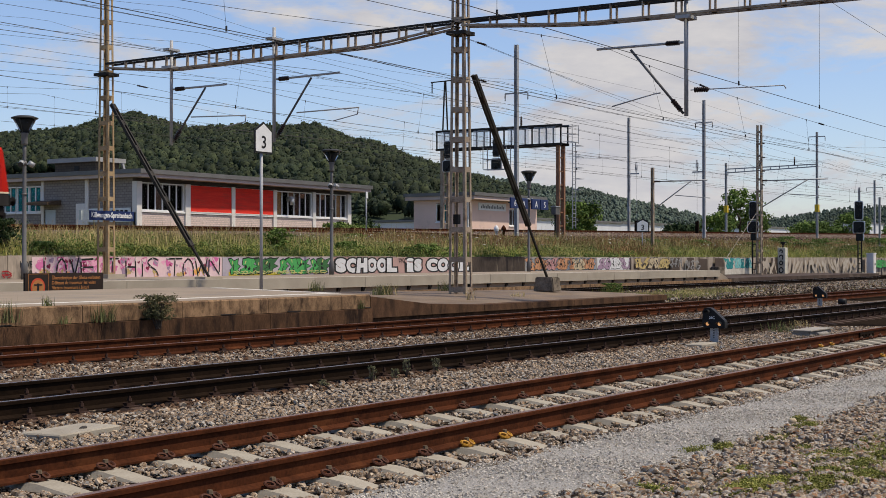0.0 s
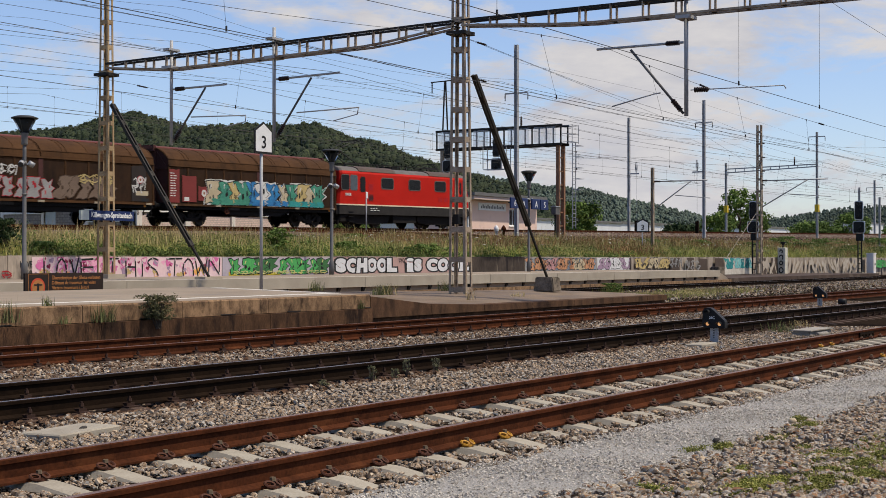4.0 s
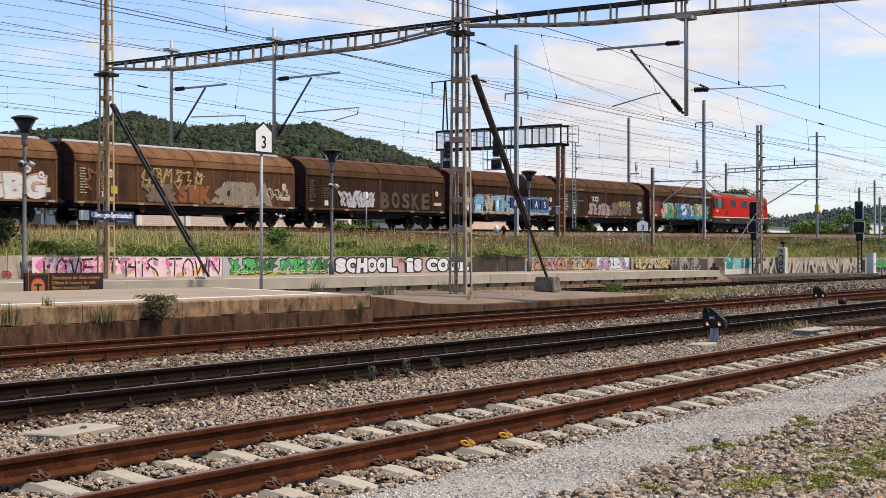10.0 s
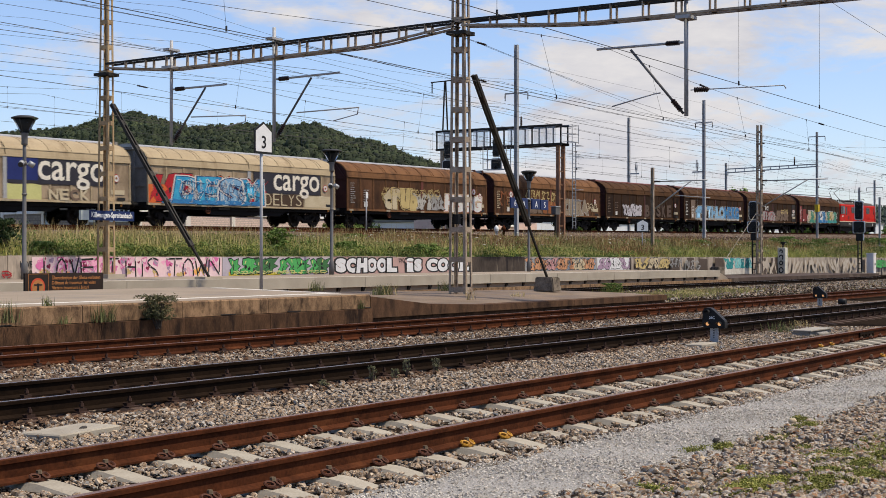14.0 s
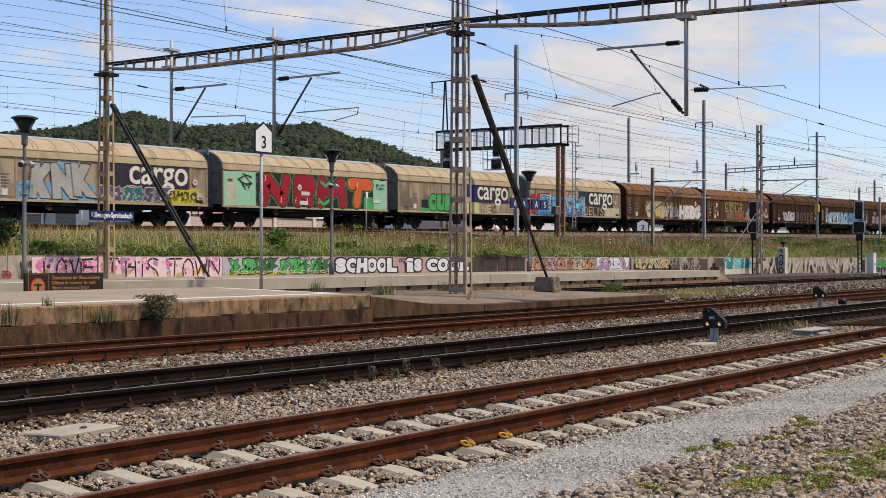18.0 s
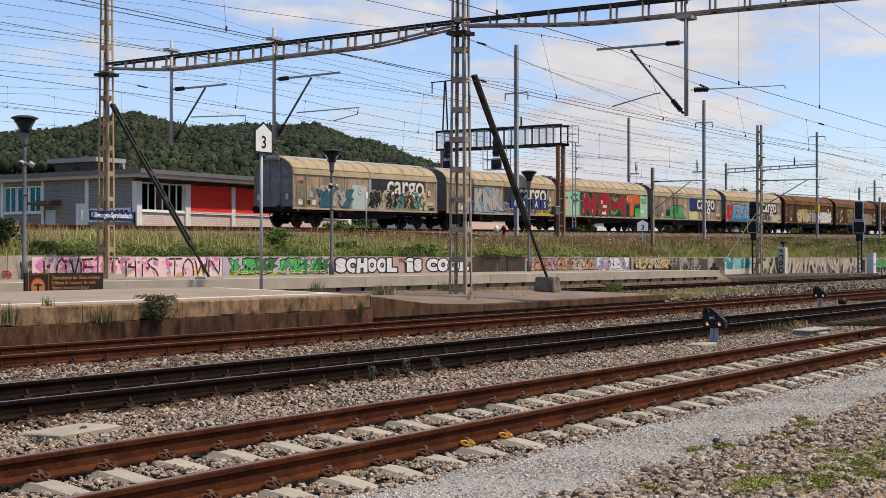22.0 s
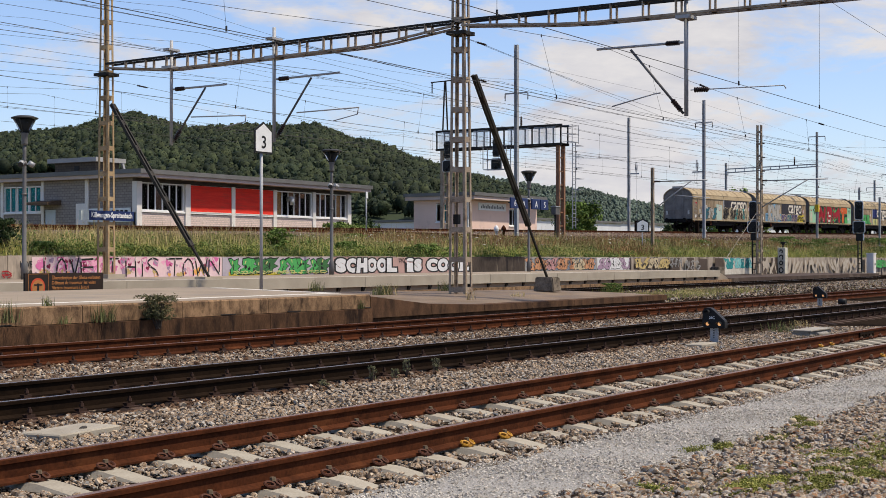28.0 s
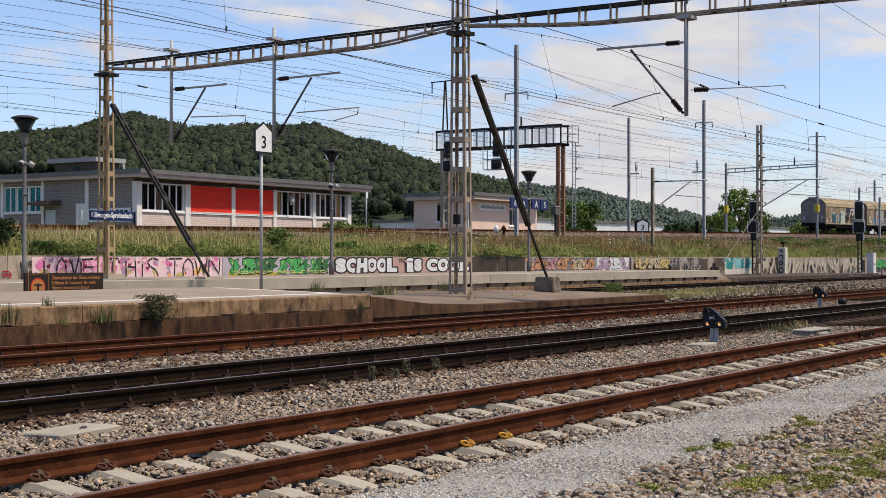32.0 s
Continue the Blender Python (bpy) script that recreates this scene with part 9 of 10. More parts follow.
bars(loco, 3.0, 1.18, 3, 2, 0.3, 0.06, 0.1, 0.12, P_WHITE)
part("data_plate", boxes((12.9, 13.15, -1.49, -1.475, 0.95, 1.25)), P_WHITE, loco)
bm = bmesh.new()
for x in (5.1, 5.8, 6.5, 7.6, 8.3):
    insulator(bm, (x, 0.5, 3.74), (x, 0.5, 4.02), 4, 0.09)
    insulator(bm, (x, -0.5, 3.74), (x, -0.5, 4.02), 4, 0.09)
part("roof_insulator", bm, INSUL, loco)
bm = bmesh.new()
bar(bm, (2.2, -0.5, 4.04), (12.0, -0.5, 4.04), 0.05)
bar(bm, (2.2, 0.5, 4.04), (8.4, 0.5, 4.04), 0.05)
box(bm, 6.7, 7.4, -0.5, 0.5, 3.76, 4.0)
part("roof_busbar", bm, UNDER, loco)


def pantograph(x, up, s):
    bm = bmesh.new()
    z0 = 4.0
    for y in (-0.6, 0.6):
        bar(bm, (x - 0.8, y, z0), (x + 0.8, y, z0), 0.06)
        for dx in (-0.7, 0.7):
            insulator(bm, (x + dx, y, 3.72), (x + dx, y, z0), 3, 0.08)
    k = Vector((x - s * 1.1, 0, z0 + (0.85 if up else 0.12)))
    h = Vector((x + s * (0.6 if up else 0.05), 0, 5.42 if up else z0 + 0.3))
    for y in (-0.5, 0.5):
        tube(bm, (x + s * 0.6, y * 0.9, z0 + 0.05), (k.x, y * 0.5, k.z), 0.035, None, 6)
        tube(bm, (k.x, y * 0.5, k.z), (h.x, y * 1.0, h.z), 0.028, None, 6)
    for dx in (-0.18, 0.18):
        tube(bm, (h.x + dx, -0.72, h.z + 0.04), (h.x + dx, 0.72, h.z + 0.04), 0.025, None, 6)
        for y in (-1, 1):
            tube(bm, (h.x + dx, y * 0.72, h.z + 0.04), (h.x + dx, y * 0.95, h.z - 0.14), 0.022, None, 6)
    part("pantograph", bm, DARK_STEEL, loco, "raised pantograph" if up else "folded pantograph")


pantograph(2.3, True, 1)
pantograph(11.4, False, -1)
TRAIN.append((loco, -0.9))

# --- wagons, front to rear
STYLES = [("dark", END_RED, RIDGE_RED, "dark brown sliding-wall wagon with teal and cream graffiti"), ("dark", END_RED, RIDGE_RED, "blackish brown sliding-wall wagon with red and white graffiti"), ("dark", END_RED, RIDGE_RED, "brown sliding-wall wagon with pale blue graffiti"), ("dark", END_RED, RIDGE_RED, "dark brown sliding-wall wagon with ghostly grey graffiti"), ("tan", END_RED, RIDGE_SILVER, "faded brown sliding-wall wagon with rust and grey graffiti"), ("tan", END_RED, RIDGE_SILVER, "faded brown sliding-wall wagon with cream and white graffiti"), ("beige", END_GREY, RIDGE_SILVER, "beige sliding-wall wagon with blue and orange graffiti"), ("beige", END_GREY, RIDGE_SILVER, "beige sliding-wall wagon with green and yellow graffiti"), ("beige", END_GREY, RIDGE_SILVER, "beige sliding-wall wagon covered in red and mint graffiti"), ("beige", END_GREY, RIDGE_SILVER, "beige sliding-wall wagon with grey and yellow graffiti"), ("beige", END_GREY, RIDGE_SILVER, "beige last wagon of the train with black and teal graffiti")]
pos = -0.36
CARS = []
for L, (style, em, rm, label) in zip(LENGTHS, STYLES):
    w = wagon(L, style, em, rm, label)
    pos -= L
    TRAIN.append((w, pos - 0.59))
    CARS.append((w, 0.59, L - FRONT_GAP[style]))


def cargo(w, a, x0=7.8, x1=14.0, z0=1.88, block=0.0):
    """A navy panel with the big white word."""
    x0, x1 = a + x0, a + x1
    part("logo_panel", boxes((x0, x1, -1.4945, -1.4915, z0, 3.06)), paint("navy", (0.034, 0.032, 0.040), (0.021, 0.02, 0.028)), w, "dark navy painted panel")
    if block:
        part("logo_block", boxes((x0, x0 + block, -1.4965, -1.495, z0 + 0.15, 3.06)), paint("deep_blue", (0.018, 0.028, 0.13)), w)
    ob = part("lettering", letters("lettering", "cargo", 1.86, paint("logo_cream", (0.74, 0.67, 0.55)), 0.004, 0.02, 4.2), None, w, "large white word")
    ob.location = (x1 - 4.3, -1.4985, 2.1)


def plate(w, x0, x1, z0, z1, material, y=-1.4915):
    part("label_plate", boxes((x0, x1, y - 0.003, y, z0, z1)), material, w)


def common(w, a, b, white):
    bars(w, a + 0.35, 2.7, 2, 10, 0.22, 0.05, 0.06, 0.13, white)
    bars(w, a + 1.7, 2.3, 2, 6, 0.25, 0.05, 0.08, 0.14, white)
    plate(w, a + 1.75, a + 2.1, 1.3, 1.6, P_WHITE)
    dot_mark(w, b - 1.0, 2.3, 0.2)
    plate(w, b - 1.3, b - 0.45, 1.5, 1.72, P_CREAM)
    plate(w, b - 0.95, b - 0.4, 1.2, 1.36, P_BLACK)


W = CARS
P_FAINT = paint("faint", (0.105, 0.070, 0.050), (0.06, 0.038, 0.028))
P_JADE = paint("jade", (0.07, 0.27, 0.17), (0.03, 0.15, 0.11))
P_SMOKE = paint("smoke", (0.40, 0.38, 0.33), (0.27, 0.25, 0.22))
P_PALE = paint("pale_mint", (0.42, 0.50, 0.42), (0.34, 0.42, 0.36))
P_AQUA = paint("aqua", (0.22, 0.50, 0.47), (0.12, 0.36, 0.36))
P_PETROL = paint("petrol", (0.03, 0.14, 0.17), (0.02, 0.08, 0.11))
P_ASH = paint("ash", (0.46, 0.43, 0.44), (0.34, 0.31, 0.32))
P_CRIMSON = paint("crimson", (0.34, 0.014, 0.026), (0.20, 0.008, 0.016), 0.8)
P_NIGHT = paint("night_blue", (0.012, 0.035, 0.12), (0.01, 0.025, 0.08))
P_DUST = paint("dust", (0.27, 0.21, 0.145), (0.2, 0.15, 0.1))
P_SOOT = paint("soot", (0.03, 0.022, 0.018))
P_UMBER = paint("umber", (0.07, 0.042, 0.025))
P_LEMON = paint("lemon", (0.52, 0.50, 0.2), (0.42, 0.4, 0.15))

w, a, b = W[0]
bars(w, a + 0.12, 2.7, 2, 10, 0.22, 0.05, 0.06, 0.13, P_WHITE)
for x0, x1, z0, z1 in ((0.06, 0.8, 1.2, 2.95), (1.0, 2.08, 1.25, 2.62), (2.22, 3.06, 1.34, 2.1)):
    patch(w, a + x0, a + x1, z0, z1, P_BOARD)
plate(w, a + 1.15, a + 1.5, 1.3, 1.5, P_WHITE, -1.4945)
dot_mark(w, a + 2.64, 1.74, 0.22)
mix = [P_CREAM, P_JADE, P_SAND, P_JADE, P_BLUE, P_WHITE, P_BLUE, P_CREAM, P_JADE, P_SAND, P_CREAM, P_JADE]
shards(w, a + 2.9, a + 12.9, 1.14, 2.5, 12, mix, P_WHITE, 11, edge=0.11, slits=0)
shards(w, a + 2.9, a + 12.9, 1.14, 2.5, 12, mix, P_BLACK, 11, y=-1.512, edge=0.06, hilite=P_WHITE, slits=3)
graffiti(w, a + 3.2, a + 12.8, 1.14, 1.5, 12, [P_JADE, P_BLUE, P_TEAL], None, 12, y=-1.53, thick=0.3)
dot_mark(w, b - 1.6, 1.7, 0.18)
w, a, b = W[1]
common(w, a, b, P_WHITE)
patch(w, a + 0.1, a + 2.7, 1.2, 2.9, P_SOOT)
graffiti(w, a + 4.4, a + 8.0, 1.2, 2.2, 4, [P_GREY], P_RED, 21, thick=0.3)
graffiti(w, a + 4.8, a + 6.0, 2.2, 2.75, 2, [P_WHITE], None, 22, thick=0.12)
shards(w, a + 8.2, a + 12.0, 1.2, 2.4, 5, [P_GHOST], P_UMBER, 23, edge=0.05)
graffiti(w, a + 9.6, a + 12.0, 1.9, 2.45, 3, [P_SAND], None, 26, y=-1.52, thick=0.12)
patch(w, a + 13.2, a + 14.2, 1.2, 3.0, P_SOOT)
graffiti(w, a + 13.25, a + 14.15, 1.6, 2.45, 2, [P_WHITE], None, 24, thick=0.16, y=-1.4965)
w, a, b = W[2]
common(w, a, b, P_WHITE)
patch(w, a + 1.55, a + 2.55, 1.2, 2.9, P_GHOST)
for x0, x1, tx, m in ((2.7, 4.1, "f", P_SKY), (4.1, 5.3, "W", P_SMOKE), (5.4, 8.6, "THL", P_SKY), (8.4, 9.7, "O", P_SKY), (9.8, 13.4, "HDKG", P_BLUE)):
    piece(w, tx, a + x0, a + x1, 1.18, 2.42, [m], P_BLACK, int(x0 * 10), edge=0.035, rim=P_SMOKE, fat=0.06)
graffiti(w, a + 2.6, b - 1.3, 1.1, 1.3, 18, [P_SMOKE], None, 36, thick=0.3, y=-1.516)
w, a, b = W[3]
common(w, a, b, P_GHOST)
shards(w, a + 3.2, a + 6.9, 1.2, 2.3, 6, [P_ASH], P_SOOT, 41, edge=0.03, slits=3)
piece(w, "BOSKE", a + 7.4, a + 13.1, 1.22, 2.3, [P_FAINT], None, 42, fat=0.045, overlap=-0.22, lean=0.05)
w, a, b = W[4]
common(w, a, b, P_CREAM)
dot_mark(w, a + 2.3, 2.54, 0.24)
plate(w, a + 2.36, a + 2.78, 1.54, 1.94, P_YELLOW)
graffiti(w, a + 0.6, a + 2.0, 1.6, 2.75, 2, [P_RUST], None, 51, thick=0.12)
graffiti(w, a + 4.4, a + 9.0, 1.9, 2.95, 6, [P_SAND], None, 54, thick=0.09)
shards(w, a + 4.6, a + 7.0, 1.14, 2.2, 3, [P_GHOST], P_UMBER, 52, edge=0.04)
piece(w, "SIK", a + 7.1, a + 9.6, 1.16, 2.15, [P_RUST], P_UMBER, 57, fat=0.07)
shards(w, a + 9.7, a + 10.7, 1.14, 2.2, 1, [P_DUST], P_UMBER, 53, edge=0.04, slits=2)
piece(w, "OBRA", a + 10.5, a + 14.4, 1.16, 2.4, [P_DUST], P_UMBER, 56, fat=0.06, edge=0.03, rim=P_SMOKE)
graffiti(w, b - 2.6, b - 0.5, 1.5, 2.2, 3, [P_CREAM], None, 55, thick=0.12)
w, a, b = W[5]
common(w, a, b, P_GREY)
dot_mark(w, a + 14.6, 2.56, 0.24)
piece(w, "trub", a + 3.9, a + 7.6, 1.16, 2.55, [P_CREAM, P_SAND], P_UMBER, 61, fat=0.07, rim=P_SAND)
shards(w, a + 7.3, a + 10.6, 1.2, 2.35, 5, [P_SMOKE, P_GREY], P_UMBER, 62, edge=0.05, slits=3)
graffiti(w, a + 3.6, a + 10.4, 1.9, 2.6, 8, [P_SAND], None, 64, thick=0.07, y=-1.516)
piece(w, "HSBG", a + 11.0, a + 15.6, 1.14, 2.35, [P_WHITE], P_RED, 63, fat=0.07, edge=0.022, rim=P_CREAM)
w, a, b = W[6]
common(w, a, b, P_GREY)
cargo(w, a, 8.2, 14.2)
patch(w, a + 0.05, a + 2.0, 1.16, 2.15, P_ORANGE)
shards(w, a + 0.2, a + 9.2, 1.14, 2.75, 9, [P_RED, P_ORANGE, P_RED], P_BLACK, 71, edge=0.04)
piece(w, "DESM", a + 2.0, a + 8.9, 1.14, 2.62, [P_CYAN, P_CYAN, P_SKY, P_CYAN], P_NIGHT, 72, y=-1.514, edge=0.04, fat=0.06, hilite=P_WHITE, rim=P_WHITE, overlap=0.12, lean=0.2)
graffiti(w, a + 2.1, a + 8.9, 1.2, 2.5, 10, [P_WHITE], None, 173, y=-1.530, thick=0.06)
graffiti(w, a + 2.2, a + 8.8, 1.2, 2.4, 7, [P_NIGHT], None, 174, y=-1.534, thick=0.05)
graffiti(w, a + 1.0, a + 8.6, 1.14, 1.4, 9, [P_BLUE], None, 73, y=-1.538, thick=0.3)
patch(w, a + 8.9, a + 12.6, 1.14, 1.86, P_UMBER)
piece(w, "DELYS", a + 9.1, a + 12.5, 1.2, 1.88, [P_CREAM], None, 74, y=-1.4985, fat=-0.01, overlap=-0.2)
patch(w, a + 12.7, b - 0.3, 1.16, 1.84, P_CREAM)
w, a, b = W[7]
common(w, a, b, P_GREY)
cargo(w, a, 7.9, 14.0, 1.88, 1.8)
dot_mark(w, a + 6.85, 2.26, 0.2)
piece(w, "OUR", a + 3.6, a + 6.6, 1.16, 2.35, [P_GREEN], P_BLACK, 81, edge=0.05, fat=0.12, overlap=0.25)
patch(w, a + 2.6, a + 7.2, 1.14, 1.36, P_GREEN, y=-1.495)
patch(w, a + 0.6, a + 2.2, 1.4, 1.95, P_GHOST)
plate(w, a + 2.7, a + 3.5, 1.36, 1.9, P_BLACK)
patch(w, a + 7.9, a + 9.9, 1.14, 1.86, P_LEMON)
piece(w, "NECK", a + 10.3, a + 12.9, 1.14, 1.7, [P_CREAM, P_GHOST, P_CREAM], None, 82, fat=0.03, overlap=-0.1)
w, a, b = W[8]
bars(w, a + 0.4, 2.3, 2, 6, 0.22, 0.05, 0.06, 0.13, P_WHITE)
patch(w, a + 0.1, a + 2.9, 1.16, 3.04, P_MINT)
patch(w, a + 0.35, a + 1.0, 1.3, 2.3, P_CREAM, y=-1.4935)
plate(w, a + 0.4, a + 0.8, 2.45, 2.6, P_RED, -1.4945)
graffiti(w, a + 1.3, a + 2.6, 2.0, 2.95, 1, [P_BLACK], None, 90, thick=0.08, y=-1.4945)
patch(w, a + 2.73, b - 0.4, 1.16, 3.04, P_BLACK)
BIG = {"N": [[(0.0, 0.0), (0.12, 1.0)], [(0.12, 1.0), (0.78, 0.0)], [(0.80, 0.0), (0.95, 1.0)]], "P": [[(0.1, 0.0), (0.1, 1.0), (0.8, 0.98), (0.95, 0.72), (0.8, 0.45), (0.2, 0.42)], [(0.75, 0.0), (0.7, 0.2)]], "M": [[(0.0, 0.0), (0.08, 1.0), (0.5, 0.45), (0.92, 1.0), (1.0, 0.0)]], "T": [[(0.0, 0.98), (1.0, 0.96)], [(0.42, 0.9), (0.3, 0.0)]]}
for i, (f0, f1, m, ch) in enumerate(((0.205, 0.375, P_CRIMSON, "N"), (0.385, 0.53, P_CRIMSON, "P"), (0.535, 0.715, P_CRIMSON, "M"), (0.73, 0.895, P_ORANGE, "T"))):
    x0, x1 = a + (b - a) * f0 + 0.3, a + (b - a) * f1 - 0.3
    bg, bo, bf = bmesh.new(), bmesh.new(), bmesh.new()
    for st in BIG[ch]:
        pts = [(x0 + (x1 - x0) * px, 1.50 + 1.2 * pz) for px, pz in st]
        ribbon(bg, pts, 0.96, -1.4965)
        ribbon(bo, pts, 0.86, -1.4985)
        ribbon(bf, pts, 0.72, -1.5035)
        bl = bmesh.new()
        ribbon(bl, [(pts[0][0] - 0.18, pts[0][1] - 0.1), (pts[0][0] - 0.16, pts[0][1] + 0.2)], 0.05, -1.508)
        part("graffiti_light", bl, P_WHITE, w)
    part("graffiti_glow", bg, P_GREEN, w)
    part("graffiti_outline", bo, P_BLACK, w)
    part("graffiti_fill", bf, m, w)
patch(w, a + (b - a) * 0.835, a + (b - a) * 0.905, 1.16, 1.9, P_GREEN, y=-1.4965)
patch(w, a + (b - a) * 0.9, b - 0.12, 1.16, 2.98, P_MINT, y=-1.4955)
graffiti(w, a + (b - a) * 0.915, b - 0.35, 2.3, 2.75, 2, [P_BLACK], None, 96, thick=0.09, y=-1.4985)
for f, z, m in ((0.585, 2.45, P_GREEN), (0.575, 1.35, P_GREEN)):
    bm = bmesh.new()
    x = a + (b - a) * f
    ribbon(bm, [(x - 0.45, z + 0.22), (x, z), (x + 0.45, z + 0.22)], 0.2, -1.515)
    part("graffiti_fill", bm, m, w)
for x, z in ((6.75, 1.85), (13.9, 1.55), (6.6, 1.3)):
    plate(w, a + x, a + x + 0.75, z, z + 0.22, P_WHITE, -1.512)
dot_mark(w, a + 6.6, 2.3, 0.2)
w, a, b = W[9]
common(w, a, b, P_GREY)
cargo(w, a, 7.6, 13.98)
patch(w, a + 0.9, a + 1.7, 1.3, 2.2, P_CREAM)
patch(w, a + 2.66, a + 7.4, 1.14, 2.0, P_SKY)
patch(w, a + 4.6, a + 6.4, 2.3, 2.95, P_SKY)
piece(w, "KNK", a + 3.5, a + 7.3, 1.2, 2.92, [P_SMOKE], P_BLACK, 101, y=-1.4975, edge=0.045, fat=0.11, lean=0.2, overlap=0.15)
graffiti(w, a + 2.7, a + 3.5, 1.2, 1.9, 2, [P_PETROL], None, 104, thick=0.1, y=-1.4965)
shards(w, a + 7.6, a + 12.2, 1.14, 1.98, 6, [P_PURPLE, P_PETROL, P_PURPLE], P_CREAM, 102, y=-1.5, edge=0.06)
patch(w, a + 12.3, a + 14.75, 1.14, 1.94, P_YELLOW)
graffiti(w, a + 12.4, a + 14.6, 1.18, 1.84, 4, [P_BLACK], None, 103, thick=0.12, y=-1.496)
w, a, b = W[10]
common(w, a, b, P_GREY)
cargo(w, a, 7.7, 13.7, 2.2)
plate(w, a + 0.5, a + 0.95, 2.6, 2.74, P_RED)
plate(w, a + 0.45, a + 0.85, 1.3, 1.6, P_WHITE)
plate(w, a + 1.5, a + 1.85, 1.75, 2.1, P_SMOKE)
plate(w, a + 1.3, a + 1.6, 1.34, 1.6, P_BLACK)
dot_mark(w, a + 6.5, 2.25, 0.22)
shards(w, a + 2.4, a + 5.7, 1.16, 2.3, 5, [P_PETROL, P_SMOKE, P_PETROL], P_UMBER, 111, edge=0.05)
graffiti(w, a + 2.5, a + 3.5, 2.1, 2.5, 2, [P_WHITE], None, 113, thick=0.16)
patch(w, a + 5.7, a + 7.15, 1.14, 2.6, P_PALE)
shards(w, a + 7.4, a + 13.8, 1.14, 2.4, 10, [P_BLACK, P_CREAM, P_BLACK, P_TEAL, P_UMBER, P_TEAL, P_CREAM], P_CREAM, 112, y=-1.5, edge=0.06)
graffiti(w, a + 7.5, a + 13.7, 1.2, 2.2, 8, [P_BLACK], None, 114, y=-1.52, thick=0.08)
part("tail_lamp", boxes((0.52, 0.58, -1.15, -1.0, 1.6, 1.95)), P_WHITE, w)
part("tail_lamp", boxes((0.52, 0.58, 1.0, 1.15, 1.6, 1.95)), P_WHITE, w)

# ---------------------------------------------------------------- murals on the retaining wall
mural = thing("wall_mural", (0, 36.54, 0.64), "colourful graffiti murals sprayed along the retaining wall", "graffiti")


def field(x0, x1, m, z1=0.72, y=-0.001):
    bm = bmesh.new()
    box(bm, x0, x1, y, y + 0.006, 0.0, z1)
    part("painted_field", bm, m, mural)


def wall_text(x0, x1, txt, z, size, m, fat, y):
    ob = part("lettering", letters("lettering", txt, size, m, 0.003, fat, x1 - x0), None, mural)
    ob.location = (x0, y, z)
    return ob


P_ROSE = paint("rose", (0.6944, 0.5264, 0.5152), (0.6160, 0.4256, 0.4480), 2.5)
P_SILVER = paint("silver", (0.62, 0.62, 0.62), (0.48, 0.48, 0.48))
P_MOSS = paint("moss", (0.05, 0.16, 0.055), (0.03, 0.09, 0.035))
P_HOT = paint("hot_pink", (0.62, 0.16, 0.34), (0.5, 0.1, 0.26))
P_CANDY = paint("candy_pink", (0.74, 0.36, 0.48), (0.64, 0.28, 0.42))
P_AMBER = paint("amber", (0.72, 0.40, 0.10), (0.62, 0.30, 0.08))
P_WINE = paint("wine", (0.22, 0.03, 0.07), (0.16, 0.02, 0.05))
P_PLASTER = paint("plaster", (0.58, 0.54, 0.46), (0.40, 0.36, 0.30), 2.5)
P_SMOKE_BLUE = paint("smoke_blue", (0.22, 0.27, 0.33), (0.14, 0.17, 0.22))
field(32.2, 41.6, P_ROSE)
rnd = random.Random(5)


def heart(x, z, r, tilt, m, y, hollow=False):
    bm = bmesh.new()
    pts = []
    for i in range(18):
        t = i * math.pi / 9
        px, pz = r * 0.062 * 16 * math.sin(t) ** 3, r * 0.062 * (13 * math.cos(t) - 5 * math.cos(2 * t) - 2 * math.cos(3 * t) - math.cos(4 * t))
        pts.append((x + px * math.cos(tilt) - pz * math.sin(tilt), max(0.01, min(0.71, z + px * math.sin(tilt) + pz * math.cos(tilt)))))
    if hollow:
        ribbon(bm, pts + pts[:1], r * 0.2, y)
    else:
        bm.faces.new([bm.verts.new((p, y, q)) for p, q in pts])
    part("heart", bm, m, mural)


for k in range(150):
    x, z = rnd.uniform(32.4, 41.4), rnd.uniform(0.04, 0.68)
    low = z < 0.26 and rnd.random() < 0.55
    m = (P_AMBER, P_SAND)[k % 2] if low else (P_HOT, P_CANDY, P_VIOLET, P_CANDY, P_HOT, P_WINE)[k % 6]
    heart(x, z, rnd.uniform(0.05, 0.19) if m is not P_WINE else rnd.uniform(0.06, 0.11), rnd.uniform(-0.6, 0.6), m, -0.003 - 0.00005 * k, k % 3 == 1)
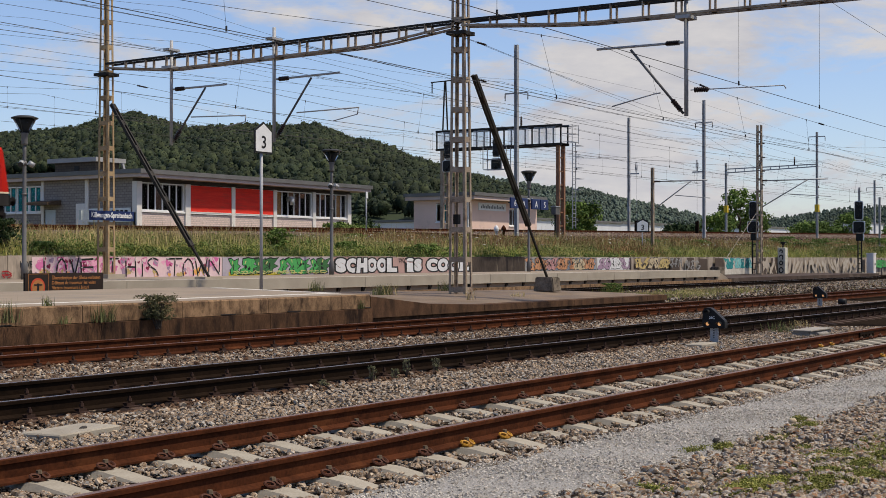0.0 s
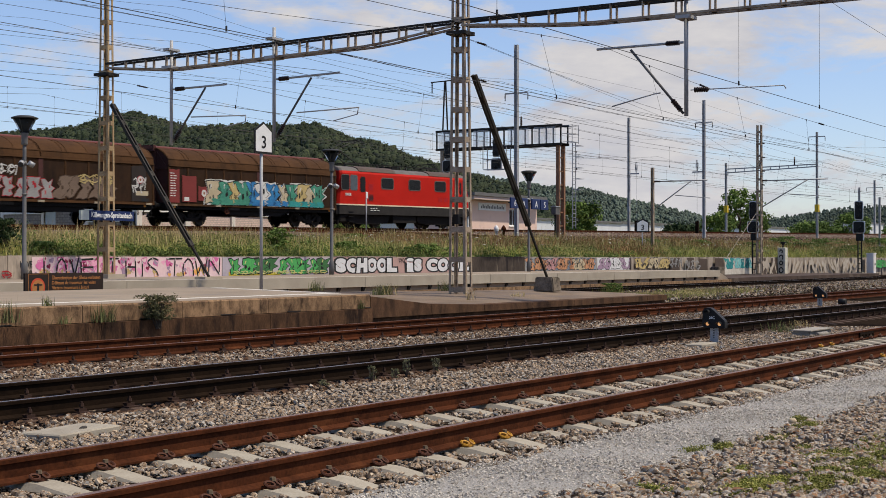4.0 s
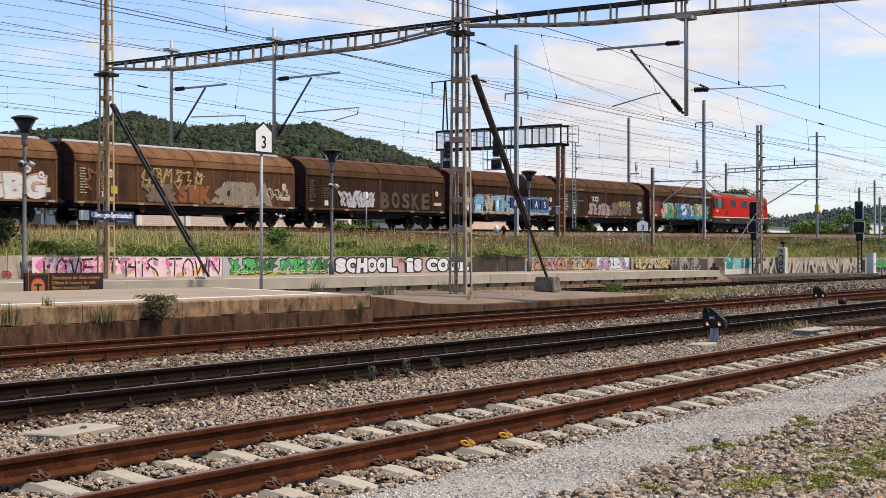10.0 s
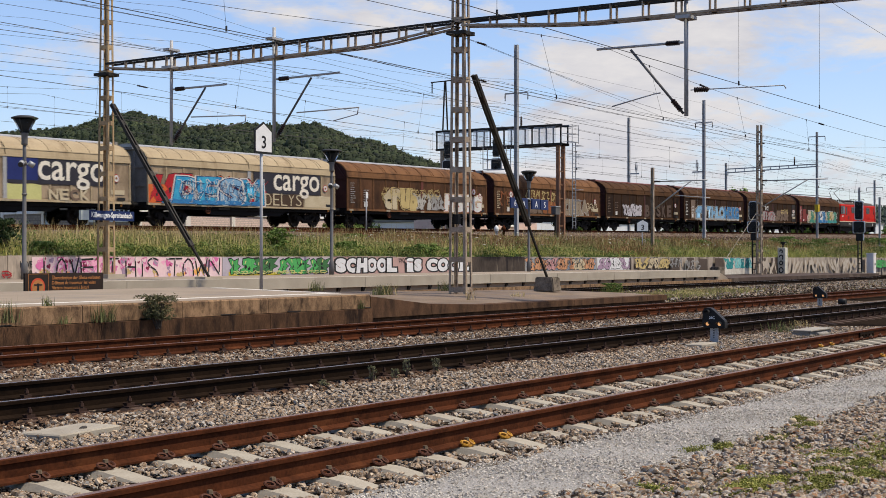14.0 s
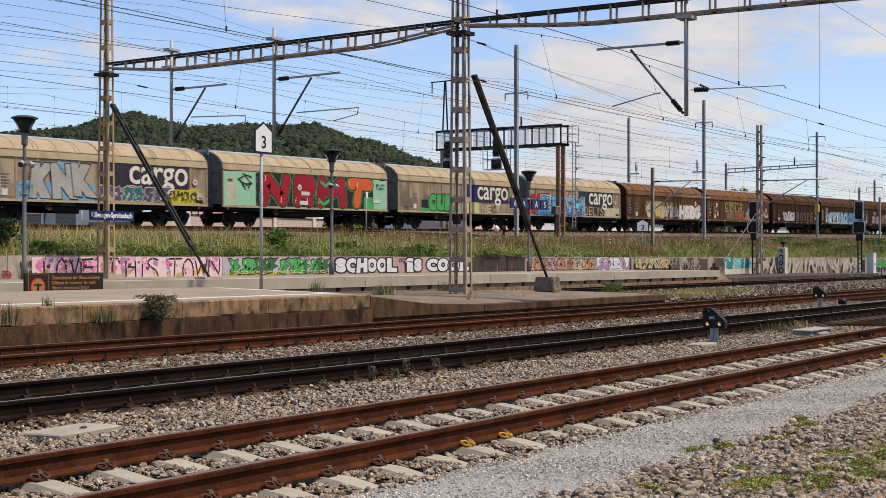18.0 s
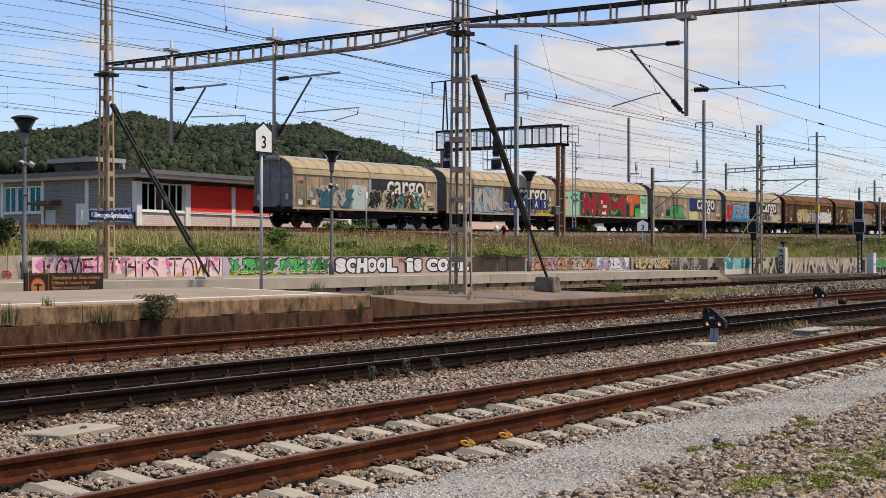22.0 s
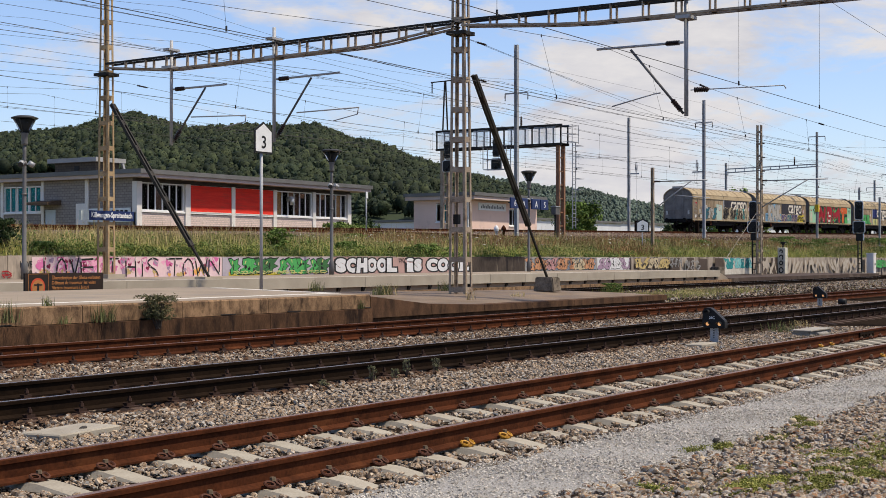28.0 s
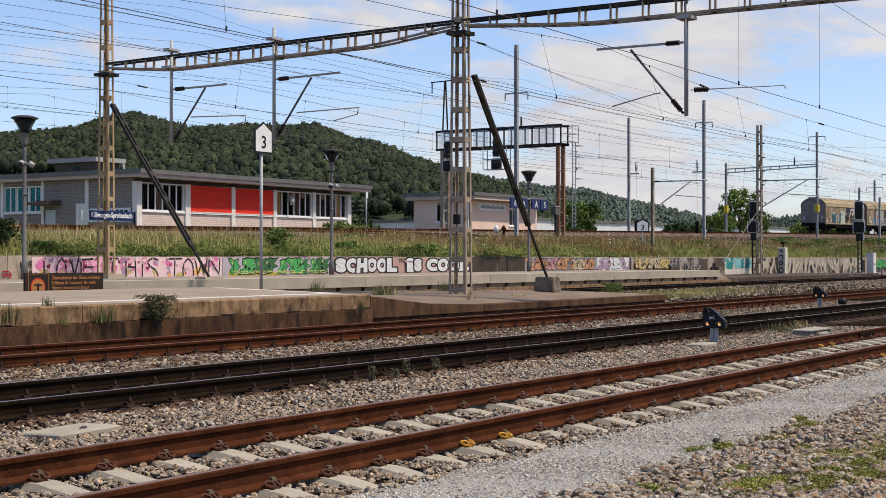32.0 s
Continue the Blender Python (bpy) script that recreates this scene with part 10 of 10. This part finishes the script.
# tall thin letters in broken black strokes
TALL = {"L": [[(0, 1), (0.05, 0.03), (1, 0.0)]], "O": [[(0.5, 1), (0.12, 0.7), (0.0, 0.3), (0.05, 0.0)], [(0.5, 1), (0.85, 0.75), (1.0, 0.35), (1.0, 0.0)]], "V": [[(0, 1), (0.5, 0.02), (1, 1)]], "E": [[(1, 0.97), (0, 0.93), (0.05, 0.03), (1, 0.03)], [(0.03, 0.5), (0.85, 0.52)]], "T": [[(0, 0.97), (1, 0.99)], [(0.55, 0.97), (0.5, 0.0)]], "H": [[(0, 1), (0.05, 0)], [(0.95, 1), (1, 0)], [(0.03, 0.52), (0.97, 0.5)]], "I": [[(0.5, 0.8), (0.5, 0.0)]], "S": [[(1, 0.9), (0.5, 1), (0.05, 0.8), (0.3, 0.55), (0.8, 0.3), (1.0, 0.03)]], "W": [[(0, 1), (0.22, 0), (0.5, 0.65), (0.78, 0), (1, 1)]], "N": [[(0, 0.0), (0.06, 1), (0.94, 0.03), (1, 1)]]}
for ch, x0, x1 in (("L", 32.7, 33.1), ("O", 33.26, 33.69), ("V", 33.88, 34.24), ("E", 34.34, 35.0), ("T", 35.5, 36.1), ("H", 36.47, 36.97), ("I", 37.2, 37.4), ("S", 37.54, 38.1), ("T", 38.56, 39.36), ("O", 39.42, 39.99), ("W", 40.09, 40.76), ("N", 40.84, 41.48)):
    bm, bw = bmesh.new(), bmesh.new()
    for st in TALL[ch]:
        pts = [(x0 + (x1 - x0) * px, 0.05 + 0.63 * pz) for px, pz in st]
        pts = curve_through(pts, 5) if ch in "OS" else pts
        ribbon(bm, pts, 0.062, -0.0125)
        step = 5 if ch in "OS" else 1
        for p, q in list(zip(pts, pts[1:]))[::step]:
            ribbon(bw, [p, (p[0] + (q[0] - p[0]) * 0.12, p[1] + (q[1] - p[1]) * 0.12)], 0.036, -0.0165)
    ob = part("lettering", bm, P_BLACK, mural)
    part("letter_light", bw, P_WHITE, mural)
wall_text(31.7, 32.2, "LOVE", 0.38, 0.3, P_BLACK, 0.004, -0.012)
wall_text(31.72, 32.2, "2019", 0.08, 0.3, P_BLACK, 0.004, -0.012)
field(41.65, 48.6, paint("lilac_ground", (0.42, 0.38, 0.42), (0.34, 0.3, 0.34)))
shards(mural, 42.1, 48.45, 0.03, 0.70, 9, [P_GREEN, P_MOSS, P_GREEN, P_GREEN, P_MOSS], P_BLACK, 201, y=-0.006, edge=0.055, slits=3, hilite=P_LEMON)
graffiti(mural, 42.2, 48.3, 0.02, 0.2, 12, [P_LEMON], None, 214, y=-0.02, thick=0.18)
patch(mural, 42.0, 45.2, 0.0, 0.14, P_YELLOW, y=-0.004)
field(48.65, 59.9, paint("faded_pink_ground", (0.42, 0.27, 0.24), (0.34, 0.22, 0.19)))
for x0, x1, tx in ((48.95, 53.6, "SCHOOL"), (54.45, 55.7, "iS"), (56.15, 60.0, "COOL")):
    piece(mural, tx, x0, x1, 0.05, 0.70, [P_SILVER], P_BLACK, len(tx) + 300, y=-0.004, edge=0.065, fat=0.085, lean=0.08, overlap=0.02)
graffiti(mural, 53.75, 54.3, 0.45, 0.7, 2, [P_BLACK], None, 203, y=-0.006, thick=0.1)
field(59.95, 65.7, mat("tarred_wall", (0.075, 0.058, 0.047), (0.022, 0.018, 0.016), 0.9, 0, 2.2, 20, 0.1, 0, 0.15, (0.20, 0.165, 0.13), 0.62, 1.6, None, True, (1.2, 1, 0.2)), 0.76)
field(65.75, 74.3, paint("slate_ground", (0.26, 0.26, 0.26), (0.2, 0.2, 0.2)))
shards(mural, 65.9, 74.2, 0.02, 0.72, 9, [P_SMOKE_BLUE], P_BLACK, 224, y=-0.003, edge=0.03, slits=1)
shards(mural, 66.0, 74.1, 0.02, 0.72, 12, [P_SALMON, P_PINK, P_SALMON, P_CREAM, P_SALMON], P_BLACK, 204, y=-0.012, edge=0.03, slits=4, hilite=P_WHITE, lean=0.5)
graffiti(mural, 66.0, 74.1, 0.05, 0.7, 13, [P_BLACK], None, 225, y=-0.026, thick=0.045)
field(74.4, 79.3, P_SILVER)
shards(mural, 74.6, 79.2, 0.02, 0.74, 6, [P_VIOLET, P_SILVER, P_VIOLET], P_BLACK, 205, y=-0.006, edge=0.035, slits=4, hilite=P_WHITE, lean=0.5)
shards(mural, 79.5, 84.4, 0.02, 0.76, 6, [P_SAND, P_CREAM, P_SAND], P_BLACK, 206, y=-0.17, edge=0.035, slits=4, lean=0.5)
graffiti(mural, 84.6, 86.6, 0.05, 0.72, 3, [P_GREY], P_BLACK, 207, y=-0.17, thick=0.16)
graffiti(mural, 86.9, 89.6, -0.2, 0.6, 3, [P_GREY], None, 208, y=-0.17, thick=0.16)
part("painted_field", boxes((94.2, 99.8, -0.168, -0.162, -0.45, 0.72)), P_PLASTER, mural)
shards(mural, 94.4, 99.6, -0.06, 0.72, 7, [P_TEAL, P_AQUA, P_TEAL, P_AQUA], P_PETROL, 209, y=-0.172, edge=0.03, slits=3, hilite=P_WHITE, lean=0.5)
P_CHALK = paint("chalky", (0.46, 0.40, 0.32), (0.33, 0.28, 0.22))


def chalk_marks(x0, x1, n, seed):
    """Faded angular letters: broad slanting strokes that cross and taper."""
    rnd = random.Random(seed)
    bm = bmesh.new()
    for i in range(n):
        x = x0 + (x1 - x0) * (i + rnd.uniform(0.1, 0.9)) / n
        k = rnd.uniform(-0.9, 0.9)
        lo, hi = rnd.uniform(-0.55, -0.2), rnd.uniform(0.3, 0.66)
        pts = [(x - k, lo), (x - 0.2 * k + rnd.uniform(-0.25, 0.25), rnd.uniform(-0.1, 0.2)), (x + k * 0.6, hi)]
        if rnd.random() < 0.5:
            pts.append((x + k * 0.6 + rnd.uniform(0.4, 1.0), rnd.uniform(-0.2, 0.3)))
        ribbon(bm, pts, rnd.uniform(0.12, 0.42), -0.17 - 0.002 * i)
    part("graffiti_fill", bm, P_CHALK, mural)


chalk_marks(100.5, 105.0, 6, 210)
chalk_marks(107.6, 128.0, 24, 211)
graffiti(mural, 131.0, 136.5, -0.2, 0.6, 5, [P_GREEN], P_BLACK, 212, y=-0.17, thick=0.3)
P_TARRY = paint("umber_wall", (0.085, 0.06, 0.045), (0.06, 0.045, 0.035))
for x0, x1, z1 in ((84.7, 86.2, 0.7), (87.4, 88.6, 0.72), (89.5, 91.0, 0.66), (92.4, 94.0, 0.7), (101.0, 102.6, 0.7), (103.8, 105.0, 0.7)):
    part("painted_field", boxes((x0, x1, -0.166, -0.16, -0.6, z1)), P_TARRY, mural)
graffiti(mural, 29.5, 31.4, 0.02, 0.3, 4, [P_RED], None, 213, y=-0.006, thick=0.16)


LINE_TURN = -math.degrees(math.atan(0.01))


def line_y(x):
    """Centre of the raised line, which draws slowly nearer to the yard."""
    return 52.5 - 0.01 * (x - 60)


def train_at(t):
    return 30.828 + 9.788 * t - 0.003 * (t - 13) ** 2 - 0.25 * max(0.0, 1 - t / 4) ** 2


def motions():
    """The train runs up the raised line; its wheels roll."""
    climb = -math.degrees(math.atan(0.01165))
    for ob, off in TRAIN:
        walk(ob, [(t, pose(train_at(t) + off, line_y(train_at(t) + off), ramp_z(train_at(t) + off), 0, climb, LINE_TURN)) for t in range(0, 33, 4)])
    first = {}
    for ob, r in WHEELS:
        if r not in first:
            step = 0.0667 if r < 0.5 else 0.1
            n = int(32.0 / step) + 1
            rows = []
            for i in range(n + 1):
                t = min(32.0, i * step)
                rows.append((t, Euler((0, (train_at(t) - train_at(0)) / r, 0)).to_matrix().to_4x4()))
            walk(ob, rows)
            first[r] = ob
        else:
            src = first[r]
            ob.rotation_mode = "QUATERNION"
            ob.animation_data_create()
            ob.animation_data.action = src.animation_data.action
            ob.animation_data.action_slot = src.animation_data.action_slot


# ---------------------------------------------------------------- end
motions()
